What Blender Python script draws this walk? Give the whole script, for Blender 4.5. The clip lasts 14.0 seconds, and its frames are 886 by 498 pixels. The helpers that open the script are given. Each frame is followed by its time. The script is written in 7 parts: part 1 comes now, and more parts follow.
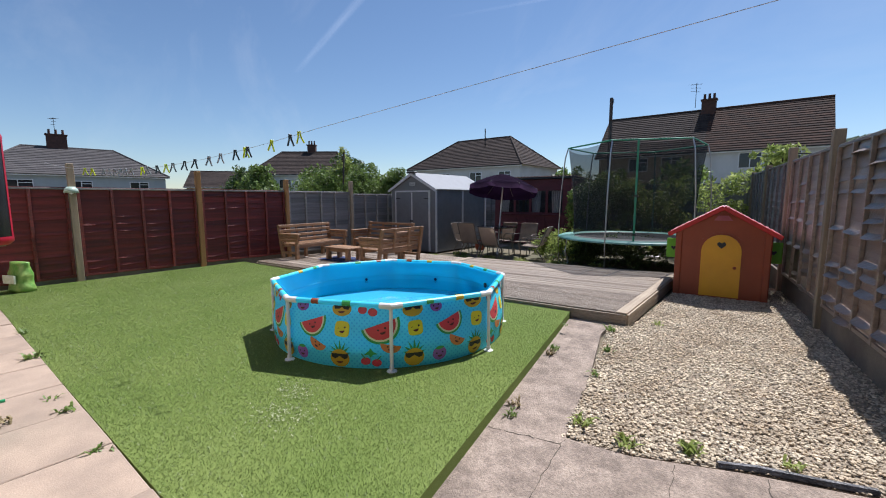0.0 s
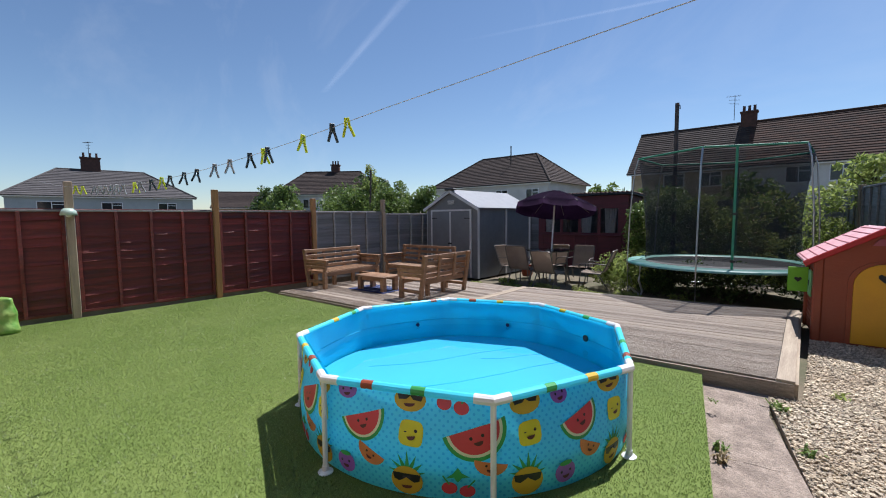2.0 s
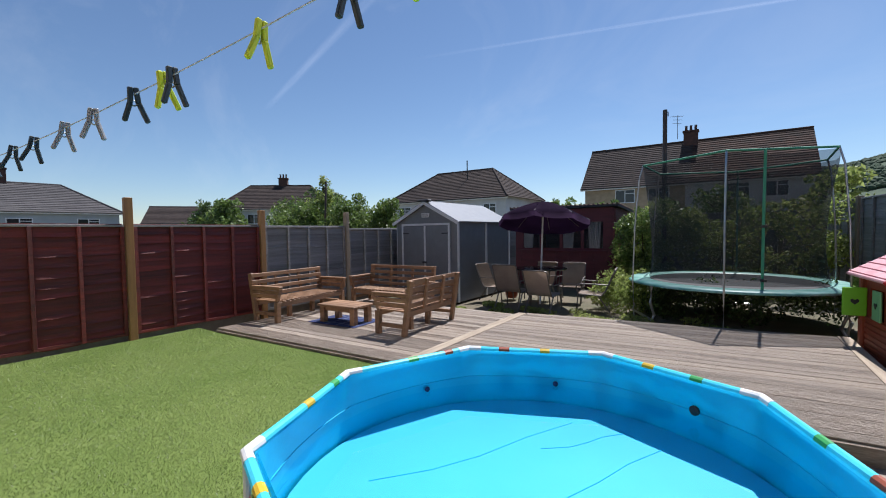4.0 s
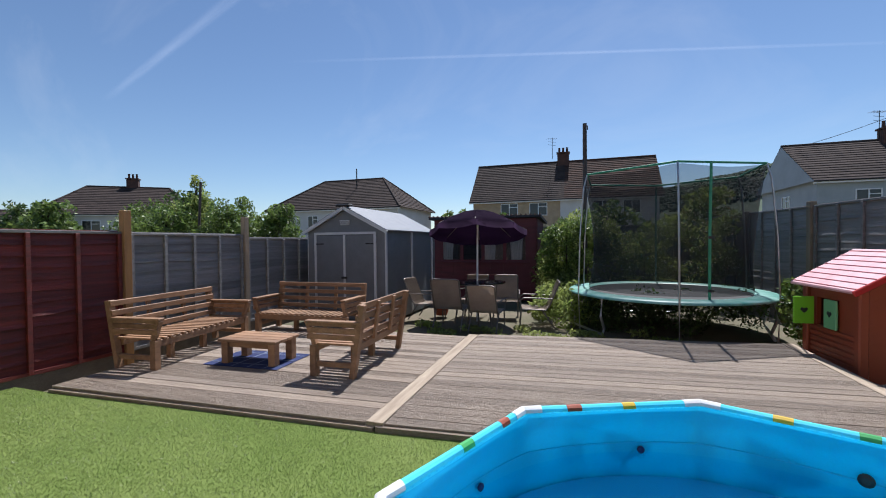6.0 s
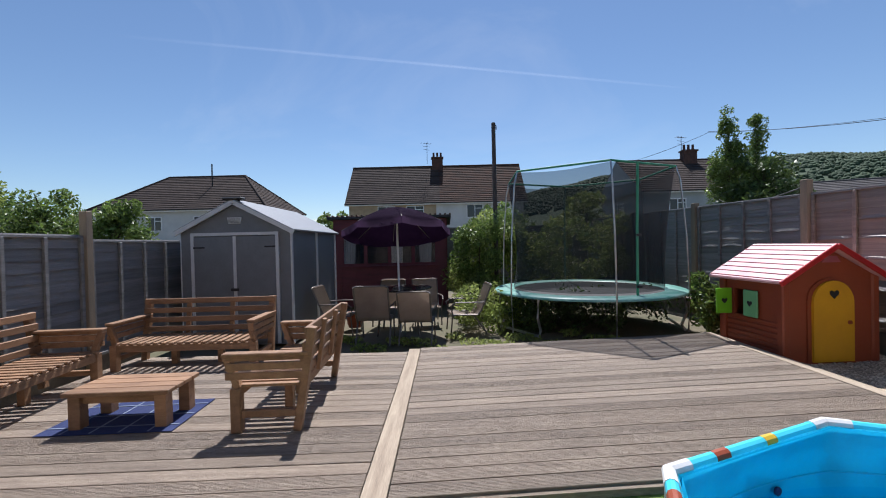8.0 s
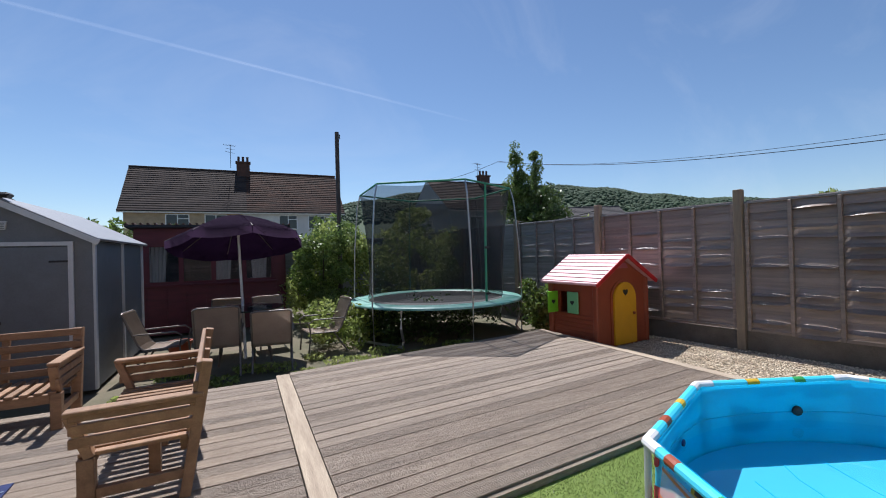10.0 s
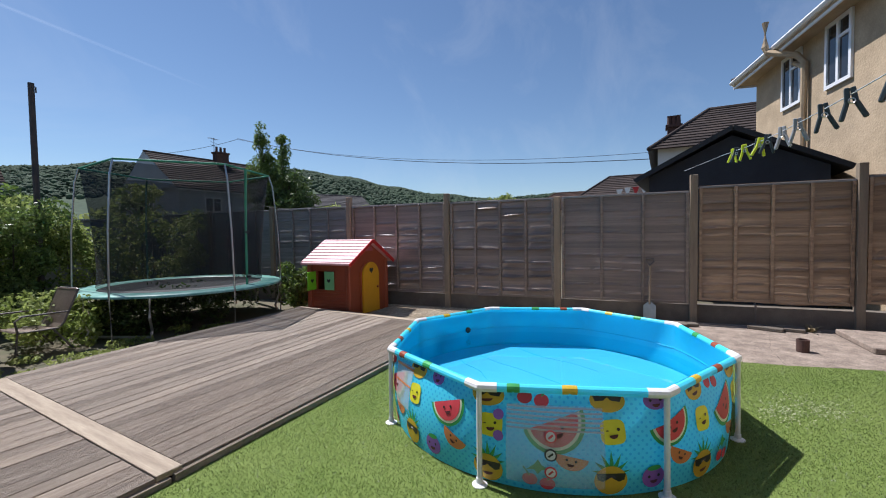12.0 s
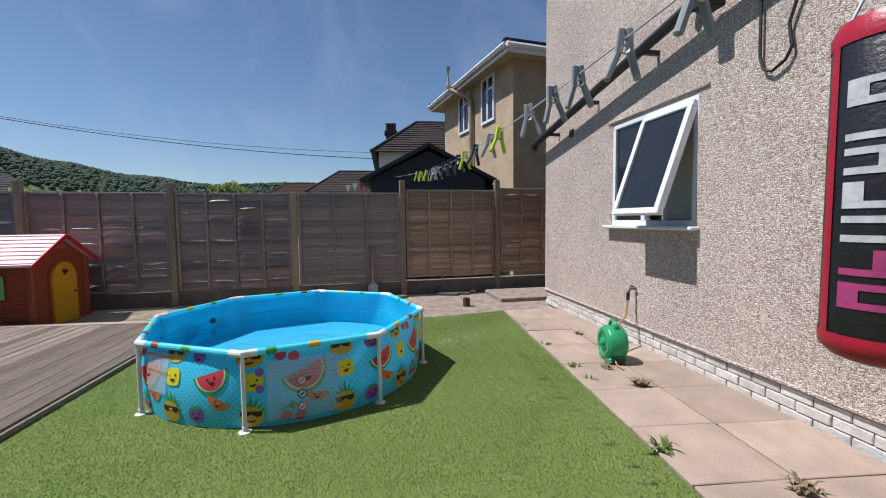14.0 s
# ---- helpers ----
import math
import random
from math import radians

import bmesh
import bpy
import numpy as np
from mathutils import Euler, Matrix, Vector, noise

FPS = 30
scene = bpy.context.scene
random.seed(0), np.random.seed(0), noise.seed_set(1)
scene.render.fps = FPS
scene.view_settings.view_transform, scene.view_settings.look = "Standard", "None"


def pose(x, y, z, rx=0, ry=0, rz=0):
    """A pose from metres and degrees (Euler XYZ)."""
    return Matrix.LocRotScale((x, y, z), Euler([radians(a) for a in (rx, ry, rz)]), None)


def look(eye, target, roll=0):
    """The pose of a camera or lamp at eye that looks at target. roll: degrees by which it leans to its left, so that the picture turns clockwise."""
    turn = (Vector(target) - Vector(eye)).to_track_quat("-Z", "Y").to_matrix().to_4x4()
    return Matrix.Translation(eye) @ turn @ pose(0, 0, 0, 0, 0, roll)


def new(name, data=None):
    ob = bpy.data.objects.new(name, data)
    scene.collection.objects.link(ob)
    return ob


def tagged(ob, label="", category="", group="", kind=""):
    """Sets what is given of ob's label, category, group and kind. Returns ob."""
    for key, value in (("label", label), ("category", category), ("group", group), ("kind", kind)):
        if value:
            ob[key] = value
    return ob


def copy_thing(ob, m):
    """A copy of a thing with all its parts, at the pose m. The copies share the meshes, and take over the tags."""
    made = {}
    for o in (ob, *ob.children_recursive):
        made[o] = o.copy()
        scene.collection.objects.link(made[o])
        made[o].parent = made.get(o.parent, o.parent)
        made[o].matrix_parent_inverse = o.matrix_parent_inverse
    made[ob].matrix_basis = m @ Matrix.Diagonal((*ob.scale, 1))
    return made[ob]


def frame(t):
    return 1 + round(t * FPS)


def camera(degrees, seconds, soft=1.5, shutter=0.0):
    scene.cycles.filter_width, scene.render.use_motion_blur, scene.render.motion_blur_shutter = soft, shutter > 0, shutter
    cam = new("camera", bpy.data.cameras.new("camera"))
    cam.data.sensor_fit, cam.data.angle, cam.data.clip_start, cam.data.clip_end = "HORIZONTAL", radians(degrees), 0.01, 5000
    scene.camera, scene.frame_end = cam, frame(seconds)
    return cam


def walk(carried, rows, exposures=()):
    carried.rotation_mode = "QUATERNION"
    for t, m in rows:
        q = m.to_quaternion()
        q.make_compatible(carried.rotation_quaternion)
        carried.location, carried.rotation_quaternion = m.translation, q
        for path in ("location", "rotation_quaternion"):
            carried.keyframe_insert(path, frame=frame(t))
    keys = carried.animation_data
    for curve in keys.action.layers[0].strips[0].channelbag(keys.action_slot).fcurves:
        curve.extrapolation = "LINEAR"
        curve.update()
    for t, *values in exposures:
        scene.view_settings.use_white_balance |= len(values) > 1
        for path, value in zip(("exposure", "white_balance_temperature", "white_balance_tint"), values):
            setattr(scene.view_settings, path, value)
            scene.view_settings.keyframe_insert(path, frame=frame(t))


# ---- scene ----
cam = camera(93.3, 14.0, soft=1.05)
PATH = [
    (0, (0.014, 0.76, 1.358), (-1.212, 2.322, 1.118), -0.1),
    (0.5, (-0.223, 0.942, 1.375), (-1.499, 2.467, 1.16), -0.5),
    (1, (-0.548, 1.125, 1.372), (-1.85, 2.631, 1.18), -0.6),
    (1.5, (-0.87, 1.283, 1.335), (-2.185, 2.781, 1.169), -0.6),
    (2, (-1.192, 1.412, 1.39), (-2.497, 2.92, 1.238), -0.5),
    (4.5, (-2.765, 2.227, 1.384), (-3.778, 3.951, 1.322), -0.8),
    (5, (-3.116, 2.316, 1.383), (-3.986, 4.116, 1.334), -0.7),
    (5.5, (-3.39, 2.495, 1.394), (-4.133, 4.351, 1.348), -0.6),
    (6, (-3.707, 2.628, 1.377), (-4.331, 4.528, 1.343), -0.6),
    (6.5, (-4.071, 2.763, 1.374), (-4.576, 4.697, 1.348), -0.7),
    (7, (-4.317, 2.984, 1.344), (-4.694, 4.948, 1.318), -0.9),
    (7.5, (-4.534, 3.144, 1.342), (-4.741, 5.133, 1.314), -1.1),
    (10, (-5.497, 3.494, 1.347), (-4.636, 5.299, 1.361), -1.6),
    (10.5, (-5.628, 3.335, 1.325), (-4.561, 5.026, 1.329), -1.2),
    (11, (-5.785, 3.18, 1.346), (-4.495, 4.707, 1.318), -1.0),
    (11.5, (-6.038, 3.049, 1.33), (-4.529, 4.36, 1.279), -0.9),
    (12, (-6.301, 2.911, 1.338), (-4.581, 3.929, 1.261), -0.9),
    (12.5, (-6.53, 2.782, 1.353), (-4.647, 3.447, 1.248), -1.1),
    (13, (-6.782, 2.799, 1.366), (-4.808, 3.1, 1.241), -0.8),
    (13.5, (-6.933, 2.812, 1.377), (-4.938, 2.82, 1.241), -0.8),
    (14, (-7.119, 2.77, 1.385), (-5.131, 2.604, 1.246), -0.7),
]
walk(cam, [(t, look(eye, target, roll)) for t, eye, target, roll in PATH], exposures=[(0.0, 0.43, 6280, 11.5), (9.8, 0.43, 6280, 11.5), (11.0, 0.34, 6280, 11.5), (12.5, 0.34, 6280, 11.5), (14.0, 0.17, 6280, 11.5)])


# ---- world, sun, exposure ----
world = bpy.data.worlds.new("sky")
scene.world = world
world.use_nodes = True
wn, wl = world.node_tree.nodes, world.node_tree.links
SUN = Vector((0.045, 0.57, 1.0)).normalized()      # towards the sun
SKY = wn.new("ShaderNodeTexSky")
SKY.sky_type, SKY.sun_disc = "NISHITA", False
SKY.sun_elevation = math.asin(SUN.z)
SKY.sun_rotation = math.atan2(SUN.x, SUN.y)
SKY.air_density, SKY.dust_density, SKY.ozone_density = 1.0, 0.1, 4.5
wbg = wn["Background"]
wbg.inputs["Strength"].default_value = 0.084
# thin cirrus, drawn out in long wisps
wco = wn.new("ShaderNodeTexCoord")
wmap = wn.new("ShaderNodeMapping")
wmap.inputs["Scale"].default_value = (1.2, 4.5, 3.5)
wmap.inputs["Rotation"].default_value = (0.2, 0.3, 0.9)
wnz = wn.new("ShaderNodeTexNoise")
wnz.inputs["Scale"].default_value, wnz.inputs["Detail"].default_value, wnz.inputs["Roughness"].default_value = 1.1, 7.0, 0.62
wnz.inputs["Distortion"].default_value = 0.6
wrm = wn.new("ShaderNodeMapRange")
wrm.inputs["From Min"].default_value, wrm.inputs["From Max"].default_value = 0.52, 0.85
wrm.inputs["To Max"].default_value = 0.15
wmx = wn.new("ShaderNodeMix")
wmx.data_type = "RGBA"
wmx.inputs["B"].default_value = (8.0, 8.2, 8.6, 1)
wl.new(wco.outputs["Generated"], wmap.inputs["Vector"])
wl.new(wmap.outputs["Vector"], wnz.inputs["Vector"])
wl.new(wnz.outputs["Fac"], wrm.inputs["Value"])
wl.new(wrm.outputs["Result"], wmx.inputs["Factor"])
wl.new(SKY.outputs["Color"], wmx.inputs["A"])
wl.new(wmx.outputs["Result"], wbg.inputs["Color"])

sun = new("sun", bpy.data.lights.new("sun", "SUN"))
sun.data.energy, sun.data.angle, sun.data.color = 5.0, radians(0.53), (1.0, 0.97, 0.95)
sun.matrix_world = look(SUN * 50, (0, 0, 0))


# ---- materials ----
def mat(name, a, b=None, scale=6.0, rough=0.7, bump=0.0, bscale=40.0, metal=0.0, stretch=(1, 1, 1), coord="Object",
        vary=0.0, island=0.0, alpha=1.0, transmission=0.0, grain=0.0, gscale=90.0, spec=0.5, contrast=(0.35, 0.65), thin=0.0):
    """A surface with patches between colours a and b, finer grain, relief, and a shift of brightness from piece to piece."""
    m = bpy.data.materials.new(name)
    m.use_nodes = True
    n, l = m.node_tree.nodes, m.node_tree.links
    p = n["Principled BSDF"]
    p.inputs["Roughness"].default_value = rough
    p.inputs["Metallic"].default_value = metal
    p.inputs["Specular IOR Level"].default_value = spec
    p.inputs["Alpha"].default_value = alpha
    p.inputs["Transmission Weight"].default_value = transmission
    b = b or tuple(c * 0.8 for c in a)
    if coord == "World":
        src = n.new("ShaderNodeNewGeometry").outputs["Position"]
    else:
        src = n.new("ShaderNodeTexCoord").outputs["Object"]
    mp = n.new("ShaderNodeMapping")
    mp.inputs["Scale"].default_value = stretch
    l.new(src, mp.inputs["Vector"])
    vec = mp.outputs["Vector"]
    info = None
    if vary or coord == "Object":
        info = n.new("ShaderNodeObjectInfo")
        add = n.new("ShaderNodeVectorMath")
        add.operation = "MULTIPLY_ADD"
        add.inputs[1].default_value = (1, 1, 1)
        comb = n.new("ShaderNodeCombineXYZ")
        mul = n.new("ShaderNodeMath")
        mul.operation = "MULTIPLY"
        mul.inputs[1].default_value = 37.0
        l.new(info.outputs["Random"], mul.inputs[0])
        l.new(mul.outputs[0], comb.inputs[0])
        l.new(mul.outputs[0], comb.inputs[1])
        l.new(vec, add.inputs[0])
        l.new(comb.outputs[0], add.inputs[2])
        vec = add.outputs[0]
    nz = n.new("ShaderNodeTexNoise")
    nz.inputs["Scale"].default_value, nz.inputs["Detail"].default_value = scale, 6.0
    nz.inputs["Roughness"].default_value = 0.6
    l.new(vec, nz.inputs["Vector"])
    rg = n.new("ShaderNodeMapRange")
    rg.inputs["From Min"].default_value, rg.inputs["From Max"].default_value = contrast
    l.new(nz.outputs["Fac"], rg.inputs["Value"])
    mx = n.new("ShaderNodeMix")
    mx.data_type = "RGBA"
    mx.inputs["A"].default_value, mx.inputs["B"].default_value = (*a, 1), (*b, 1)
    l.new(rg.outputs["Result"], mx.inputs["Factor"])
    col = mx.outputs["Result"]
    fine = n.new("ShaderNodeTexNoise")
    fine.inputs["Scale"].default_value, fine.inputs["Detail"].default_value = gscale, 3.0
    l.new(vec, fine.inputs["Vector"])

    def scaled(colour, value, amount):
        r = n.new("ShaderNodeMapRange")
        r.inputs["To Min"].default_value, r.inputs["To Max"].default_value = 1 - amount, 1 + amount
        l.new(value, r.inputs["Value"])
        h = n.new("ShaderNodeVectorMath")
        h.operation = "SCALE"
        l.new(colour, h.inputs[0])
        l.new(r.outputs["Result"], h.inputs["Scale"])
        return h.outputs[0]
    if grain:
        col = scaled(col, fine.outputs["Fac"], grain)
    if vary:
        col = scaled(col, info.outputs["Random"], vary)
    if island:
        g = n.new("ShaderNodeNewGeometry")
        col = scaled(col, g.outputs["Random Per Island"], island)
    l.new(col, p.inputs["Base Color"])
    if thin:
        tr, ms = n.new("ShaderNodeBsdfTranslucent"), n.new("ShaderNodeMixShader")
        ms.inputs[0].default_value = thin
        l.new(col, tr.inputs["Color"])
        l.new(p.outputs[0], ms.inputs[1])
        l.new(tr.outputs[0], ms.inputs[2])
        l.new(ms.outputs[0], n["Material Output"].inputs["Surface"])
    if bump:
        bn = n.new("ShaderNodeTexNoise")
        bn.inputs["Scale"].default_value, bn.inputs["Detail"].default_value = bscale, 4.0
        l.new(vec, bn.inputs["Vector"])
        bp = n.new("ShaderNodeBump")
        bp.inputs["Strength"].default_value, bp.inputs["Distance"].default_value = min(bump, 1.0), 0.01
        l.new(bn.outputs["Fac"], bp.inputs["Height"])
        l.new(bp.outputs["Normal"], p.inputs["Normal"])
    return m


M = {}
M["turf"] = mat("artificial_turf", (0.128, 0.182, 0.046), (0.165, 0.215, 0.062), 1.1, 0.9, 0.35, 260, coord="World", grain=0.5, gscale=220, spec=0.1)
M["blade"] = mat("turf_blade", (0.14, 0.21, 0.048), (0.215, 0.275, 0.09), 1.2, 0.4, coord="World", island=0.55, spec=0.8, thin=0.62)
M["earth"] = mat("dry_earth", (0.16, 0.13, 0.09), (0.09, 0.09, 0.05), 1.2, 0.95, 0.8, 30, coord="World", grain=0.4)
M["concrete"] = mat("worn_concrete", (0.37, 0.295, 0.24), (0.21, 0.165, 0.135), 7.0, 0.92, 1.0, 130, coord="World", grain=0.65, gscale=70)
M["gravel"] = mat("gravel_stone", (0.58, 0.50, 0.38), (0.42, 0.335, 0.235), 2.4, 0.85, 0.3, 90, coord="World", island=0.5, grain=0.2)
M["gravelbed"] = mat("gravel_bed", (0.40, 0.33, 0.245), (0.24, 0.19, 0.145), 55.0, 0.95, 1.0, 70, coord="World", grain=0.4)
M["slab"] = mat("paving_slab", (0.395, 0.30, 0.23), (0.30, 0.23, 0.18), 3.2, 0.85, 0.35, 150, vary=0.12, grain=0.2)
M["deck"] = mat("weathered_decking", (0.405, 0.325, 0.25), (0.185, 0.140, 0.108), 2.4, 0.44, 0.8, 60, stretch=(0.7, 10, 10), contrast=(0.25, 0.75), spec=0.6, vary=0.16, grain=0.65, gscale=24)
M["deckedge"] = mat("deck_trim_wood", (0.42, 0.34, 0.25), (0.28, 0.215, 0.155), 3.0, 0.7, 0.5, 60, stretch=(5, 0.4, 5), grain=0.3, gscale=30)
M["redfence"] = mat("red_stained_fence_wood", (0.19, 0.024, 0.019), (0.085, 0.014, 0.011), 3.0, 0.55, 0.5, 50, stretch=(0.4, 4, 6), vary=0.25, grain=0.3, gscale=40)
M["greyfence"] = mat("grey_weathered_fence_wood", (0.24, 0.235, 0.235), (0.165, 0.16, 0.16), 3.0, 0.7, 0.5, 50, stretch=(0.4, 4, 6), vary=0.15, grain=0.3, gscale=40)
M["brownfence"] = mat("brown_weathered_fence_wood", (0.27, 0.205, 0.165), (0.165, 0.122, 0.097), 3.0, 0.36, 0.35, 50, stretch=(0.4, 4, 6), vary=0.18, grain=0.3, gscale=40, spec=0.9)
M["warmfence"] = mat("warm_brown_fence_wood", (0.36, 0.245, 0.155), (0.21, 0.135, 0.082), 3.0, 0.42, 0.4, 50, stretch=(0.4, 4, 6), vary=0.2, grain=0.35, gscale=40, spec=0.7)
M["postwood"] = mat("orange_post_wood", (0.33, 0.17, 0.06), (0.24, 0.12, 0.045), 3.0, 0.7, 0.3, 50, stretch=(5, 5, 0.5), vary=0.15, grain=0.3)
M["palewood"] = mat("pale_post_wood", (0.30, 0.235, 0.165), (0.21, 0.165, 0.12), 3.0, 0.8, 0.3, 50, stretch=(5, 5, 0.5), vary=0.2, grain=0.3)
M["wall_low"] = mat("rendered_low_wall", (0.185, 0.155, 0.125), (0.10, 0.085, 0.07), 2.0, 0.95, 0.7, 60, coord="World", grain=0.35)
M["bench"] = mat("oiled_bench_wood", (0.33, 0.19, 0.105), (0.22, 0.122, 0.066), 3.0, 0.55, 0.3, 60, stretch=(1, 4, 4), vary=0.18, grain=0.25, gscale=40)
M["shed"] = mat("grey_shed_plastic", (0.155, 0.17, 0.19), (0.135, 0.148, 0.165), 5.0, 0.55, 0.5, 180, coord="World", grain=0.12, gscale=60)
M["shedtrim"] = mat("pale_shed_plastic", (0.55, 0.57, 0.60), (0.48, 0.50, 0.53), 5.0, 0.5, 0.2, 120, grain=0.1)
M["shedroof"] = mat("shed_roof_plastic", (0.20, 0.215, 0.235), (0.17, 0.18, 0.20), 5.0, 0.5, 0.3, 120, grain=0.1)
M["black"] = mat("black_plastic", (0.012, 0.012, 0.014), (0.02, 0.02, 0.022), 8.0, 0.5)
M["maroon"] = mat("dark_red_timber", (0.115, 0.014, 0.026), (0.08, 0.011, 0.020), 2.5, 0.55, 0.4, 40, stretch=(1, 1, 5), coord="World", grain=0.25)
M["steel"] = mat("galvanised_steel", (0.5, 0.51, 0.52), (0.4, 0.41, 0.42), 9.0, 0.38, metal=1.0)
M["white"] = mat("white_plastic", (0.78, 0.78, 0.78), (0.70, 0.70, 0.70), 6.0, 0.4, grain=0.06)
M["upvc"] = mat("white_upvc", (0.80, 0.81, 0.82), (0.74, 0.75, 0.77), 4.0, 0.35, grain=0.05)
M["liner"] = mat("blue_pool_liner", (0.020, 0.54, 0.80), (0.024, 0.57, 0.83), 1.5, 0.35, 0.25, 14, coord="World", grain=0.06, thin=0.25)
M["netting"] = mat("black_netting", (0.010, 0.012, 0.014), None, 5.0, 0.8, alpha=0.59, coord="World")
M["zipgreen"] = mat("green_zip_sleeve", (0.03, 0.24, 0.13), (0.05, 0.30, 0.18), 6.0, 0.6, 0.2, 60, coord="World")
M["mat"] = mat("black_jump_mat", (0.02, 0.021, 0.024), None, 9.0, 0.75, 0.2, 300, coord="World")
M["teal"] = mat("green_pad_vinyl", (0.07, 0.27, 0.22), (0.26, 0.46, 0.41), 4.0, 0.4, 0.3, 12, coord="World", grain=0.15)
M["terracotta"] = mat("brown_red_playhouse_plastic", (0.30, 0.060, 0.022), (0.26, 0.052, 0.02), 3.0, 0.5, 0.15, 30, grain=0.08)
M["yellow"] = mat("yellow_playhouse_plastic", (0.72, 0.36, 0.012), (0.62, 0.30, 0.012), 2.0, 0.45, grain=0.08)
# faded red of the badge, and the darker tone painting the roof's shade lines
M["pink"] = mat("faded_red_and_rib_shade_plastic", (0.36, 0.085, 0.11), (0.44, 0.15, 0.17), 3.0, 0.65, coord="World", grain=0.08)
M["redplastic"] = mat("red_plastic", (0.50, 0.018, 0.018), (0.42, 0.018, 0.018), 3.0, 0.45)
M["lime"] = mat("lime_green_plastic", (0.20, 0.55, 0.02), (0.17, 0.48, 0.02), 3.0, 0.45)
M["green"] = mat("green_plastic", (0.02, 0.33, 0.13), (0.018, 0.27, 0.11), 3.0, 0.4)
M["mint"] = mat("mint_green_plastic", (0.20, 0.50, 0.22), (0.18, 0.45, 0.2), 3.0, 0.45)
M["canopy"] = mat("purple_canopy_cloth", (0.030, 0.013, 0.040), (0.022, 0.010, 0.031), 3.0, 0.9, 0.3, 200, coord="World", grain=0.2, spec=0.05, thin=0.15)
M["sling"] = mat("taupe_mesh_fabric", (0.46, 0.38, 0.32), (0.38, 0.31, 0.26), 4.0, 0.8, 0.4, 300, grain=0.25, gscale=200, thin=0.35)
M["frame"] = mat("grey_brown_chair_metal", (0.17, 0.15, 0.14), (0.13, 0.115, 0.105), 6.0, 0.45, metal=0.3)
M["smoked"] = mat("dark_table_glass", (0.02, 0.02, 0.022), (0.03, 0.03, 0.032), 3.0, 0.12)
M["rug"] = mat("blue_outdoor_rug", (0.018, 0.030, 0.105), (0.03, 0.045, 0.13), 4.0, 0.95, 0.5, 200, coord="World", grain=0.3)
M["rugline"] = mat("pale_rug_stripe", (0.22, 0.27, 0.38), None, 4.0, 0.95, 0.4, 200, coord="World")
M["dash"] = mat("pebbledash", (0.52, 0.455, 0.385), (0.33, 0.27, 0.22), 42.0, 0.95, 1.0, 85, coord="World", grain=0.5, gscale=120, contrast=(0.3, 0.7))


def pebbledash(m):
    """Chippings of mixed colour thrown on the render."""
    n, l = m.node_tree.nodes, m.node_tree.links
    p = n["Principled BSDF"]
    geo = n.new("ShaderNodeNewGeometry")
    vo = n.new("ShaderNodeTexVoronoi")
    vo.inputs["Scale"].default_value = 110.0
    l.new(geo.outputs["Position"], vo.inputs["Vector"])
    sep = n.new("ShaderNodeSeparateColor")
    l.new(vo.outputs["Color"], sep.inputs[0])
    ramp = n.new("ShaderNodeValToRGB")
    e = ramp.color_ramp.elements
    e[0].position, e[0].color = 0.0, (0.28, 0.21, 0.175, 1)
    e[1].position, e[1].color = 1.0, (0.86, 0.82, 0.77, 1)
    for pos, colr in ((0.22, (0.47, 0.355, 0.295, 1)), (0.5, (0.62, 0.50, 0.415, 1)), (0.75, (0.76, 0.645, 0.56, 1))):
        k = e.new(pos)
        k.color = colr
    l.new(sep.outputs[0], ramp.inputs[0])
    big = n.new("ShaderNodeTexNoise")
    big.inputs["Scale"].default_value, big.inputs["Detail"].default_value = 1.3, 4.0
    l.new(geo.outputs["Position"], big.inputs["Vector"])
    r = n.new("ShaderNodeMapRange")
    r.inputs["To Min"].default_value, r.inputs["To Max"].default_value = 0.78, 1.16
    l.new(big.outputs["Fac"], r.inputs["Value"])
    sc = n.new("ShaderNodeVectorMath")
    sc.operation = "SCALE"
    l.new(ramp.outputs[0], sc.inputs[0])
    l.new(r.outputs["Result"], sc.inputs["Scale"])
    l.new(sc.outputs[0], p.inputs["Base Color"])
    bp = n.new("ShaderNodeBump")
    bp.inputs["Strength"].default_value, bp.inputs["Distance"].default_value = 1.0, 0.012
    bp.invert = True
    l.new(vo.outputs["Distance"], bp.inputs["Height"])
    l.new(bp.outputs["Normal"], p.inputs["Normal"])


pebbledash(M["dash"])
M["plinth"] = mat("painted_brick", (0.68, 0.65, 0.60), (0.46, 0.43, 0.38), 7.0, 0.8, 0.7, 40, vary=0.08, grain=0.2)
M["mortar"] = mat("dirty_mortar", (0.24, 0.22, 0.19), (0.15, 0.14, 0.12), 9.0, 0.95, 0.6, 60, coord="World")
M["glass"] = mat("window_glass", (0.02, 0.022, 0.026), (0.03, 0.032, 0.036), 1.0, 0.04, coord="World")
M["thinglass"] = mat("thin_window_pane", (0.03, 0.035, 0.04), (0.03, 0.035, 0.04), 1.0, 0.03, alpha=0.28, coord="World")
M["clear"] = mat("clear_glass", (0.9, 0.92, 0.93), (0.9, 0.92, 0.93), 1.0, 0.02, transmission=1.0, coord="World")
M["rooftile"] = mat("brown_concrete_tile", (0.068, 0.052, 0.046), (0.042, 0.034, 0.032), 1.4, 0.85, 0.6, 16, coord="World", grain=0.35, gscale=9, vary=0.12, spec=0.12)
M["rooftile_red"] = mat("reddish_concrete_tile", (0.085, 0.046, 0.034), (0.042, 0.031, 0.027), 0.9, 0.85, 0.6, 16, coord="World", grain=0.4, gscale=6, vary=0.12, spec=0.12)
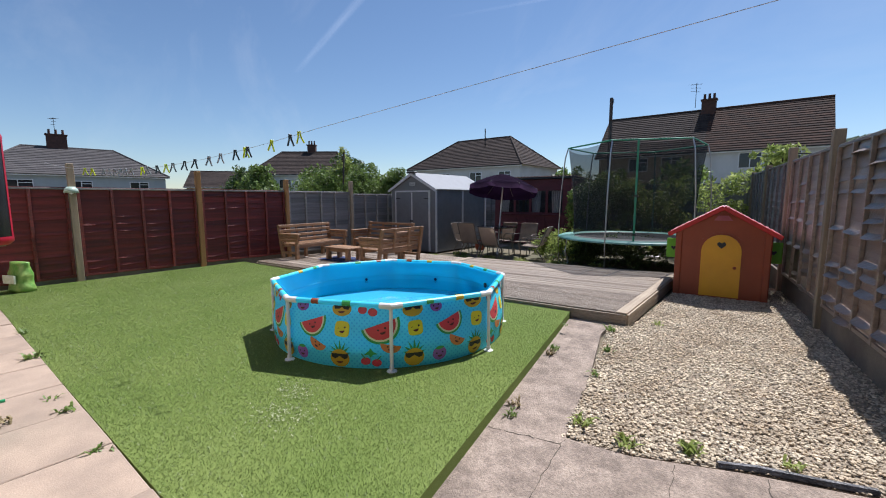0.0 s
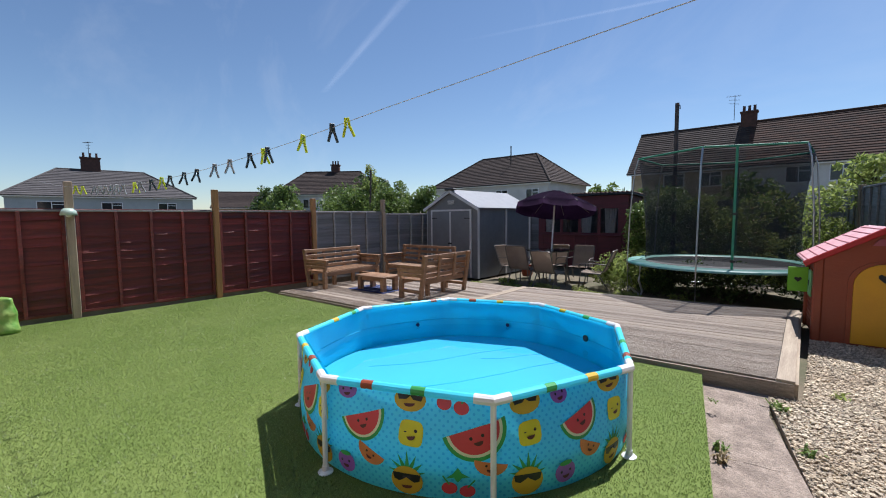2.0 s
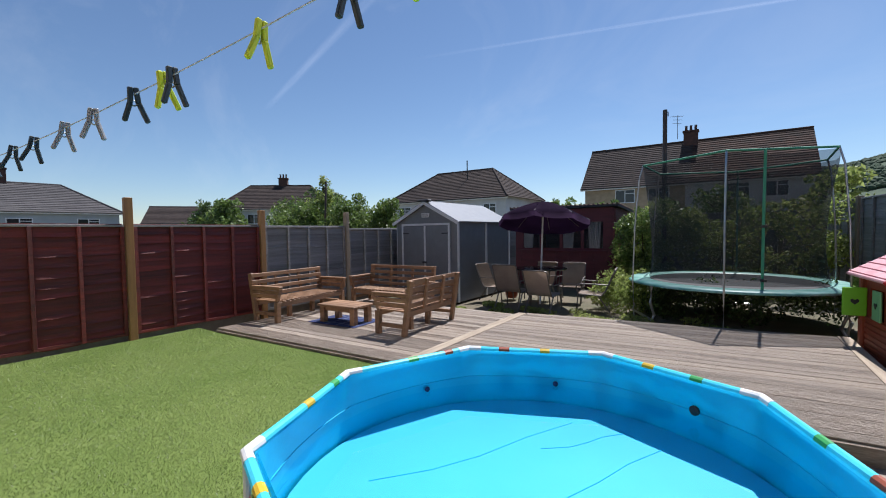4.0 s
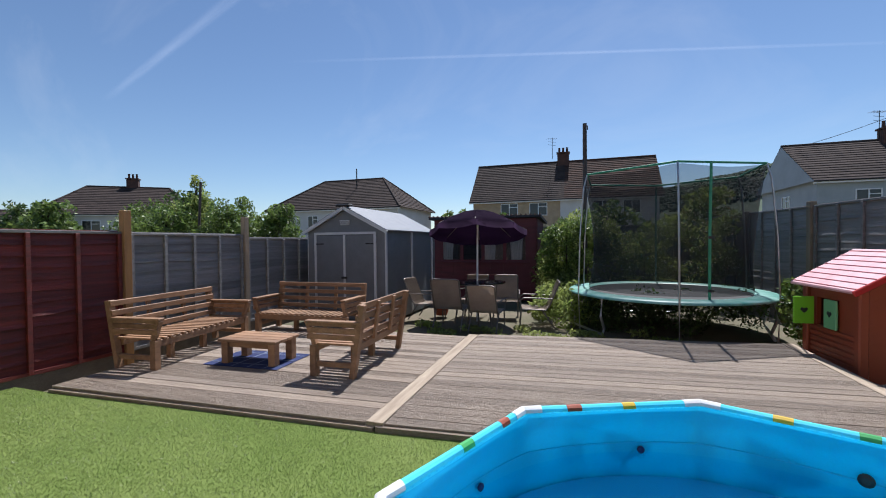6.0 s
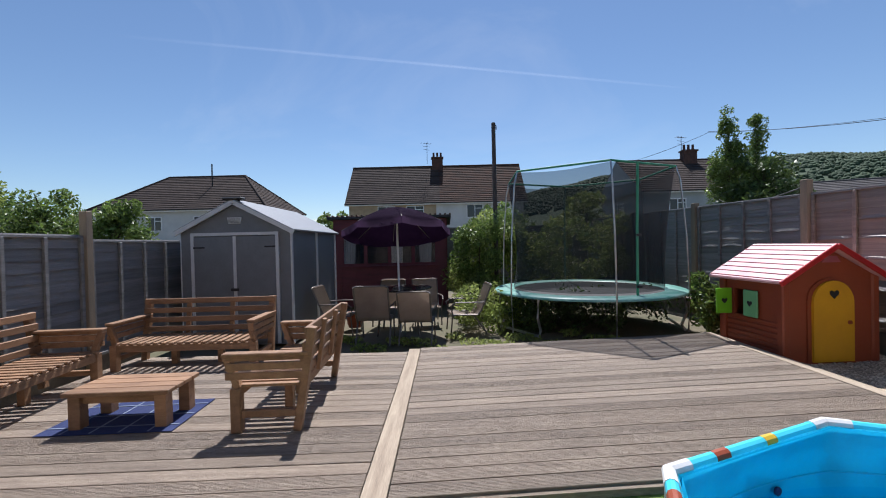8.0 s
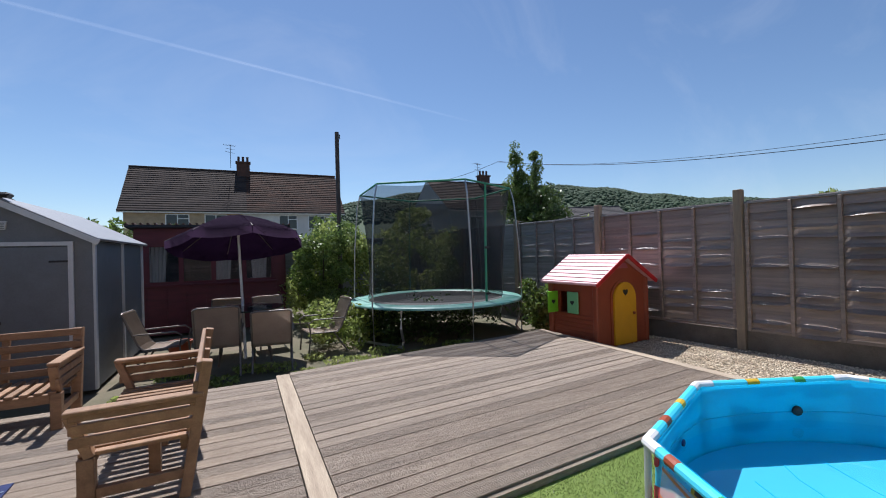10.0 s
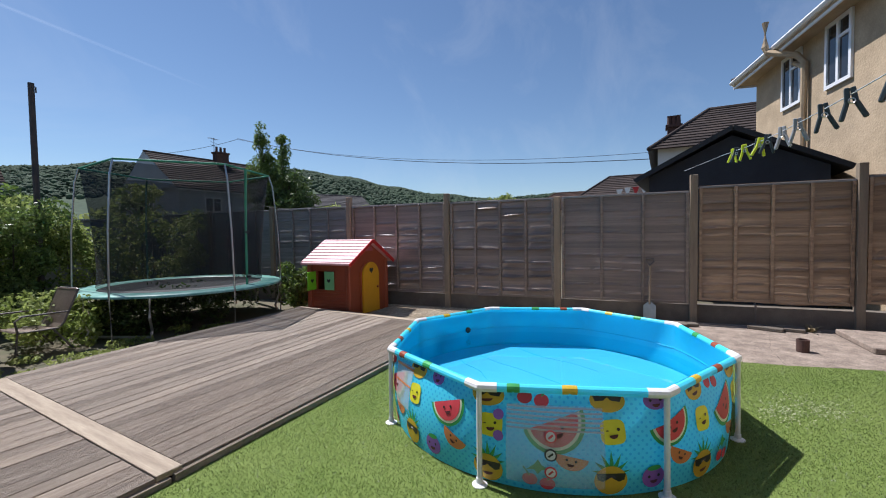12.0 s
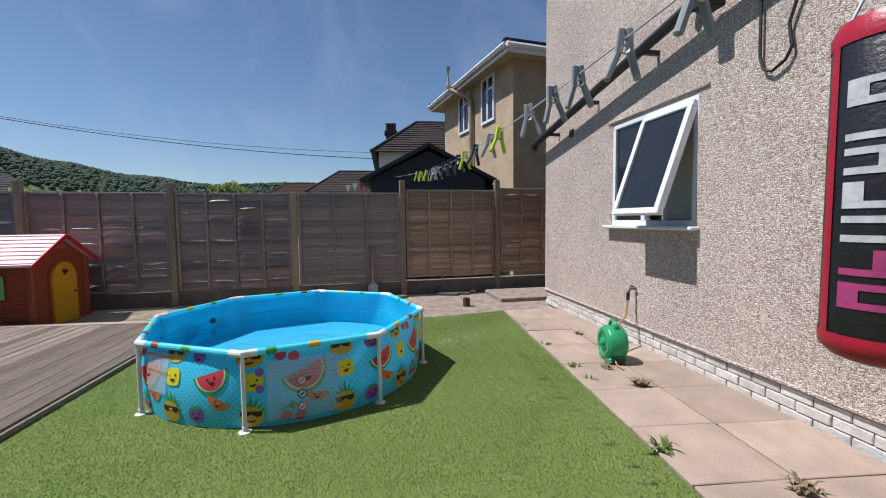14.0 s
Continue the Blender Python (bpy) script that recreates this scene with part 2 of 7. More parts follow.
M["slate"] = mat("grey_slate", (0.105, 0.098, 0.097), (0.075, 0.070, 0.072), 1.0, 0.7, 0.5, 10, coord="World", grain=0.3, gscale=9, vary=0.1, spec=0.12)
M["render_white"] = mat("white_render", (0.66, 0.66, 0.65), (0.56, 0.56, 0.55), 0.8, 0.9, 0.3, 20, coord="World", grain=0.1)
M["render_beige"] = mat("beige_render", (0.49, 0.375, 0.25), (0.38, 0.29, 0.19), 2.2, 0.95, 0.9, 24, coord="World", grain=0.25, gscale=40)
M["render_blue"] = mat("pale_grey_render", (0.40, 0.44, 0.46), (0.34, 0.38, 0.40), 0.9, 0.95, 0.5, 30, coord="World", grain=0.2, gscale=40)
M["chimney"] = mat("chimney_brick", (0.105, 0.05, 0.038), (0.06, 0.034, 0.028), 5.0, 0.9, 0.6, 25, coord="World", grain=0.3)
M["darkroof"] = mat("dark_felt_roof", (0.035, 0.04, 0.05), (0.028, 0.03, 0.038), 2.0, 0.8, 0.4, 30, coord="World", grain=0.2)
M["leaf"] = mat("leaf", (0.105, 0.17, 0.036), (0.165, 0.23, 0.06), 0.9, 0.45, coord="World", island=0.5, spec=0.5, thin=0.4)
M["leafdark"] = mat("dark_leaf", (0.055, 0.10, 0.026), (0.10, 0.145, 0.042), 0.9, 0.45, coord="World", island=0.5, spec=0.5, thin=0.35)
M["leafpale"] = mat("yellow_green_leaf", (0.23, 0.30, 0.075), (0.33, 0.37, 0.13), 0.9, 0.55, coord="World", island=0.4, spec=0.3, thin=0.5)
M["bark"] = mat("bark", (0.09, 0.07, 0.05), (0.05, 0.04, 0.03), 5.0, 0.95, 0.8, 20, coord="World", grain=0.3)
M["darkpole"] = mat("dark_rusty_pole", (0.085, 0.062, 0.055), (0.05, 0.042, 0.04), 6.0, 0.7, 0.3, 40, coord="World", grain=0.3)
M["cable"] = mat("black_cable", (0.02, 0.02, 0.02), None, 5.0, 0.7)
M["hillwood"] = mat("wooded_hill", (0.036, 0.062, 0.034), (0.055, 0.085, 0.045), 0.035, 0.95, 1.0, 0.12, coord="World", grain=0.5, gscale=0.25)
M["hillgrass"] = mat("hill_pasture", (0.13, 0.15, 0.06), (0.09, 0.115, 0.05), 0.01, 0.95, 0.3, 0.2, coord="World", grain=0.3, gscale=0.05)


# ---- building helpers ----
def thing(name, m, label, category, group="", kind=""):
    ob = new(name)
    ob.empty_display_size = 0.1
    ob.matrix_world = m
    return tagged(ob, label, category, group, kind)


def put(name, bm, material, parent=None, label="", smooth=False, shared=None):
    """Links a bmesh as one mesh object, under parent if given."""
    if shared is None:
        me = bpy.data.meshes.new(name)
        bm.to_mesh(me)
        bm.free()
        for mm in (material if isinstance(material, (list, tuple)) else [material]):
            me.materials.append(mm)
        if smooth:
            me.shade_smooth()
    else:
        me = shared
    ob = new(name, me)
    if parent is not None:
        ob.parent = parent
    if label:
        ob["label"] = label
    return ob


part = put


def box(bm, x0, x1, y0, y1, z0, z1, m=None, bevel=0.0):
    mm = Matrix.Translation(((x0 + x1) / 2, (y0 + y1) / 2, (z0 + z1) / 2)) @ Matrix.Diagonal((abs(x1 - x0), abs(y1 - y0), abs(z1 - z0), 1))
    r = bmesh.ops.create_cube(bm, size=1, matrix=mm)
    vs = r["verts"]
    if bevel:
        es = list({e for v in vs for e in v.link_edges})
        g = bmesh.ops.bevel(bm, geom=es, offset=bevel, segments=1, affect="EDGES")
        vs = list({v for v in g["verts"]} | {v for v in vs if v.is_valid})
    if m is not None:
        bmesh.ops.transform(bm, matrix=m, verts=vs)
    return vs


def nbox(x0, x1, y0, y1, z0, z1, m=None, bevel=0.0):
    bm = bmesh.new()
    box(bm, x0, x1, y0, y1, z0, z1, m, bevel)
    return bm


def tube(bm, pts, r, seg=8, closed=False, caps=True, r1=None):
    """A round bar along pts, tapering from r to r1."""
    pts = [Vector(p) for p in pts]
    rings = []
    n = len(pts)
    for i, p in enumerate(pts):
        a = pts[i - 1] if (i > 0 or closed) else p
        b = pts[(i + 1) % n] if (i < n - 1 or closed) else p
        d = (b - a).normalized()
        q = d.to_track_quat("Z", "Y")
        rad = r if r1 is None else r + (r1 - r) * i / max(1, n - 1)
        rings.append([bm.verts.new(p + q @ Vector((rad * math.cos(2 * math.pi * k / seg), rad * math.sin(2 * math.pi * k / seg), 0))) for k in range(seg)])
    for i in range(n if closed else n - 1):
        a, b = rings[i], rings[(i + 1) % n]
        for k in range(seg):
            bm.faces.new((a[k], a[(k + 1) % seg], b[(k + 1) % seg], b[k]))
    if caps and not closed:
        bm.faces.new(rings[0][::-1])
        bm.faces.new(rings[-1])
    return bm


def bar(pts, r, seg=8, closed=False, r1=None):
    return tube(bmesh.new(), pts, r, seg, closed, True, r1)


def beam(bm, p0, p1, w, h, up=(0, 0, 1), bevel=0.0):
    """A rectangular bar from p0 to p1, w wide and h high."""
    p0, p1 = Vector(p0), Vector(p1)
    d = (p1 - p0)
    x = d.normalized()
    u = Vector(up)
    y = u.cross(x).normalized()
    z = x.cross(y)
    m = Matrix((x, y, z)).transposed().to_4x4()
    m.translation = (p0 + p1) / 2
    return box(bm, -d.length / 2, d.length / 2, -w / 2, w / 2, -h / 2, h / 2, m, bevel)


def nbeam(p0, p1, w, h, up=(0, 0, 1), bevel=0.0):
    bm = bmesh.new()
    beam(bm, p0, p1, w, h, up, bevel)
    return bm


def prism(bm, outline, z0, z1):
    """An upright prism over a flat outline of (x, y)."""
    lo = [bm.verts.new((x, y, z0)) for x, y in outline]
    hi = [bm.verts.new((x, y, z1)) for x, y in outline]
    n = len(outline)
    bm.faces.new(hi)
    bm.faces.new(lo[::-1])
    for i in range(n):
        bm.faces.new((lo[i], lo[(i + 1) % n], hi[(i + 1) % n], hi[i]))
    bmesh.ops.recalc_face_normals(bm, faces=bm.faces)
    return bm


def plate(outline, thick, m=None):
    """A flat plate in the local x-z plane, thick along y."""
    bm = bmesh.new()
    prism(bm, outline, -thick / 2, thick / 2)
    bmesh.ops.transform(bm, matrix=(m or Matrix()) @ Matrix.Rotation(radians(90), 4, "X"), verts=bm.verts)
    return bm


def pydata(name, verts, faces, material, parent=None):
    me = bpy.data.meshes.new(name)
    me.from_pydata(verts, [], faces)
    me.materials.append(material)
    ob = new(name, me)
    if parent is not None:
        ob.parent = parent
    return ob


def lathe(profile, seg=32):
    """A turned body: profile is a list of (radius, height)."""
    bm = bmesh.new()
    rings = [[bm.verts.new((r * math.cos(2 * math.pi * k / seg), r * math.sin(2 * math.pi * k / seg), z)) for k in range(seg)] for r, z in profile]
    for a, b in zip(rings, rings[1:]):
        for k in range(seg):
            bm.faces.new((a[k], a[(k + 1) % seg], b[(k + 1) % seg], b[k]))
    bmesh.ops.recalc_face_normals(bm, faces=bm.faces)
    return bm


def leaves(name, centres, radii, count, size, material, parent, seed, squash=1.0):
    """Many small folded leaves scattered in and round clumps."""
    g = np.random.default_rng(seed)
    centres, radii = np.array(centres, float), np.array(radii, float)
    pick = g.choice(len(centres), count, p=radii ** 2 / (radii ** 2).sum())
    d = g.normal(size=(count, 3))
    d /= np.linalg.norm(d, axis=1)[:, None]
    rad = radii[pick] * g.uniform(0.45, 1.08, count) ** 0.6
    c = centres[pick] + d * rad[:, None] * np.array((1, 1, squash))
    u = g.normal(size=(count, 3))
    u /= np.linalg.norm(u, axis=1)[:, None]
    w = np.cross(u, g.normal(size=(count, 3)))
    w /= np.linalg.norm(w, axis=1)[:, None]
    s = size * g.uniform(0.6, 1.35, count)[:, None]
    v = np.stack([c - u * s, c + w * s * 0.42, c + u * s, c - w * s * 0.42], 1).reshape(-1, 3)
    f = np.arange(count * 4).reshape(-1, 4)
    ob = pydata(name, v.tolist(), f.tolist(), material, parent)
    return ob


RNG = random.Random(7)


# ---- ground ----
ZG = -0.08       # path, gravel, earth
ZD = 0.06        # deck top

bm = bmesh.new()
bmesh.ops.create_grid(bm, x_segments=40, y_segments=40, size=900)
for v in bm.verts:
    v.co.z = ZG - 0.05
tagged(put("ground", bm, M["earth"]), "dry earth and rough grass ground", "ground", kind="structure")

LAWN = [(-8.97, 1.355), (-4.5, 1.345), (-0.95, 1.36), (-1.16, 2.08), (-1.82, 5.58), (-5.14, 5.34), (-8.46, 5.18), (-8.97, 5.18)]
lawn = tagged(put("lawn", prism(bmesh.new(), LAWN, ZG - 0.06, 0.0), M["turf"]), "bright green artificial turf lawn with a raised edge", "lawn", kind="structure")

g = np.random.default_rng(3)


def inside(poly, pts):
    x, y = pts[:, 0], pts[:, 1]
    hit = np.zeros(len(pts), bool)
    for (x0, y0), (x1, y1) in zip(poly, poly[1:] + poly[:1]):
        c = ((y0 > y) != (y1 > y)) & (x < (x1 - x0) * (y - y0) / (y1 - y0 + 1e-12) + x0)
        hit ^= c
    return hit


def turf_blades(count):
    p = np.column_stack([g.uniform(-8.97, -0.95, count), g.uniform(1.34, 5.58, count)])
    p = p[inside(LAWN, p)]
    n = len(p)
    a = g.uniform(0, 2 * np.pi, n)
    h = g.uniform(0.005, 0.013, n)
    lean = g.normal(0, 0.008, (n, 2))
    w = 0.0025
    base = np.column_stack([p, np.full(n, -0.002)])
    side = np.column_stack([np.cos(a) * w, np.sin(a) * w, np.zeros(n)])
    tip = np.column_stack([p + lean, h])
    v = np.stack([base - side, base + side, tip], 1).reshape(-1, 3)
    f = np.arange(n * 3).reshape(-1, 3)
    ob = pydata("turf_blades", v.tolist(), f.tolist(), M["blade"])
    return tagged(ob, "short curled plastic blades of the turf", "artificial grass", kind="stuff")


turf_blades(460000)

PATHPOLY = [(-0.95, 1.42), (-0.95, -6.0), (2.6, -6.0), (1.50, 0.0), (1.02, 3.52), (0.54, 3.51), (0.02, 3.35), (-0.52, 3.13), (-0.87, 3.08), (-1.01, 3.86), (-1.33, 5.2), (-1.36, 5.85), (-1.90, 5.85), (-1.82, 5.58), (-1.16, 2.08)]
path = tagged(put("path", prism(bmesh.new(), PATHPOLY, ZG - 0.06, ZG), M["concrete"]), "worn grey-pink concrete path", "path", kind="structure")
GRAVEL = [(-0.89, 3.08), (-0.52, 3.15), (0.02, 3.37), (0.54, 3.53), (1.02, 3.54), (0.24, 9.0), (-0.2, 9.5), (-1.05, 9.5), (-1.14, 5.7), (-1.36, 5.6), (-1.02, 3.86)]
tagged(put("gravel_bed", prism(bmesh.new(), GRAVEL, ZG - 0.06, ZG - 0.006), M["gravelbed"]), "bed of fine gravel beneath the loose stones", "gravel", kind="structure")


def gravel_field(count):
    base = bmesh.new()
    bmesh.ops.create_icosphere(base, subdivisions=1, radius=1)
    bv = np.array([v.co[:] for v in base.verts])
    bf = np.array([[v.index for v in f.verts] for f in base.faces])
    base.free()
    p = np.column_stack([g.uniform(-1.4, 1.04, count), g.uniform(2.98, 9.4, count)])
    p = p[inside(GRAVEL, p)]
    n = len(p)
    sz = g.uniform(0.005, 0.0155, n)
    yaw = g.uniform(0, 2 * np.pi, n)
    vv = bv[None] * g.uniform(0.7, 1.2, (n, len(bv), 1)) * np.stack([sz, sz * g.uniform(0.6, 1, n), sz * g.uniform(0.4, 0.7, n)], 1)[:, None, :]
    c, s = np.cos(yaw)[:, None], np.sin(yaw)[:, None]
    x = vv[..., 0] * c - vv[..., 1] * s + p[:, :1]
    y = vv[..., 0] * s + vv[..., 1] * c + p[:, 1:]
    z = vv[..., 2] + ZG + g.uniform(0, 0.010, n)[:, None]
    v = np.stack([x, y, z], 2).reshape(-1, 3)
    f = (bf[None] + (np.arange(n) * len(bv))[:, None, None]).reshape(-1, 3)
    ob = pydata("gravel", v.tolist(), f.tolist(), M["gravel"])
    return tagged(ob, "loose pale buff gravel stones", "gravel", kind="stuff")


gravel_field(60000)

# ---- paving by the house ----
paving = tagged(put("paving", nbox(-9.3, -0.96, -0.9, 1.345, ZG - 0.06, -0.012), M["mortar"]), "sandy joints beneath the patio slabs", "paving", kind="structure")


# ---- deck ----
def deck_y(x, f):
    """South (f=0) to north (f=1) place of the boards at x."""
    if x <= -5.14:
        s, n = 5.20 + (x + 8.46) * 0.046, 8.24
    else:
        s, n = 5.355 + (x + 5.14) * 0.082, 8.42 + (x + 5.14) * 0.125
    return s + (n - s) * f


deck = thing("deck", pose(0, 0, 0), "weathered low timber deck of grooved boards", "deck", kind="structure")
# one solid black block close below the boards paints the shade in their gaps
deck_base = bmesh.new()
prism(deck_base, [(-8.42, deck_y(-8.42, 0) + 0.03), (-5.14, deck_y(-5.14, 0) + 0.03), (-1.24, deck_y(-1.24, 0) + 0.03), (-1.34, deck_y(-1.3, 1) - 0.03), (-5.14, deck_y(-5.13, 1) - 0.03), (-8.42, 8.0)], ZG - 0.05, ZD - 0.034)
put("joists", deck_base, M["black"], deck)


def deck_board(x0, x1, f0, f1, grooved):
    gap = 0.0055
    a0, a1 = deck_y(x0, f0) + gap, deck_y(x0, f1) - gap
    b0, b1 = deck_y(x1, f0) + gap, deck_y(x1, f1) - gap
    prof = [(0.0, -0.03), (0.0, -0.003), (0.03, 0.0)]
    if grooved:
        n = 8
        for k in range(n):
            u = 0.06 + 0.88 * k / n
            prof += [(u, 0.0), (u + 0.028, -0.003), (u + 0.060, -0.003), (u + 0.085, 0.0)]
    prof += [(0.97, 0.0), (1.0, -0.003), (1.0, -0.03)]
    cx, cy = (x0 + x1) / 2, (a0 + b1) / 2
    dz = RNG.uniform(-0.002, 0.002)
    b = bmesh.new()
    lo = [b.verts.new((x0 - cx, a0 + (a1 - a0) * u - cy, z)) for u, z in prof]
    hi = [b.verts.new((x1 - cx, b0 + (b1 - b0) * u - cy, z)) for u, z in prof]
    for k in range(len(prof) - 1):
        b.faces.new((lo[k], hi[k], hi[k + 1], lo[k + 1]))
    b.faces.new(lo)
    b.faces.new(hi[::-1])
    bmesh.ops.recalc_face_normals(b, faces=b.faces)
    ob = put("deck_board", b, M["deck"], deck)
    ob.location = (cx, cy, ZD + dz)


for k in range(23):
    deck_board(-8.46, -5.22, k / 23, (k + 1) / 23, k < 2 or RNG.random() < 0.25)
for k in range(24):
    if k in (4, 9, 15):
        xm = (-3.1, -2.5, -3.6)[(4, 9, 15).index(k)]
        deck_board(-5.07, xm, k / 24, (k + 1) / 24, k < 7)
        deck_board(xm + 0.004, -1.32, k / 24, (k + 1) / 24, k < 7)
    else:
        deck_board(-5.07, -1.32, k / 24, (k + 1) / 24, k < 8 or RNG.random() < 0.4)
part("seam_board", nbeam((-5.145, deck_y(-5.14, 0), ZD - 0.012), (-5.145, 8.36, ZD - 0.012), 0.135, 0.034, bevel=0.003), M["deckedge"], deck, "pale dividing board")
part("edge_board", nbeam((-1.255, deck_y(-1.25, 0) - 0.01, ZD - 0.012), (-1.255, deck_y(-1.25, 1), ZD - 0.012), 0.12, 0.034, bevel=0.003), M["deckedge"], deck, "pale edging board")
part("fascia", nbeam((-1.19, deck_y(-1.2, 0) - 0.012, -0.03), (-1.19, deck_y(-1.2, 1), -0.03), 0.03, 0.15), M["deckedge"], deck)
part("fascia", nbeam((-8.46, deck_y(-8.46, 0) - 0.008, -0.03), (-5.15, deck_y(-5.15, 0) - 0.008, -0.03), 0.03, 0.12), M["deck"], deck)
part("fascia", nbeam((-5.13, deck_y(-5.13, 0) - 0.012, -0.03), (-1.2, deck_y(-1.2, 0) - 0.012, -0.03), 0.03, 0.14), M["deck"], deck)


# ---- fences ----
def fence_board(seed, warp):
    """One overlapping board of unit length, with a waney lower edge."""
    r = random.Random(seed)
    b = bmesh.new()
    n = 24
    rows = []
    ph = [r.uniform(0, 6.3) for _ in range(4)]
    amp = [r.choice((0.05, 0.25, 0.6, 1.0)) for _ in range(5)]
    for i in range(n + 1):
        t = i / n
        wav = 0.008 * math.sin(3.1 * t * 2 + ph[0]) + 0.005 * math.sin(9 * t + ph[1])
        bay = min(3, int(t * 4))
        bow = warp * amp[bay] * abs(math.sin(4 * math.pi * t)) ** 0.6
        zl, zm, zh = -0.075 + wav, -0.035 + wav * 0.5, 0.075
        prof = ((-0.020 - bow, zl), (-0.016 - bow * 0.25, zm), (-0.004, zh), (0.006, zh), (-0.008 - bow * 0.25, zm), (-0.010 - bow * 0.9, zl))
        rows.append([b.verts.new((t - 0.5, y, z)) for y, z in prof])
    for a, c in zip(rows, rows[1:]):
        for k in range(6):
            b.faces.new((a[k], a[(k + 1) % 6], c[(k + 1) % 6], c[k]))
    b.faces.new(rows[0][::-1])
    b.faces.new(rows[-1])
    bmesh.ops.recalc_face_normals(b, faces=b.faces)
    return b


BOARDS = {}


def board_mesh(key, seed, warp, material):
    k = (key, seed, warp)
    if k not in BOARDS:
        b = fence_board(seed, warp)
        me = bpy.data.meshes.new("fence_board")
        b.to_mesh(me)
        b.free()
        me.materials.append(material)
        BOARDS[k] = me
    return BOARDS[k]


def fence_panel(p0, p1, z0, z1, key, label, group, battens=3, warp=0.0, flip=1):
    """A lap panel from p0 to p1; its battens stand on the side that flip names."""
    p0, p1 = Vector((*p0, 0)), Vector((*p1, 0))
    d = p1 - p0
    ln, yaw = d.length, math.degrees(math.atan2(d.y, d.x))
    mid = (p0 + p1) / 2
    th = thing("garden_fence", pose(mid.x, mid.y, z0, 0, 0, yaw + (180 if flip < 0 else 0)), label, "fence", group)
    h = z1 - z0
    n = max(4, round((h - 0.05) / 0.118))
    for i in range(n):
        me = board_mesh(key, RNG.randrange(6), warp if RNG.random() < 0.75 else 0.0, M[key])
        ob = put("slat", None, None, th, shared=me)
        ob.location = (0, 0, 0.075 + (h - 0.13) * i / (n - 1))
        ob.scale = (ln - 0.02, 1, 1.05)
    for k in range(battens + 2):
        x = -ln / 2 + 0.025 + (ln - 0.05) * k / (battens + 1)
        part("batten", nbox(x - 0.02, x + 0.02, -0.052, -0.018, 0.0, h - 0.015, bevel=0.003), M[key], th)
    part("cap_rail", nbox(-ln / 2, ln / 2, -0.045, 0.025, h - 0.018, h + 0.012, bevel=0.003), M["greyfence"], th, "pale weathered capping strip")
    part("bottom_rail", nbox(-ln / 2, ln / 2, -0.045, -0.018, 0.0, 0.035), M[key], th)
    return th


def fence_post(x, y, z0, z1, w, material, label, lean=0.0, yaw=0.0, group="fence posts"):
    ob = put("fence_post", nbox(-w / 2, w / 2, -w / 2, w / 2, 0, z1 - z0, bevel=0.005), material)
    ob.matrix_world = pose(x, y, z0, 0, lean, yaw)
    return tagged(ob, label, "fence post", group)


# left boundary, x = -9.03
LX = -9.03
LY = [-1.40, 0.52, 2.44, 4.36, 6.28, 8.20, 10.10]
for i in range(6):
    red = i < 4
    zt = (1.53, 1.53, 1.53, 1.53, 1.52, 1.47)[i]
    fence_panel((LX - 0.0, LY[i] + 0.05), (LX, LY[i + 1] - 0.05), 0.07, zt, "redfence" if red else "greyfence",
                "dark red stained lap fence panel" if red else "grey weathered lap fence panel", "boundary fence panels", 3, 0.016 if red else 0.010, 1)
    part_board = put("gravel_board", nbox(LX - 0.025, LX + 0.025, LY[i] + 0.05, LY[i + 1] - 0.05, ZG - 0.1, 0.07, bevel=0.004), M["wall_low"])
    tagged(part_board, "concrete gravel board beneath a fence panel", "gravel board", "gravel boards")
for y, z1, k, lab in ((0.52, 1.60, "palewood", "pale weathered wooden fence post"), (2.44, 1.93, "palewood", "pale grey wooden fence post"), (4.36, 1.90, "postwood", "tall orange-brown wooden fence post"),
                      (6.28, 1.80, "postwood", "orange-brown wooden fence post with a pale top"), (8.20, 1.82, "palewood", "weathered wooden fence post"), (10.10, 1.6, "palewood", "weathered wooden fence post")):
    fence_post(LX + 0.035, y, ZG - 0.05, z1, 0.09, M[k], lab)
# right boundary, on a low wall, running aslant
def right_x(y):
    return 0.54 - 0.143 * (y - 6.84)


RY = [14.8, 13.0, 11.05, 9.0, 6.84, 4.85, 2.87, 0.95, -1.0, -2.9, -4.9]
RZ = [(0.24, 1.90), (0.24, 1.90), (0.24, 1.90), (0.20, 1.90), (0.19, 1.89), (0.20, 1.90), (0.26, 1.96), (0.30, 2.00), (0.30, 2.0), (0.30, 2.0)]
for i in range(10):
    ya, yb = RY[i] - 0.06, RY[i + 1] + 0.06
    grey = i < 3
    fence_panel((right_x(ya), ya), (right_x(yb), yb), RZ[i][0], RZ[i][1], "greyfence" if grey else ("brownfence" if i < 6 else "warmfence"),
                            "grey weathered lap fence panel" if grey else "brown lap fence panel with warped boards", "boundary fence panels", 2 if i == 5 else 3, (0.004, 0.006, 0.010, 0.040, 0.085, 0.014, 0.028, 0.060, 0.004, 0.004)[i], 1)
for y, z1, k in zip(RY, (1.9, 1.95, 1.98, 2.10, 2.07, 1.92, 2.15, 2.18, 2.1, 2.1, 2.1), ("palewood",) * 11):
    fence_post(right_x(y) - 0.035, y, ZG, z1, 0.10, M[k], "pale brown wooden fence post", yaw=7.8)
wallbm = bmesh.new()
prism(wallbm, [(right_x(14.8) - 0.03, 14.8), (right_x(-4.9) - 0.03, -4.9), (right_x(-4.9) + 0.14, -4.9), (right_x(14.8) + 0.14, 14.8)], ZG - 0.1, 0.188)
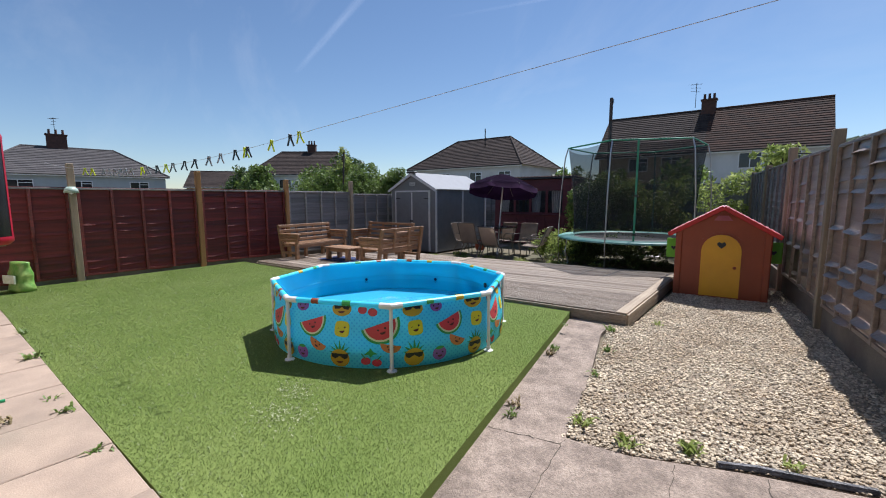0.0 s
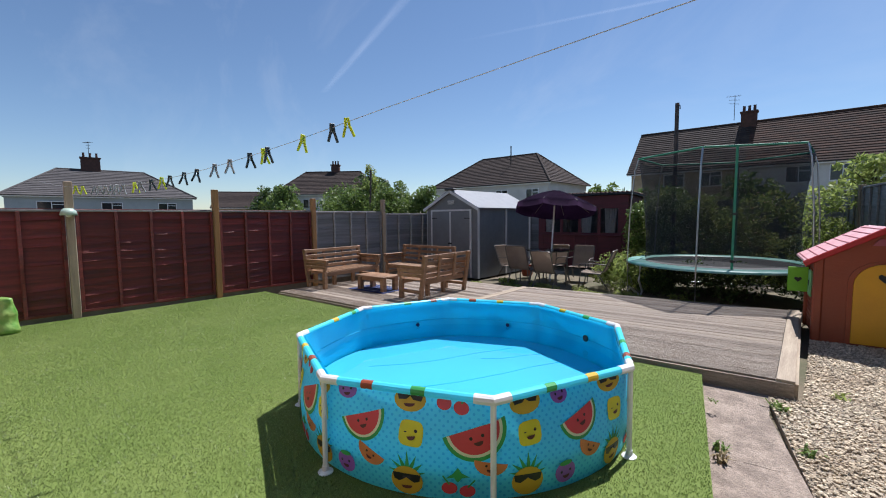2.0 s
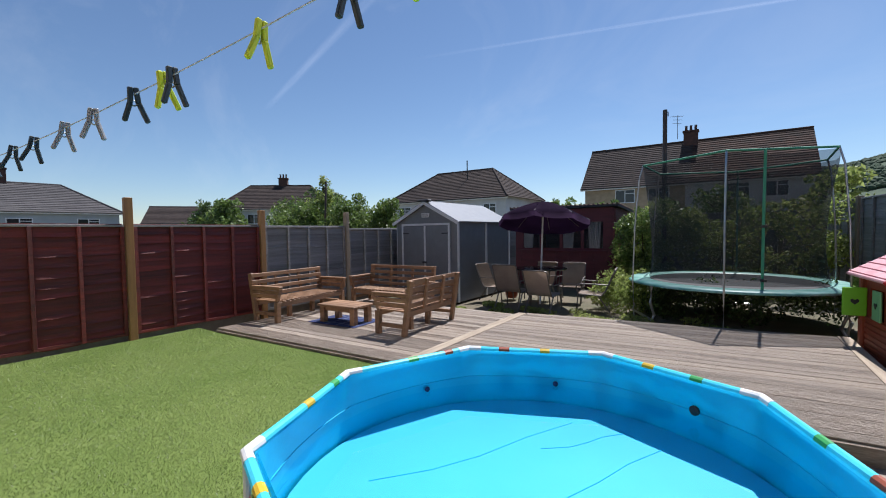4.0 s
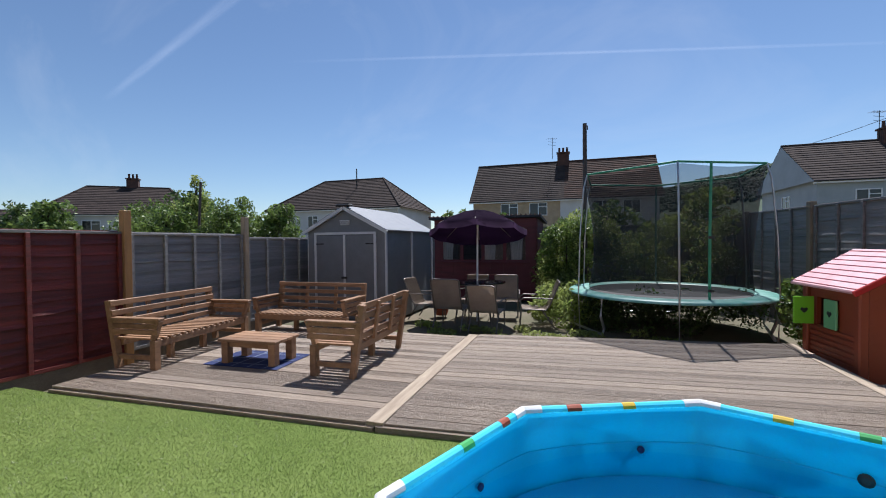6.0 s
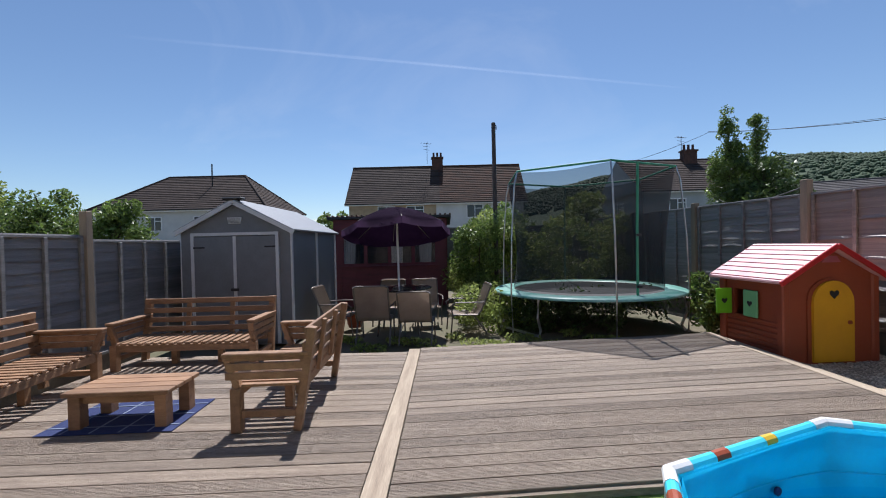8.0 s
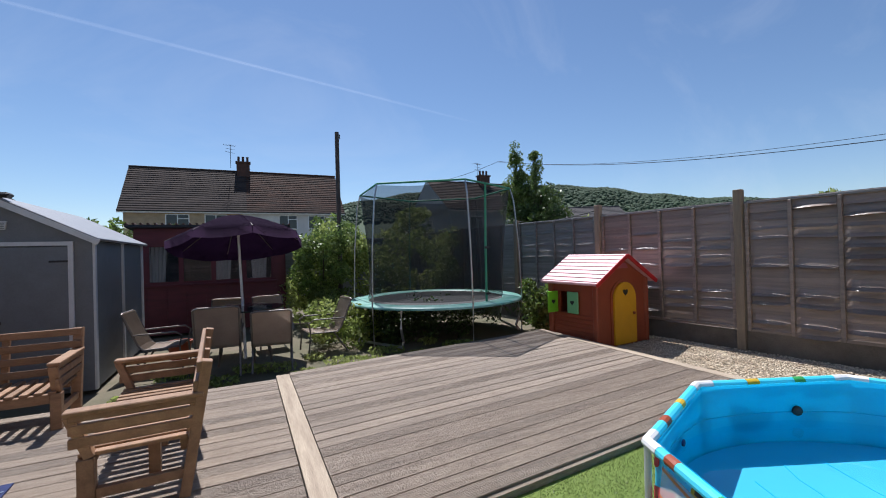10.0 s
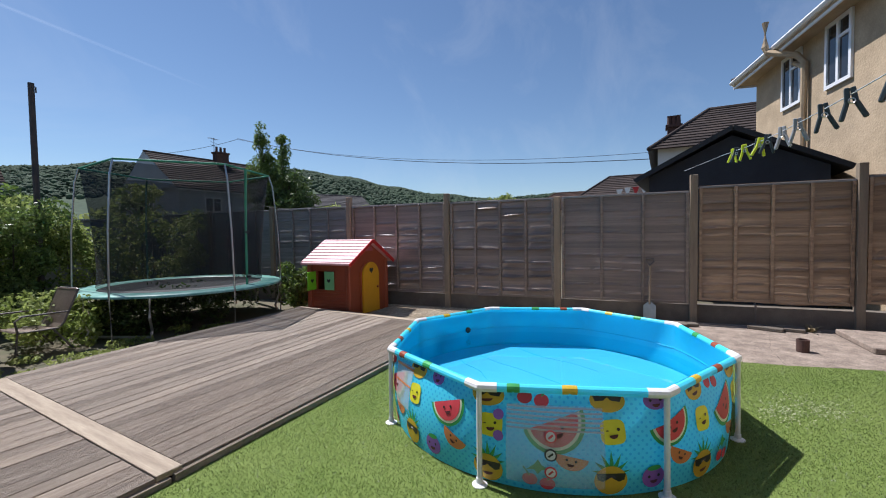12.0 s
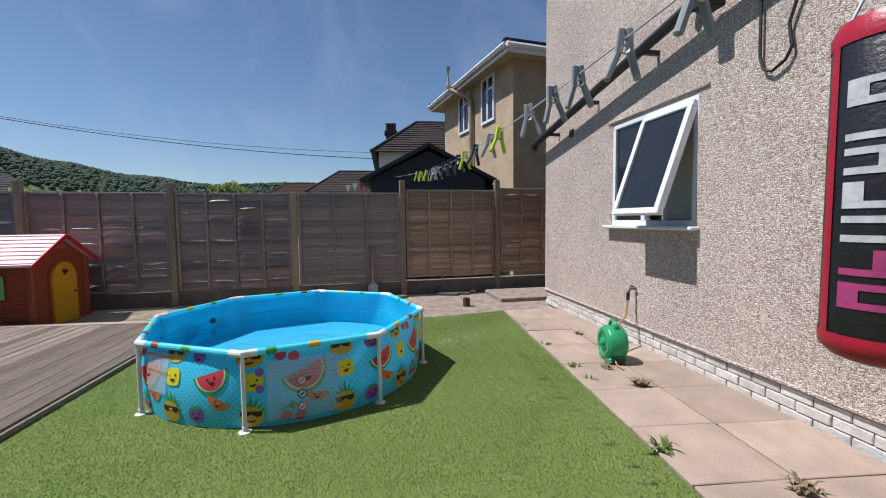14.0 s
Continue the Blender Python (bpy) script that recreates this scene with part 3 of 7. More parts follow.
tagged(put("low_wall", wallbm, M["wall_low"]), "low rendered block wall beneath the fence", "low wall", kind="structure")
# back boundary behind the shed and the summerhouse
for i, x in enumerate((-9.0, -7.1, -5.2, -3.3, -1.4)):
    fence_panel((x + 0.05, 14.6 if i else 14.6), (min(x + 1.85, -0.55), 14.6), 0.05, 1.75, "greyfence", "grey weathered lap fence panel", "boundary fence panels", 3, 0.004, 1)
    fence_post(x, 14.6, ZG, 1.8, 0.09, M["palewood"], "weathered wooden fence post")
for ya, yb in ((10.15, 12.3), (12.4, 14.55)):
    fence_panel((LX, ya), (LX, yb), 0.05, 1.47, "greyfence", "grey weathered lap fence panel", "boundary fence panels", 3, 0.004, 1)


# pale scuffed fibres on the turf
def scuff(cx, cy, rx, ry, count, seed):
    q = np.random.default_rng(seed)
    p = np.column_stack([cx + q.normal(0, rx, count), cy + q.normal(0, ry, count)])
    a = q.uniform(0, 2 * np.pi, count)
    s = np.column_stack([np.cos(a) * 0.005, np.sin(a) * 0.005, np.zeros(count)])
    base = np.column_stack([p, np.full(count, 0.012)])
    tip = np.column_stack([p + q.normal(0, 0.01, (count, 2)), np.full(count, 0.019)])
    v = np.stack([base - s, base + s, tip], 1).reshape(-1, 3)
    ob = pydata("scuffed_fibres", v.tolist(), np.arange(count * 3).reshape(-1, 3).tolist(), M["scuff"])
    tagged(ob, "pale worn fibres on the turf", "worn turf", kind="stuff")


M["scuff"] = mat("worn_pale_fibre", (0.40, 0.42, 0.27), (0.30, 0.34, 0.19), 20, 0.9, coord="World")
scuff(-2.30, 2.10, 0.14, 0.12, 380, 5)
scuff(-2.55, 2.35, 0.10, 0.06, 240, 6)


def crack(pts, w, seed):
    q = random.Random(seed)
    b = bmesh.new()
    rows = []
    P = [Vector((*p, ZG + 0.0015)) for p in pts]
    fine = []
    for a, c in zip(P, P[1:]):
        for k in range(8):
            fine.append(a.lerp(c, k / 8) + Vector((q.uniform(-0.007, 0.007), q.uniform(-0.007, 0.007), 0)))
    fine.append(P[-1])
    for i, p in enumerate(fine):
        d = (fine[min(i + 1, len(fine) - 1)] - fine[max(i - 1, 0)]).normalized()
        s = Vector((-d.y, d.x, 0)) * w * q.uniform(0.05, 0.40)
        rows.append((b.verts.new(p - s), b.verts.new(p + s)))
    for a, c in zip(rows, rows[1:]):
        b.faces.new((a[0], a[1], c[1], c[0]))
    put("crack", b, M["crackfill"], path)


M["crackfill"] = mat("dark_joint_dirt", (0.045, 0.036, 0.028), (0.08, 0.065, 0.045), 20, 0.95, 0.5, 80, coord="World")
crack([(-1.30, 2.90), (-1.05, 2.96), (-0.87, 3.0)], 0.012, 1)
crack([(-0.87, 3.05), (-0.84, 2.75), (-0.80, 2.45), (-0.74, 2.1), (-0.70, 1.4)], 0.007, 2)
crack([(0.10, 3.36), (0.12, 3.1), (0.13, 2.6), (0.10, 2.2)], 0.006, 3)
crack([(-0.30, 3.20), (-0.28, 2.9), (-0.20, 2.3)], 0.005, 4)
crack([(-0.9, 2.05), (-0.2, 2.1), (0.6, 2.0), (1.1, 1.9)], 0.006, 5)
crack([(-1.55, 4.35), (-1.2, 4.4)], 0.006, 6)


# ---- the house behind the patio ----
HX, HY, HYAW = -0.42, 0.52, 4.6      # north-east corner and turn of the wall
HM = pose(HX, HY, 0, 0, 0, HYAW)     # local: wall face along -x from the corner, y = 0 is the face

house = thing("house", HM, "pebbledashed house wall with a white window", "house", kind="structure")
WX0, WX1, WZ0, WZ1 = -3.24, -1.93, 1.30, 2.45
for x0, x1, z0, z1 in ((-9.6, WX0, 0.22, 6.2), (WX1, 0.0, 0.22, 6.2), (WX0, WX1, 0.22, WZ0), (WX0, WX1, WZ1, 6.2)):
    put("wall", nbox(x0, x1, -0.28, 0.0, z0, z1), M["dash"], house)
put("wall", nbox(-9.6, -9.35, -8.0, -0.285, ZG, 6.2), M["dash"], house)
put("wall", nbox(-0.28, 0.0, -8.0, -0.285, 0.22, 6.2), M["dash"], house)
put("wall", nbox(-9.3, -0.3, -8.0, -7.75, ZG, 6.2), M["dash"], house)
put("roof", nbox(-9.9, 0.35, -8.3, 0.35, 6.205, 6.4), M["rooftile"], house)
put("room_floor", nbox(-9.3, -0.3, -7.7, -0.3, 0.9, 0.95), M["concrete"], house)
put("room_wall", nbox(-9.3, -0.3, -3.2, -3.05, 0.96, 6.1), M["render_white"], house)
# painted brick plinth
put("plinth_core", nbox(-9.6, -0.01, -0.27, -0.028, ZG - 0.05, 0.218), M["plinth"], house)
brick_me = None
for row in range(3):
    for k in range(42):
        x = -0.01 - 0.225 * (k + 0.5) - (0.1125 if row % 2 else 0)
        b = None
        if brick_me is None:
            b = nbox(-0.108, 0.108, -0.045, 0.0, -0.034, 0.034, bevel=0.006)
        ob = put("brick", b, M["plinth"], house, shared=brick_me)
        brick_me = ob.data
        ob.location = (x, -0.004 + RNG.uniform(-0.004, 0.003), 0.026 + 0.075 * row)
put("bell_drip", nbox(-9.6, 0.02, 0.0, 0.022, 0.222, 0.245, bevel=0.004), M["dash"], house)
# the window
win = tagged(put("window_1", nbox(WX0 + 0.002, WX1 - 0.002, -0.24, -0.232, WZ0 + 0.06, WZ1 - 0.05), M["render_white"], house), "white plastic window with an open top-hung sash")
fb = bmesh.new()
F = 0.055
box(fb, WX0, WX1, -0.075, -0.005, WZ1 - F, WZ1, bevel=0.006)
box(fb, WX0, WX1, -0.075, -0.005, WZ0, WZ0 + F, bevel=0.006)
box(fb, WX0, WX0 + F, -0.075, -0.005, WZ0 + F, WZ1 - F)
box(fb, WX1 - F, WX1, -0.075, -0.005, WZ0 + F, WZ1 - F)
WM = -2.50
box(fb, WM - 0.03, WM + 0.03, -0.075, -0.005, WZ0 + F, WZ1 - F)
part("window_frame", fb, M["upvc"], house, "white plastic frame")
part("pane", nbox(WM + 0.03, WX1 - F, -0.045, -0.03, WZ0 + F, WZ1 - F), M["glass"], house)
part("curtain", nbox(WX0 + F, WM - 0.04, -0.20, -0.19, WZ0 + 0.06, WZ1 - 0.06), M["render_white"], house, "pale grey curtain")
part("window_sill", nbox(WX0 - 0.05, WX1 + 0.06, -0.02, 0.09, WZ0 - 0.035, WZ0, bevel=0.008), M["upvc"], house, "white plastic sill")
sash = new("sash")
sash.parent = house
sash.matrix_local = pose((WX0 + WM) / 2, 0.0, WZ1 - F, 19, 0, 0)
sw, sh = (WM - WX0) / 2 - 0.02, WZ1 - WZ0 - 2 * F
sb = bmesh.new()
box(sb, -sw, sw, -0.03, 0.03, -0.06, 0.0, bevel=0.006)
box(sb, -sw, sw, -0.03, 0.03, -sh, -sh + 0.06, bevel=0.006)
box(sb, -sw, -sw + 0.06, -0.03, 0.03, -sh + 0.06, -0.06)
box(sb, sw - 0.06, sw, -0.03, 0.03, -sh + 0.06, -0.06)
part("sash_frame", sb, M["upvc"], sash)
part("sash_pane", nbox(-sw + 0.06, sw - 0.06, -0.008, 0.008, -sh + 0.06, -0.06), M["glass"], sash)
put("lintel_edge", nbox(WX0 - 0.12, WX1 + 0.08, 0.0, 0.018, WZ1 + 0.03, WZ1 + 0.05), M["dash"], house)
put("air_brick", nbox(-0.96, -0.84, 0.0, 0.012, 2.52, 2.63), M["chimney"], house)

# sloping black rainwater pipe on the wall
def wall_at(x, z, out=0.0):
    return HM @ Vector((x, out, z))


pipe = thing("gutter", HM, "black plastic gutter sloping across the pebbledashed wall", "gutter")


def verge_z(x):
    return 2.605 - x * 0.157


part("gutter_run", bar([(0.12, 0.15, verge_z(0.1) - 0.10), (0.11, 0.15, verge_z(0.1) - 0.03), (0.02, 0.15, verge_z(0.02)), (-2.5, 0.15, verge_z(-2.5)), (-7.5, 0.15, verge_z(-7.5))], 0.052, 10), M["black"], pipe)
for x in (-0.5, -1.6, -2.7, -3.8, -4.9):
    part("bracket", nbox(x - 0.022, x + 0.022, 0.0, 0.16, verge_z(x) - 0.07, verge_z(x) - 0.03), M["black"], pipe)
part("outlet", nbox(-3.55, -3.40, 0.05, 0.24, verge_z(-3.5) - 0.14, verge_z(-3.5) - 0.06, bevel=0.01), M["black"], pipe)
part("downpipe", bar([(-3.2, 0.07, verge_z(-3.2) + 0.05), (-3.2, 0.07, 3.3), (-3.15, 0.07, 3.5), (-3.15, 0.07, 6.0)], 0.045, 10), M["black"], pipe)
loop = thing("cable_loop", HM, "slack black cable hanging on the pebbledash", "cable")
part("cable", bar([(-3.83, 0.03, 3.6), (-3.83, 0.03, 2.9), (-3.837, 0.03, 2.52), (-3.87, 0.03, 2.42), (-3.93, 0.03, 2.385), (-4.03, 0.03, 2.43), (-4.07, 0.03, 2.50), (-4.045, 0.03, 2.66), (-4.09, 0.03, 2.79), (-4.20, 0.03, 3.0), (-4.22, 0.03, 3.6)], 0.011, 6), M["cable"], loop)


# ---- framed pool ----
PC, PR, PH = Vector((-3.125, 3.865, 0.0)), 1.215, 0.525


def pool_wall_point(a, z, out=0.0):
    """A place on the pool's skin at angle a and height z: an octagon at the rim, round at the foot."""
    sec = math.pi / 4
    oct_r = (PR - 0.03) * math.cos(sec / 2) / math.cos((a % sec) - sec / 2)
    rnd_r = 1.165
    t = min(1.0, max(0.0, z / PH))
    bulge = 0.02 * math.sin(math.pi * t)
    r = rnd_r + (oct_r - rnd_r) * t ** 2.2 + bulge + out
    return Vector((r * math.cos(a), r * math.sin(a), z))


pool = thing("paddling_pool", pose(*PC, 0, 0, 0), "round framed paddling pool with a fruit-printed blue wall", "paddling pool")


def skin_material():
    m = mat("printed_pool_wall", (0.10, 0.78, 0.97), (0.11, 0.80, 0.97), 1.5, 0.4, 0.15, 20, grain=0.04, thin=0.3)
    n, l = m.node_tree.nodes, m.node_tree.links
    uv = n.new("ShaderNodeUVMap")
    sc = n.new("ShaderNodeVectorMath")
    sc.operation = "SCALE"
    sc.inputs["Scale"].default_value = 1 / 0.031
    rot = n.new("ShaderNodeMapping")
    rot.inputs["Rotation"].default_value = (0, 0, radians(45))
    fr = n.new("ShaderNodeVectorMath")
    fr.operation = "FRACTION"
    sb2 = n.new("ShaderNodeVectorMath")
    sb2.operation = "SUBTRACT"
    sb2.inputs[1].default_value = (0.5, 0.5, 0)
    ln = n.new("ShaderNodeVectorMath")
    ln.operation = "LENGTH"
    lt = n.new("ShaderNodeMath")
    lt.operation = "LESS_THAN"
    lt.inputs[1].default_value = 0.22
    l.new(uv.outputs[0], rot.inputs[0])
    l.new(rot.outputs[0], sc.inputs[0])
    l.new(sc.outputs[0], fr.inputs[0])
    l.new(fr.outputs[0], sb2.inputs[0])
    l.new(sb2.outputs[0], ln.inputs[0])
    l.new(ln.outputs["Value"], lt.inputs[0])
    p = n["Principled BSDF"]
    old = p.inputs["Base Color"].links[0].from_socket
    mx = n.new("ShaderNodeMix")
    mx.data_type = "RGBA"
    mx.inputs["B"].default_value = (0.025, 0.52, 0.82, 1)
    l.new(lt.outputs[0], mx.inputs["Factor"])
    l.new(old, mx.inputs["A"])
    l.new(mx.outputs["Result"], p.inputs["Base Color"])
    return m


def pool_skin(out, z0, z1, rows=8, seg=96, flip=False):
    b = bmesh.new()
    uvl = b.loops.layers.uv.new("UVMap")
    grid = [[b.verts.new(pool_wall_point(2 * math.pi * k / seg, z0 + (z1 - z0) * j / rows, out)) for k in range(seg)] for j in range(rows + 1)]
    for j in range(rows):
        for k in range(seg):
            vs = [grid[j][k], grid[j][(k + 1) % seg], grid[j + 1][(k + 1) % seg], grid[j + 1][k]]
            uvs = [(k, j), (k + 1, j), (k + 1, j + 1), (k, j + 1)]
            if flip:
                vs, uvs = vs[::-1], uvs[::-1]
            f = b.faces.new(vs)
            for lp, (u, v) in zip(f.loops, uvs):
                lp[uvl].uv = (u / seg * 2 * math.pi * 1.2, (z0 + (z1 - z0) * v / rows))
    return b


WALLSKIN = part("wall", pool_skin(0.0, 0.004, PH), skin_material(), pool, "turquoise dotted vinyl wall", smooth=True)
part("liner", pool_skin(-0.012, 0.006, PH, flip=True), M["liner"], pool, "plain blue inner liner", smooth=True)
bm = bmesh.new()
bmesh.ops.create_circle(bm, cap_ends=True, segments=48, radius=1.15)
# floor set high: its height stands in for the lift of refraction
bmesh.ops.translate(bm, verts=bm.verts, vec=(0, 0, 0.16))
M["poolfloor"] = mat("pale_blue_pool_floor", (0.075, 0.46, 0.66), (0.090, 0.49, 0.68), 1.2, 0.4, 0.2, 8, coord="World")
part("floor", bm, M["poolfloor"], pool, "pale blue vinyl floor")
# creases pressed into the floor
for a, b, c in (((-0.75, -0.30), (-0.40, 0.20), (-0.10, 0.86)), ((-0.20, -0.45), (0.20, 0.30), (0.42, 0.80)), ((0.45, -0.30), (0.62, 0.20), (0.80, 0.52)), ((-0.15, 0.45), (0.05, 0.66), (0.20, 0.88))):
    part("floor_crease", bar([(*a, 0.1605), ((a[0] + b[0]) / 2 + 0.03, (a[1] + b[1]) / 2, 0.1605), (*b, 0.1605), ((b[0] + c[0]) / 2 - 0.02, (b[1] + c[1]) / 2, 0.1605), (*c, 0.1605)], 0.0028, 6), M["liner"], pool, "crease in the vinyl floor")
# shallow water with ripples
wm = mat("pool_water", (0.75, 0.93, 1.0), (0.75, 0.93, 1.0), 1.0, 0.03, 0.10, 4.0, coord="World")
wq, wk = wm.node_tree.nodes, wm.node_tree.links
wtr, wmix, wfr = wq.new("ShaderNodeBsdfTransparent"), wq.new("ShaderNodeMixShader"), wq.new("ShaderNodeFresnel")
wtr.inputs["Color"].default_value = (0.80, 0.96, 1.0, 1)
wfr.inputs["IOR"].default_value = 1.333
wgl = wq.new("ShaderNodeBsdfGlossy")
wgl.inputs["Roughness"].default_value = 0.03
wk.new(wq["Principled BSDF"].inputs["Normal"].links[0].from_socket, wgl.inputs["Normal"])
wk.new(wfr.outputs[0], wmix.inputs[0])
wk.new(wtr.outputs[0], wmix.inputs[1])
wk.new(wgl.outputs[0], wmix.inputs[2])
wk.new(wmix.outputs[0], wq["Material Output"].inputs["Surface"])
bm = bmesh.new()
bmesh.ops.create_circle(bm, cap_ends=True, segments=64, radius=1.148)
bmesh.ops.translate(bm, verts=bm.verts, vec=(0, 0, 0.285))
water = tagged(put("water", bm, wm), "shallow clear water in the paddling pool", "water")
water.matrix_world = pose(*PC)

part("liner_fold", bar([pool_wall_point(2 * math.pi * i / 64, 0.335, -0.012) for i in range(64)], 0.004, 6, True), M["liner"], pool, "soft fold in the liner", smooth=True)
# frame: eight rails, corner joints, legs with feet
for k in range(8):
    a0, a1 = math.pi / 4 * k, math.pi / 4 * (k + 1)
    c0 = Vector((PR * math.cos(a0), PR * math.sin(a0), PH))
    c1 = Vector((PR * math.cos(a1), PR * math.sin(a1), PH))
    d = (c1 - c0)
    part("rail_sleeve", bar([c0 + d * 0.10, c0 + d * 0.90], 0.0225, 10), WALLSKIN.data.materials[0], pool, "printed vinyl sleeve round the top rail")
    rail = part("corner_joint", bar([c0 - d.normalized() * 0.0 + (Vector((PR * math.cos(a0 - math.pi / 4), PR * math.sin(a0 - math.pi / 4), PH)) - c0) * 0.10, c0, c0 + d * 0.10], 0.025, 10), M["white"], pool, "white plastic corner joint")
    leg = part("leg", bar([c0 * 1.0, c0 * 1.004 - Vector((0, 0, PH - 0.012))], 0.0148, 10), M["white"], pool, "white tubular leg")
    foot = part("foot", lathe([(0.0, 0.0), (0.042, 0.0), (0.042, 0.005), (0.020, 0.014), (0.018, 0.04), (0.0, 0.04)], 16), M["white"], leg)
    foot.location = (c0.x * 1.004, c0.y * 1.004, 0.0)

for k in range(8):
    a0, a1 = math.pi / 4 * k, math.pi / 4 * (k + 1)
    c0 = Vector((PR * math.cos(a0), PR * math.sin(a0), PH))
    c1 = Vector((PR * math.cos(a1), PR * math.sin(a1), PH))
    j0 = RNG.uniform(0.15, 0.4)
    for t0, t1, key in ((j0, j0 + 0.07, ("terracotta", "rind_sleeve", "pine_sleeve")[k % 3]), (j0 + 0.3, j0 + 0.38, ("rind_sleeve", "pine_sleeve", "terracotta")[k % 3])):
        if key not in M:
            M[key] = mat(key, (0.04, 0.36, 0.09) if "rind" in key else (0.70, 0.46, 0.03), None, 3, 0.45)
        part("sleeve_print", bar([c0.lerp(c1, t0), c0.lerp(c1, (t0 + t1) / 2) + Vector((0, 0, 0.001)), c0.lerp(c1, t1)], 0.0232, 10), M[key], pool)

# printed fruit, a thin layer on the wall
PRINT = {"melon": mat("print_melon_red", (0.66, 0.06, 0.08), None, 3, 0.5), "rind": mat("print_rind_green", (0.04, 0.38, 0.09), None, 3, 0.5), "pale": mat("print_pale_green", (0.75, 0.82, 0.6), None, 3, 0.5),
         "pine": mat("print_pineapple", (0.62, 0.40, 0.03), None, 3, 0.5), "lemon": mat("print_lemon", (0.80, 0.74, 0.03), None, 3, 0.5), "plum": mat("print_plum", (0.30, 0.12, 0.50), None, 3, 0.5),
         "orange": mat("print_orange", (0.70, 0.24, 0.08), None, 3, 0.5), "dark": mat("print_black", (0.015, 0.015, 0.02), None, 3, 0.4), "white": mat("print_white", (0.72, 0.74, 0.76), None, 3, 0.5)}


def decal(name, outline, s, z, turn, material, out, label=""):
    """A printed shape on the wall: outline in metres round (s along the wall, z up)."""
    dense = []
    for (xa, ya), (xb, yb) in zip(outline, outline[1:] + outline[:1]):
        steps = max(1, math.ceil(math.hypot(xb - xa, yb - ya) / 0.03))
        dense += [(xa + (xb - xa) * i / steps, ya + (yb - ya) * i / steps) for i in range(steps)]
    outline = dense
    b = bmesh.new()
    c, sn = math.cos(radians(turn)), math.sin(radians(turn))
    ctr = None
    vs = []
    mx = sum(p[0] for p in outline) / len(outline)
    my = sum(p[1] for p in outline) / len(outline)
    def at(x, y):
        u, v = x * c - y * sn, x * sn + y * c
        return pool_wall_point((s + u) / 1.2, min(PH - 0.012, max(0.012, z + v)), out)
    rings = [[b.verts.new(at(mx + (x - mx) * f, my + (y - my) * f)) for x, y in outline] for f in (0.4, 0.75, 1.0)]
    ctr = b.verts.new(at(mx, my))
    n = len(outline)
    for i in range(n):
        b.faces.new((ctr, rings[0][i], rings[0][(i + 1) % n]))
        for r0, r1 in zip(rings, rings[1:]):
            b.faces.new((r0[i], r1[i], r1[(i + 1) % n], r0[(i + 1) % n]))
    return part(name, b, material, pool, label, smooth=True)


def disc(rx, ry, n=18, a0=0, a1=360):
    return [(rx * math.cos(radians(a0 + (a1 - a0) * i / n)), ry * math.sin(radians(a0 + (a1 - a0) * i / n))) for i in range(n + (0 if a1 - a0 == 360 else 1))]


def melon(s, z, k, turn):
    decal("watermelon_print", disc(0.135 * k, 0.135 * k, 18, 180, 360), s, z, turn, PRINT["rind"], 0.003, "printed watermelon slice")
    decal("watermelon_print", disc(0.118 * k, 0.118 * k, 18, 180, 360), s, z, turn, PRINT["pale"], 0.0045)
    decal("watermelon_print", disc(0.105 * k, 0.105 * k, 18, 180, 360), s, z, turn, PRINT["melon"], 0.006)


def pineapple(s, z):
    for q in range(7):
        t = -78 + 26 * q
        L = 0.125 - 0.008 * abs(q - 3)
        decal("pineapple_leaf_print", [(-0.014, 0), (0.014, 0), (0.012, L * 0.5), (0, L)], s, z + 0.03, t, PRINT["rind"], 0.003 + 0.0002 * q)
    decal("pineapple_print", disc(0.085, 0.075), s, z, 0, PRINT["pine"], 0.006, "printed pineapple")
    decal("sunglasses_print", [(-0.075, 0.028), (0.075, 0.028), (0.068, -0.006), (0.04, -0.016), (0.012, 0.0), (0, 0.012), (-0.012, 0.0), (-0.04, -0.016), (-0.068, -0.006)], s, z + 0.01, 0, PRINT["dark"], 0.0075)


def blob(kind, s, z, rx, ry, turn=0):
    decal(kind + "_print", disc(rx, ry), s, z, turn, PRINT[{"lemon": "lemon", "plum": "plum", "orange": "orange", "cherry": "melon"}[kind]], 0.005, "printed " + kind)


def face(s, z, k, turn, wink=False):
    """Two eyes and a smile printed on a fruit."""
    c, sn = math.cos(radians(turn)), math.sin(radians(turn))
    for x in (-0.030 * k, 0.030 * k):
        decal("eye_print", disc(0.0085 * k, 0.003 * k if wink and x < 0 else 0.009 * k, 8), s + x * c - 0.012 * k * sn, z + x * sn + 0.012 * k * c, turn, PRINT["dark"], 0.0088)
    decal("smile_print", disc(0.024 * k, 0.020 * k, 8, 180, 360), s + 0.012 * k * sn, z - 0.012 * k * c, turn, PRINT["smile"], 0.0088)


def rounded(rx, ry, n=20):
    """A soft-cornered square."""
    return [(rx * math.copysign(abs(math.cos(2 * math.pi * i / n)) ** 0.55, math.cos(2 * math.pi * i / n)), ry * math.copysign(abs(math.sin(2 * math.pi * i / n)) ** 0.55, math.sin(2 * math.pi * i / n))) for i in range(n)]


def cherries(s, z):
    for dx, dz in ((-0.042, 0.008), (0.048, -0.006)):
        blob("cherry", s + dx, z + dz, 0.040, 0.032)
        decal("cherry_stalk_print", [(-0.004, 0), (0.004, 0), (0.004, 0.055), (-0.004, 0.055)], s + dx, z + dz + 0.02, -dx * 900, PRINT["rind"], 0.0056)


PRINT["smile"] = mat("print_dark_red", (0.10, 0.02, 0.025), None, 3, 0.5)
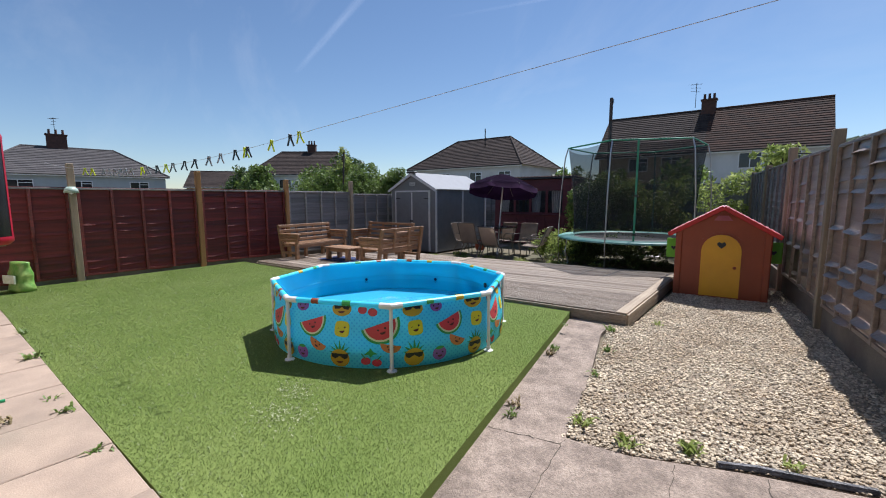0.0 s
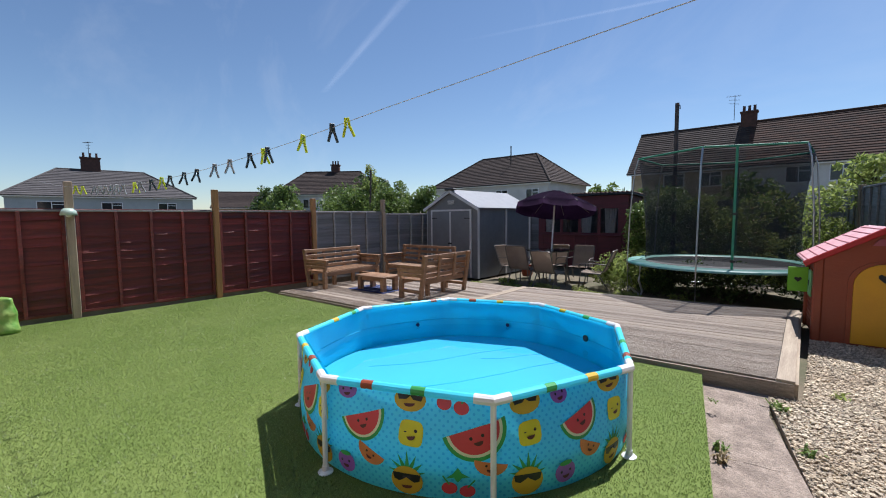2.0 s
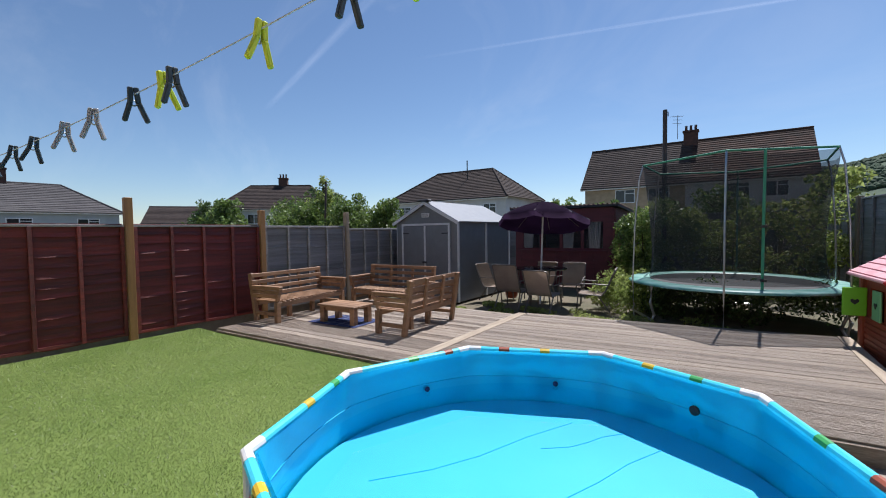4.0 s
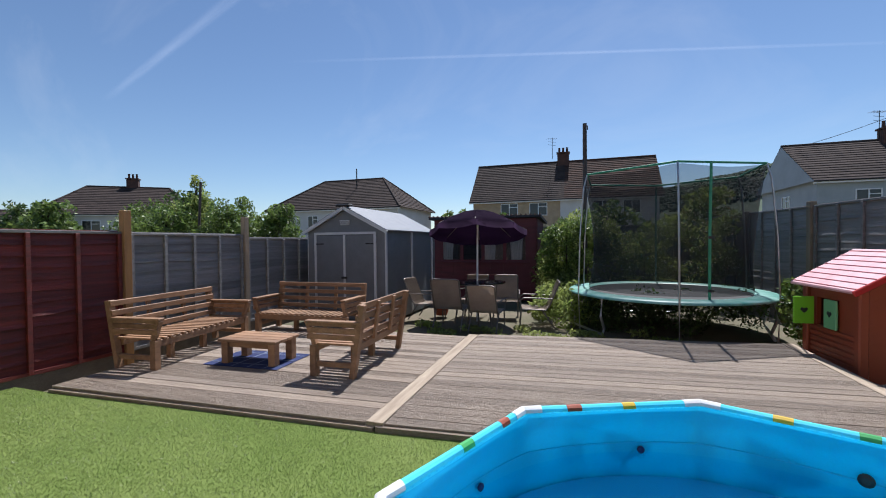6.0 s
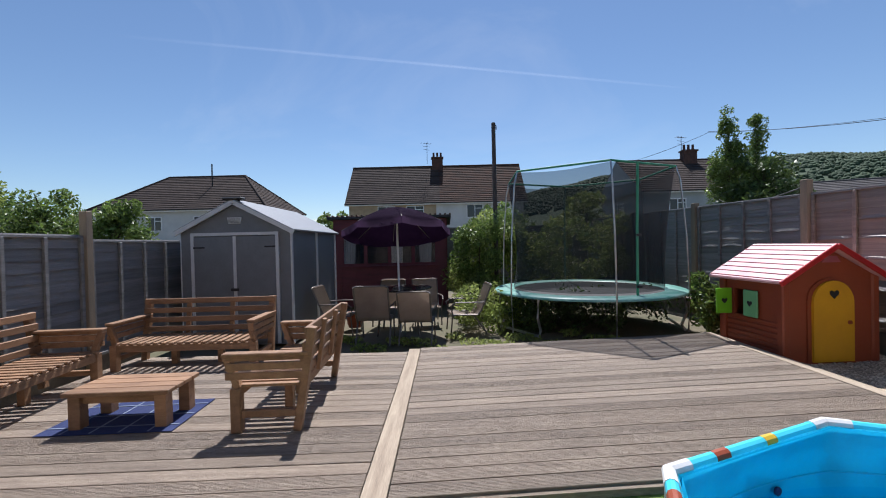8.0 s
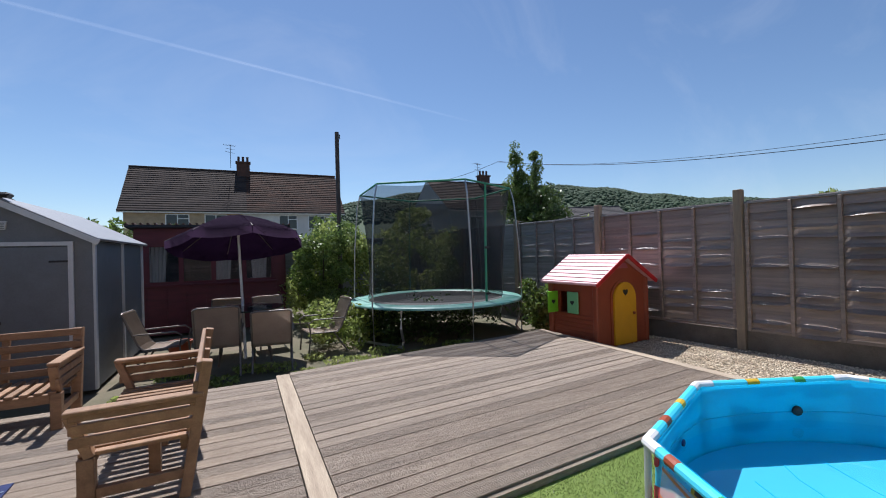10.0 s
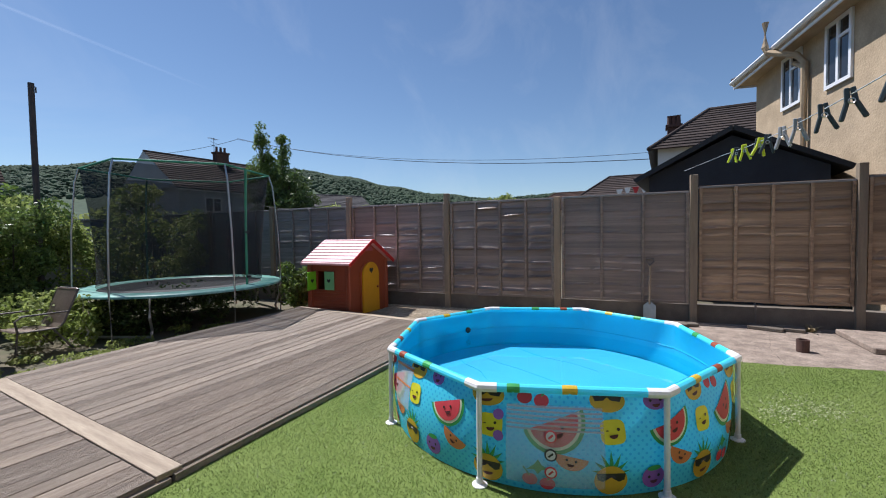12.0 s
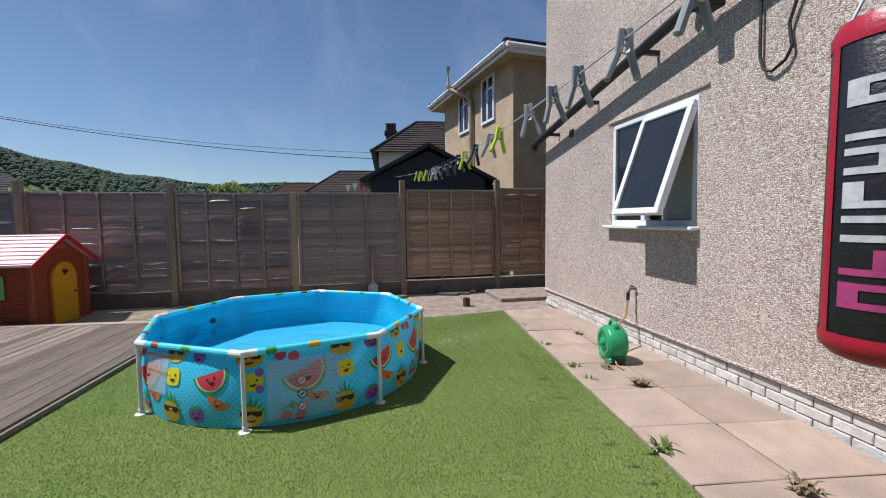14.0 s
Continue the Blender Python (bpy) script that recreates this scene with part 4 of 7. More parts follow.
# where each run of the pattern begins along the wall, and how far it is drawn out
for s0, f in ((0.81, 1.15), (2.26, 1.0), (3.515, 1.0), (4.77, 0.88), (5.89, 0.97), (7.11, 0.98)):
    melon(s0, 0.375, 1.02, 18)
    face(s0 + 0.015, 0.335, 0.9, 18)
    blob("plum", s0 - 0.11 * f, 0.478, 0.058, 0.043)
    face(s0 - 0.11 * f, 0.475, 0.8, 8)
    decal("lemon_print", rounded(0.066, 0.062), s0 + 0.305 * f, 0.322, -4, PRINT["lemon"], 0.005, "printed lemon")
    face(s0 + 0.305 * f, 0.322, 0.95, 8, True)
    decal("pineapple_print", disc(0.092, 0.056), s0 + 0.285 * f, 0.476, 0, PRINT["pine"], 0.004)
    decal("sunglasses_print", [(-0.080, 0.022), (0.080, 0.022), (0.065, -0.014), (0.02, -0.010), (0, 0.006), (-0.02, -0.010), (-0.065, -0.014)], s0 + 0.285 * f, 0.485, 0, PRINT["dark"], 0.0055)
    decal("smile_print", disc(0.032, 0.016, 8, 180, 360), s0 + 0.285 * f, 0.458, 5, PRINT["smile"], 0.0055)
    pineapple(s0 + 0.285 * f, 0.085)
    decal("smile_print", disc(0.030, 0.018, 8, 180, 360), s0 + 0.285 * f, 0.060, 5, PRINT["smile"], 0.0078)
    decal("orange_print", disc(0.085, 0.075, 12, 180, 360), s0 + 0.075, 0.205, -24, PRINT["orange"], 0.004, "printed orange slice")
    face(s0 + 0.065, 0.180, 0.75, -24)
    blob("plum", s0 - 0.105, 0.092, 0.064, 0.058)
    face(s0 - 0.105, 0.088, 0.9, 5)
    decal("plum_leaf_print", disc(0.040, 0.014, 10), s0 - 0.105, 0.140, 5, PRINT["rind"], 0.0056)
    melon(s0 + 0.635 * f, 0.375, 1.22, 20)
    face(s0 + 0.655 * f, 0.325, 1.0, 20)
    cherries(s0 + 0.525 * f, 0.470)
    cherries(s0 + 0.555 * f, 0.062)
    decal("palm_leaf_print", [(-0.06, 0), (-0.02, 0.03), (0, 0.06), (0.02, 0.03), (0.06, 0.01), (0.02, 0.005), (0, -0.02), (-0.02, 0.005)], s0 + 0.555 * f, 0.120, 0, PRINT["rind"], 0.004)
    decal("orange_print", disc(0.085, 0.07, 12, 180, 360), s0 + 0.725 * f, 0.205, -10, PRINT["orange"], 0.004, "printed orange slice")
    face(s0 + 0.72 * f, 0.180, 0.75, -10)
    decal("lemon_print", rounded(0.064, 0.060), s0 + 0.935 * f, 0.330, 4, PRINT["lemon"], 0.005, "printed lemon")
    face(s0 + 0.935 * f, 0.330, 0.95, 8, True)
    decal("pineapple_print", disc(0.092, 0.056), s0 + 0.92 * f, 0.476, 0, PRINT["pine"], 0.004)
    decal("sunglasses_print", [(-0.080, 0.022), (0.080, 0.022), (0.065, -0.014), (0.02, -0.010), (0, 0.006), (-0.02, -0.010), (-0.065, -0.014)], s0 + 0.92 * f, 0.485, 0, PRINT["dark"], 0.0055)
    pineapple(s0 + 0.92 * f, 0.09)
# faint white notices printed over the fruit on the west wall
VEIL = mat("print_white_veil", (0.72, 0.76, 0.78), None, 3, 0.5, alpha=0.45)
FAINT = mat("print_white_haze", (0.70, 0.78, 0.80), None, 3, 0.5, alpha=0.30)
NA, NB2 = 4.155, 3.02


def oblong(w, h):
    return [(-w / 2 + w * i / 6, -h / 2) for i in range(6)] + [(w / 2, -h / 2), (w / 2, h / 2)] + [(w / 2 - w * i / 6, h / 2) for i in range(1, 7)]


decal("notice_panel", oblong(0.50, 0.40), NA, 0.245, 0, FAINT, 0.0085, "faint white notice printed over the fruit")
for j in range(6):
    decal("notice_line", oblong(0.49, 0.009), NA, 0.435 - 0.021 * j, 0, VEIL, 0.010)
for j, key in enumerate(("melon", "dark", "melon")):
    decal("notice_sign", disc(0.032, 0.032), NA - 0.02, 0.30 - 0.09 * j, 0, PRINT[key], 0.0105)
    decal("notice_sign", disc(0.024, 0.024), NA - 0.02, 0.30 - 0.09 * j, 0, PRINT["white"], 0.012)
    decal("notice_sign", oblong(0.03, 0.010), NA - 0.02, 0.30 - 0.09 * j, 40, PRINT[key], 0.0135)
for j in range(2):
    decal("notice_sign", disc(0.028, 0.028), NA - 0.29, 0.385 - 0.11 * j, 0, PRINT["plum"], 0.0105, "small round blue sign")
decal("notice_panel", oblong(0.23, 0.27), NB2, 0.335, 0, VEIL, 0.0085, "pale notice with two orange stripes")
for j in range(2):
    decal("notice_stripe", oblong(0.23, 0.012), NB2, 0.455 - 0.105 * j, -2, PRINT["orange"], 0.010)
# drain valves inside
for a, z, r, key in ((1.05, 0.35, 0.028, "black"), (1.83, 0.30, 0.018, "rug"), (2.65, 0.30, 0.018, "rug")):
    p = pool_wall_point(a, z, -0.026)
    v = part("valve", lathe([(0.0, 0.0), (r, 0.0), (r, r * 0.4), (r * 0.55, r * 0.6), (0.0, r * 0.6)], 16), M[key], pool, "dark drain valve")
    v.matrix_local = Matrix.Translation(p) @ (-Vector((p.x, p.y, 0))).to_track_quat("Z", "Y").to_matrix().to_4x4()


# ---- plastic shed ----
SHX0, SHX1, SHY0, SHY1 = -8.66, -6.98, 9.38, 11.88
EAVE, APEX = 1.62, 2.05
SXM = (SHX0 + SHX1) / 2
shed = thing("garden_shed", pose(SXM, SHY0, ZG, 0, 0, 0), "grey plastic garden shed with closed double doors", "shed")
hw, dp, ev, ap = (SHX1 - SHX0) / 2, SHY1 - SHY0, EAVE - ZG, APEX - ZG
part("front_wall", plate([(-hw + 0.04, 0), (hw - 0.04, 0), (hw - 0.04, ev - 0.03), (0, ap - 0.06), (-hw + 0.04, ev - 0.03)], 0.04, pose(0, 0.03, 0)), M["shed"], shed)
part("back_wall", plate([(-hw + 0.04, 0), (hw - 0.04, 0), (hw - 0.04, ev - 0.03), (0, ap - 0.06), (-hw + 0.04, ev - 0.03)], 0.04, pose(0, dp - 0.03, 0)), M["shed"], shed)
for sx in (-1, 1):
    part("side_wall", nbox(sx * (hw - 0.08), sx * (hw - 0.04), 0.055, dp - 0.055, 0, ev - 0.04), M["shed"], shed)
    for y in (0.045, dp * 0.5, dp - 0.045):
        part("corner_trim", nbox(sx * (hw - 0.035) - 0.02, sx * (hw - 0.035) + 0.02, y - 0.03, y + 0.03, 0, ev - 0.03, bevel=0.006), M["shedtrim"], shed, "pale grey corner strip")
    part("roof_panel", nbeam((sx * (hw + 0.03), dp / 2, ev - 0.03), (0, dp / 2, ap + 0.0), dp + 0.12, 0.035, bevel=0.006), M["shedroof"], shed, "pale grey sloping roof panel")
    part("verge", nbeam((sx * (hw + 0.035), -0.05, ev - 0.06), (0, -0.05, ap - 0.035), 0.03, 0.06), M["shedtrim"], shed)
    dr = part("door", nbox(0.012 if sx > 0 else -0.60, 0.60 if sx > 0 else -0.012, -0.022, 0.006, 0.05, 1.60, bevel=0.006), M["shed"], shed, "grey panel door")
    part("hinge", nbeam((sx * 0.60, -0.03, 1.44), (sx * 0.44, -0.03, 1.44), 0.012, 0.022), M["black"], dr, "black strap hinge")
    part("door_trim", nbox(sx * 0.62 - 0.022, sx * 0.62 + 0.022, -0.03, 0.0, 0.02, 1.655), M["shedtrim"], shed)
part("door_trim", nbox(-0.598, 0.598, -0.03, 0.0, 1.612, 1.655), M["shedtrim"], shed)
part("door_trim", nbox(-0.022, 0.022, -0.034, -0.024, 0.05, 1.60), M["shedtrim"], shed)
part("latch", nbox(-0.06, 0.06, -0.06, -0.036, 0.80, 0.84, bevel=0.008), M["black"], shed, "black door latch")
part("vent", plate([(-0.09, -0.045), (0.09, -0.045), (0.105, 0.045), (-0.105, 0.045)], 0.02, pose(0, 0.0, ap - 0.30)), M["shedtrim"], shed, "pale vent in the gable")
for j in range(4):
    part("vent_slat", nbox(-0.085, 0.085, -0.02, -0.012, ap - 0.335 + 0.018 * j, ap - 0.328 + 0.018 * j), M["shed"], shed)
part("ridge_cap", nbeam((0, -0.09, ap + 0.015), (0, 0.06, ap + 0.015), 0.30, 0.05, bevel=0.02), M["black"], shed, "dark ridge end cap")

# ---- dark red summerhouse ----
summer = thing("summerhouse", pose(-6.02, 13.0, ZG), "dark red timber summerhouse with a row of windows", "summerhouse")
SW = 1.30
bm = bmesh.new()
WB = 0.95
box(bm, -SW, SW, -0.05, 0.0, 0, WB)
box(bm, -SW, SW, -0.05, 0.0, 1.72, 2.02)
for x0, x1 in ((-SW, -1.12), (SW - 0.22, SW)):
    box(bm, x0, x1, -0.05, 0.0, WB, 1.72)
put("front_wall", bm, M["maroon"], summer)
bm = bmesh.new()
for i in range(8):
    x = -SW + 2 * SW * (i + 0.5) / 8
    box(bm, x - 0.006, x + 0.006, -0.062, -0.051, 0.02, WB - 0.03)
put("cladding_strip", bm, M["maroon"], summer)
for sx in (-1, 1):
    put("side_wall", nbox(sx * SW - 0.025, sx * SW + 0.025, 0.002, 1.65, 0, 2.0), M["maroon"], summer)
put("back_wall", nbox(-SW, SW, 1.66, 1.70, 0, 1.9), M["maroon"], summer)
put("roof", nbeam((0, -0.18, 2.06), (0, 1.85, 1.96), 2 * SW + 0.24, 0.05), M["darkroof"], summer, "dark corrugated roof sheet")
bm = bmesh.new()
for i in range(26):
    x = -SW - 0.1 + (2 * SW + 0.2) * i / 25
    tube(bm, [(x, -0.2, 2.10), (x, 1.87, 2.0)], 0.022, 6)
put("corrugation", bm, M["chimney"], summer, "rusty brown roof ridges")
pw = (1.12 + SW - 0.22) / 4
for i in range(4):
    x0 = -1.12 + pw * i
    wf = bmesh.new()
    box(wf, x0, x0 + 0.04, -0.045, -0.01, WB, 1.72)
    box(wf, x0 + pw - 0.04, x0 + pw, -0.045, -0.01, WB, 1.72)
    box(wf, x0 + 0.04, x0 + pw - 0.04, -0.045, -0.01, WB, WB + 0.05)
    box(wf, x0 + 0.04, x0 + pw - 0.04, -0.045, -0.01, 1.67, 1.72)
    w1 = part("window", wf, M["maroon"], summer)
    part("pane", nbox(x0 + 0.04, x0 + pw - 0.04, -0.03, -0.02, WB + 0.05, 1.67), M["thinglass"], w1)
    if i != 1:
        cb = bmesh.new()
        cx0 = x0 + (0.05 if i == 0 else 0.06 + 0.12 * (i % 2))
        for q in range(5):
            tube(cb, [(cx0 + 0.05 * q, 0.05, WB + 0.04), (cx0 + 0.05 * q + 0.02 * (q - 2), 0.06, 1.70)], 0.03, 6)
        part("curtain", cb, M["white"], w1, "pale gathered curtain")
part("sill", nbox(-1.2, SW - 0.15, -0.10, -0.05, WB - 0.04, WB, bevel=0.008), M["maroon"], summer)

# ---- trampoline ----
TC, TR, TZ = Vector((-2.36, 10.43, ZG)), 1.54, 0.61
tramp = thing("trampoline", pose(*TC, 0, 0, 4.5), "round trampoline with a dark enclosure net and green pad", "trampoline")


def ring(r, z, n=48):
    return [(r * math.cos(2 * math.pi * k / n), r * math.sin(2 * math.pi * k / n), z) for k in range(n)]


part("frame_ring", bar(ring(TR - 0.06, TZ - 0.02), 0.022, 8, True), M["steel"], tramp, "galvanised steel ring")
bm = bmesh.new()
bmesh.ops.create_circle(bm, cap_ends=True, segments=48, radius=TR - 0.34)
bmesh.ops.translate(bm, verts=bm.verts, vec=(0, 0, TZ - 0.01))
part("jump_mat", bm, M["mat"], tramp, "black woven jump mat")
part("safety_pad", lathe([(TR - 0.34, TZ - 0.004), (TR - 0.32, TZ + 0.010), (TR - 0.18, TZ + 0.014), (TR - 0.02, TZ + 0.006), (TR, TZ - 0.012), (TR, TZ - 0.032)], 56), M["teal"], tramp, "faded green padded surround", smooth=True)
for k in range(3):
    a = math.radians((-158, -18, 92)[k])
    foot = []
    for s in (-0.34, 0.34):
        a2 = a + s
        foot.append(Vector(((TR - 0.05) * math.cos(a2), (TR - 0.1) * math.sin(a2), 0)))
    pts = [foot[0] + Vector((0, 0, TZ - 0.04)), foot[0] * 1.02 + Vector((0, 0, TZ * 0.5)), foot[0] * 0.97 + Vector((0, 0, 0.10)), foot[0] * 1.0 + Vector((0, 0, 0.025)),
           foot[1] * 1.0 + Vector((0, 0, 0.025)), foot[1] * 0.97 + Vector((0, 0, 0.10)), foot[1] * 1.02 + Vector((0, 0, TZ * 0.5)), foot[1] + Vector((0, 0, TZ - 0.04))]
    part("leg", bar(pts, 0.021, 8), M["steel"], tramp, "bent steel leg")
NT = 2.52
for k in range(6):
    a = 2 * math.pi * k / 6 + math.radians(-98)
    c, s = math.cos(a), math.sin(a)
    pole = part("net_pole", bar([((TR - 0.02) * c, (TR - 0.02) * s, 0.0), (TR * c, TR * s, TZ), ((TR - 0.03) * c, (TR - 0.03) * s, 1.5), ((TR - 0.10) * c, (TR - 0.10) * s, 2.3), ((TR - 0.16) * c, (TR - 0.16) * s, NT)], 0.013, 8), M["steel"], tramp, "slim enclosure pole")
    if k == 3:
        part("foam_sleeve", bar([((TR - 0.02) * c, (TR - 0.02) * s, TZ + 0.1), ((TR - 0.03) * c, (TR - 0.03) * s, 1.5), ((TR - 0.10) * c, (TR - 0.10) * s, 2.3), ((TR - 0.15) * c, (TR - 0.15) * s, NT - 0.05)], 0.016, 8), M["teal"], pole, "green foam sleeve")
za = math.radians(-79)
zip_pole = part("zip_pole", bar([((TR - 0.28) * math.cos(za), (TR - 0.28) * math.sin(za), TZ), ((TR - 0.27) * math.cos(za), (TR - 0.27) * math.sin(za), 1.6), ((TR - 0.24) * math.cos(za), (TR - 0.24) * math.sin(za), NT - 0.01)], 0.018, 8), M["zipgreen"], tramp, "green sleeved pole at the net's zipped door")
for z in (TZ + 0.12, TZ + 0.85):
    part("buckle", nbox(-0.035, 0.035, -0.02, 0.02, 0, 0.04, bevel=0.006), M["black"], zip_pole, "black plastic buckle").location = ((TR - 0.24) * math.cos(za), (TR - 0.24) * math.sin(za), z)
net = bmesh.new()
rows = 10
seg = 72
vv = []
for j in range(rows + 1):
    t = j / rows
    z = TZ + 0.04 + (NT - 0.06 - TZ) * t
    r = []
    for k in range(seg):
        a = 2 * math.pi * k / seg
        rel = ((a - math.radians(-98)) % (math.pi / 3)) / (math.pi / 3)
        sag = math.sin(math.pi * rel)
        rad = (TR - 0.33) + (0.17) * t ** 1.5 - 0.09 * sag * math.sin(math.pi * min(1, t * 1.1)) - 0.13 * sag * t
        r.append(net.verts.new((rad * math.cos(a), rad * math.sin(a), z - 0.05 * sag * t ** 3)))
    vv.append(r)
for j in range(rows):
    for k in range(seg):
        net.faces.new((vv[j][k], vv[j][(k + 1) % seg], vv[j + 1][(k + 1) % seg], vv[j + 1][k]))
netob = part("enclosure_net", net, M["netting"], tramp, "fine black mesh net", smooth=True)
hexr = [((TR - 0.16) * math.cos(2 * math.pi * k / 6 + math.radians(-98)), (TR - 0.16) * math.sin(2 * math.pi * k / 6 + math.radians(-98)), NT) for k in range(6)]
part("top_hoop", bar(hexr, 0.016, 8, True), M["zipgreen"], tramp, "green sleeved top hoop")

# ---- playhouse ----
M["paleroof"] = mat("bleached_pink_plastic", (0.70, 0.42, 0.44), (0.62, 0.31, 0.34), 6, 0.5)
ph = thing("playhouse", pose(-0.557, 8.335, ZG, 0, 0, 4.5), "brown-red plastic playhouse with a faded red roof and yellow door", "playhouse")
pw2, pd, pe, pa = 0.53, 0.43, 0.985, 1.31
arch = [(-0.24, 0.03), (0.24, 0.03), (0.24, 0.68)] + [(0.24 * math.cos(radians(a)), 0.68 + 0.24 * math.sin(radians(a))) for a in range(15, 180, 15)] + [(-0.24, 0.68)]
part("front_wall", plate([(-pw2, 0), (pw2, 0), (pw2, pe - 0.02), (0, pa - 0.05), (-pw2, pe - 0.02)], 0.05, pose(0, -pd, 0)), M["terracotta"], ph)
part("back_wall", plate([(-pw2, 0), (pw2, 0), (pw2, pe - 0.02), (0, pa - 0.05), (-pw2, pe - 0.02)], 0.05, pose(0, pd, 0)), M["terracotta"], ph)
for sx in (-1, 1):
    sb = bmesh.new()
    x = sx * (pw2 - 0.02)
    for y0, y1, z0, z1 in ((-pd + 0.026, -0.10, 0, pe), (0.27, pd - 0.026, 0, pe), (-0.10, 0.27, 0, 0.46), (-0.10, 0.27, 0.78, pe)):
        box(sb, x - 0.02, x + 0.02, y0, y1, z0, z1)
    for j in range(7):
        z = 0.03 + 0.062 * j
        part("log_plank", nbox(x + sx * 0.0215, x + sx * 0.034, -pd + 0.05, pd - 0.05, z, z + 0.046, bevel=0.006), M["terracotta"], ph)
    part("side_wall", sb, M["terracotta"], ph, "moulded log-look side wall")
    for y in (-pd, pd):
        part("corner_post", nbox(sx * pw2 - 0.045, sx * pw2 + 0.045, y - 0.045, y + 0.045, 0, pe - 0.01, bevel=0.015), M["terracotta"], ph)
    rb = bmesh.new()
    beam(rb, (sx * (pw2 + 0.13), 0, pe - 0.075), (0, 0, pa + 0.0), 2 * pd + 0.24, 0.045, bevel=0.012)
    part("roof_panel", rb, M["paleroof"], ph, "sun-faded pink roof panel")
    # thin dark strips paint the shade below each shingle edge
    for j in range(8):
        t0 = (j + 0.35) / 8
        q0 = Vector((sx * (pw2 + 0.13), 0, pe - 0.075)).lerp(Vector((0, 0, pa)), t0)
        q1 = Vector((sx * (pw2 + 0.13), 0, pe - 0.075)).lerp(Vector((0, 0, pa)), t0 + 0.016)
        nrm = Vector((sx * (pa - pe + 0.075), 0, pw2 + 0.13)).normalized() * 0.028
        part("roof_rib", nbeam(q0 + nrm * 0.9, q1 + nrm * 0.9, 2 * pd + 0.22, 0.010, bevel=0.003), M["pink"], ph, "darker strip for the shade under a shingle edge")
    part("bargeboard", nbeam((sx * (pw2 + 0.14), -pd - 0.12, pe - 0.085), (0, -pd - 0.12, pa - 0.005), 0.03, 0.06, bevel=0.008), M["redplastic"], ph, "red gable edge")
part("arch_frame", plate([(x * 1.18, z + (0.03 if z > 0.1 else -0.03)) for x, z in arch], 0.02, pose(0.0, -pd - 0.03, 0)), M["terracotta"], ph)
door = part("door", plate(arch, 0.03, pose(0.0, -pd - 0.052, 0)), M["yellow"], ph, "yellow arched plastic door")
heart = [(0, -0.05), (0.05, 0.0), (0.052, 0.03), (0.03, 0.045), (0, 0.028), (-0.03, 0.045), (-0.052, 0.03), (-0.05, 0.0)]
# no hole is cut: a black plate paints the shade inside the heart
part("heart_cutout", plate(heart, 0.006, pose(0.0, -pd - 0.071, 0.77)), M["black"], door, "black heart plate for the shade inside an opening")
part("door_knob", nbox(0.15, 0.19, -pd - 0.10, -pd - 0.068, 0.44, 0.48, bevel=0.01), M["terracotta"], door)
part("gable_badge", plate([(-0.11, 0), (0.11, 0), (0.06, 0.07), (-0.06, 0.07)], 0.02, pose(0, -pd - 0.035, pa - 0.19)), M["pink"], ph, "faded badge over the door")
for sx in (-1, 1):
    for y, k in ((-0.02, "mint"), (0.29, "lime")):
        sh = part("shutter", nbox(-0.012, 0.012, -0.105, 0.105, -0.16, 0.16, bevel=0.008), M[k], ph, "green plastic shutter with a heart")
        sh.location = (sx * (pw2 + (0.03 if k == "mint" else 0.125)), y, 0.62)
        sh.rotation_euler = (0, 0, radians(-90 * sx if k == "lime" else 0))
        # the shutter's heart is likewise a black plate in place of inner shade
        hb = plate([(x * 0.7, z * 0.7) for x, z in heart], 0.004, Matrix.Rotation(radians(90), 4, "Z"))
        hh = part("heart_cutout", hb, M["black"], sh)
        hh.location = (sx * 0.015, 0, 0)


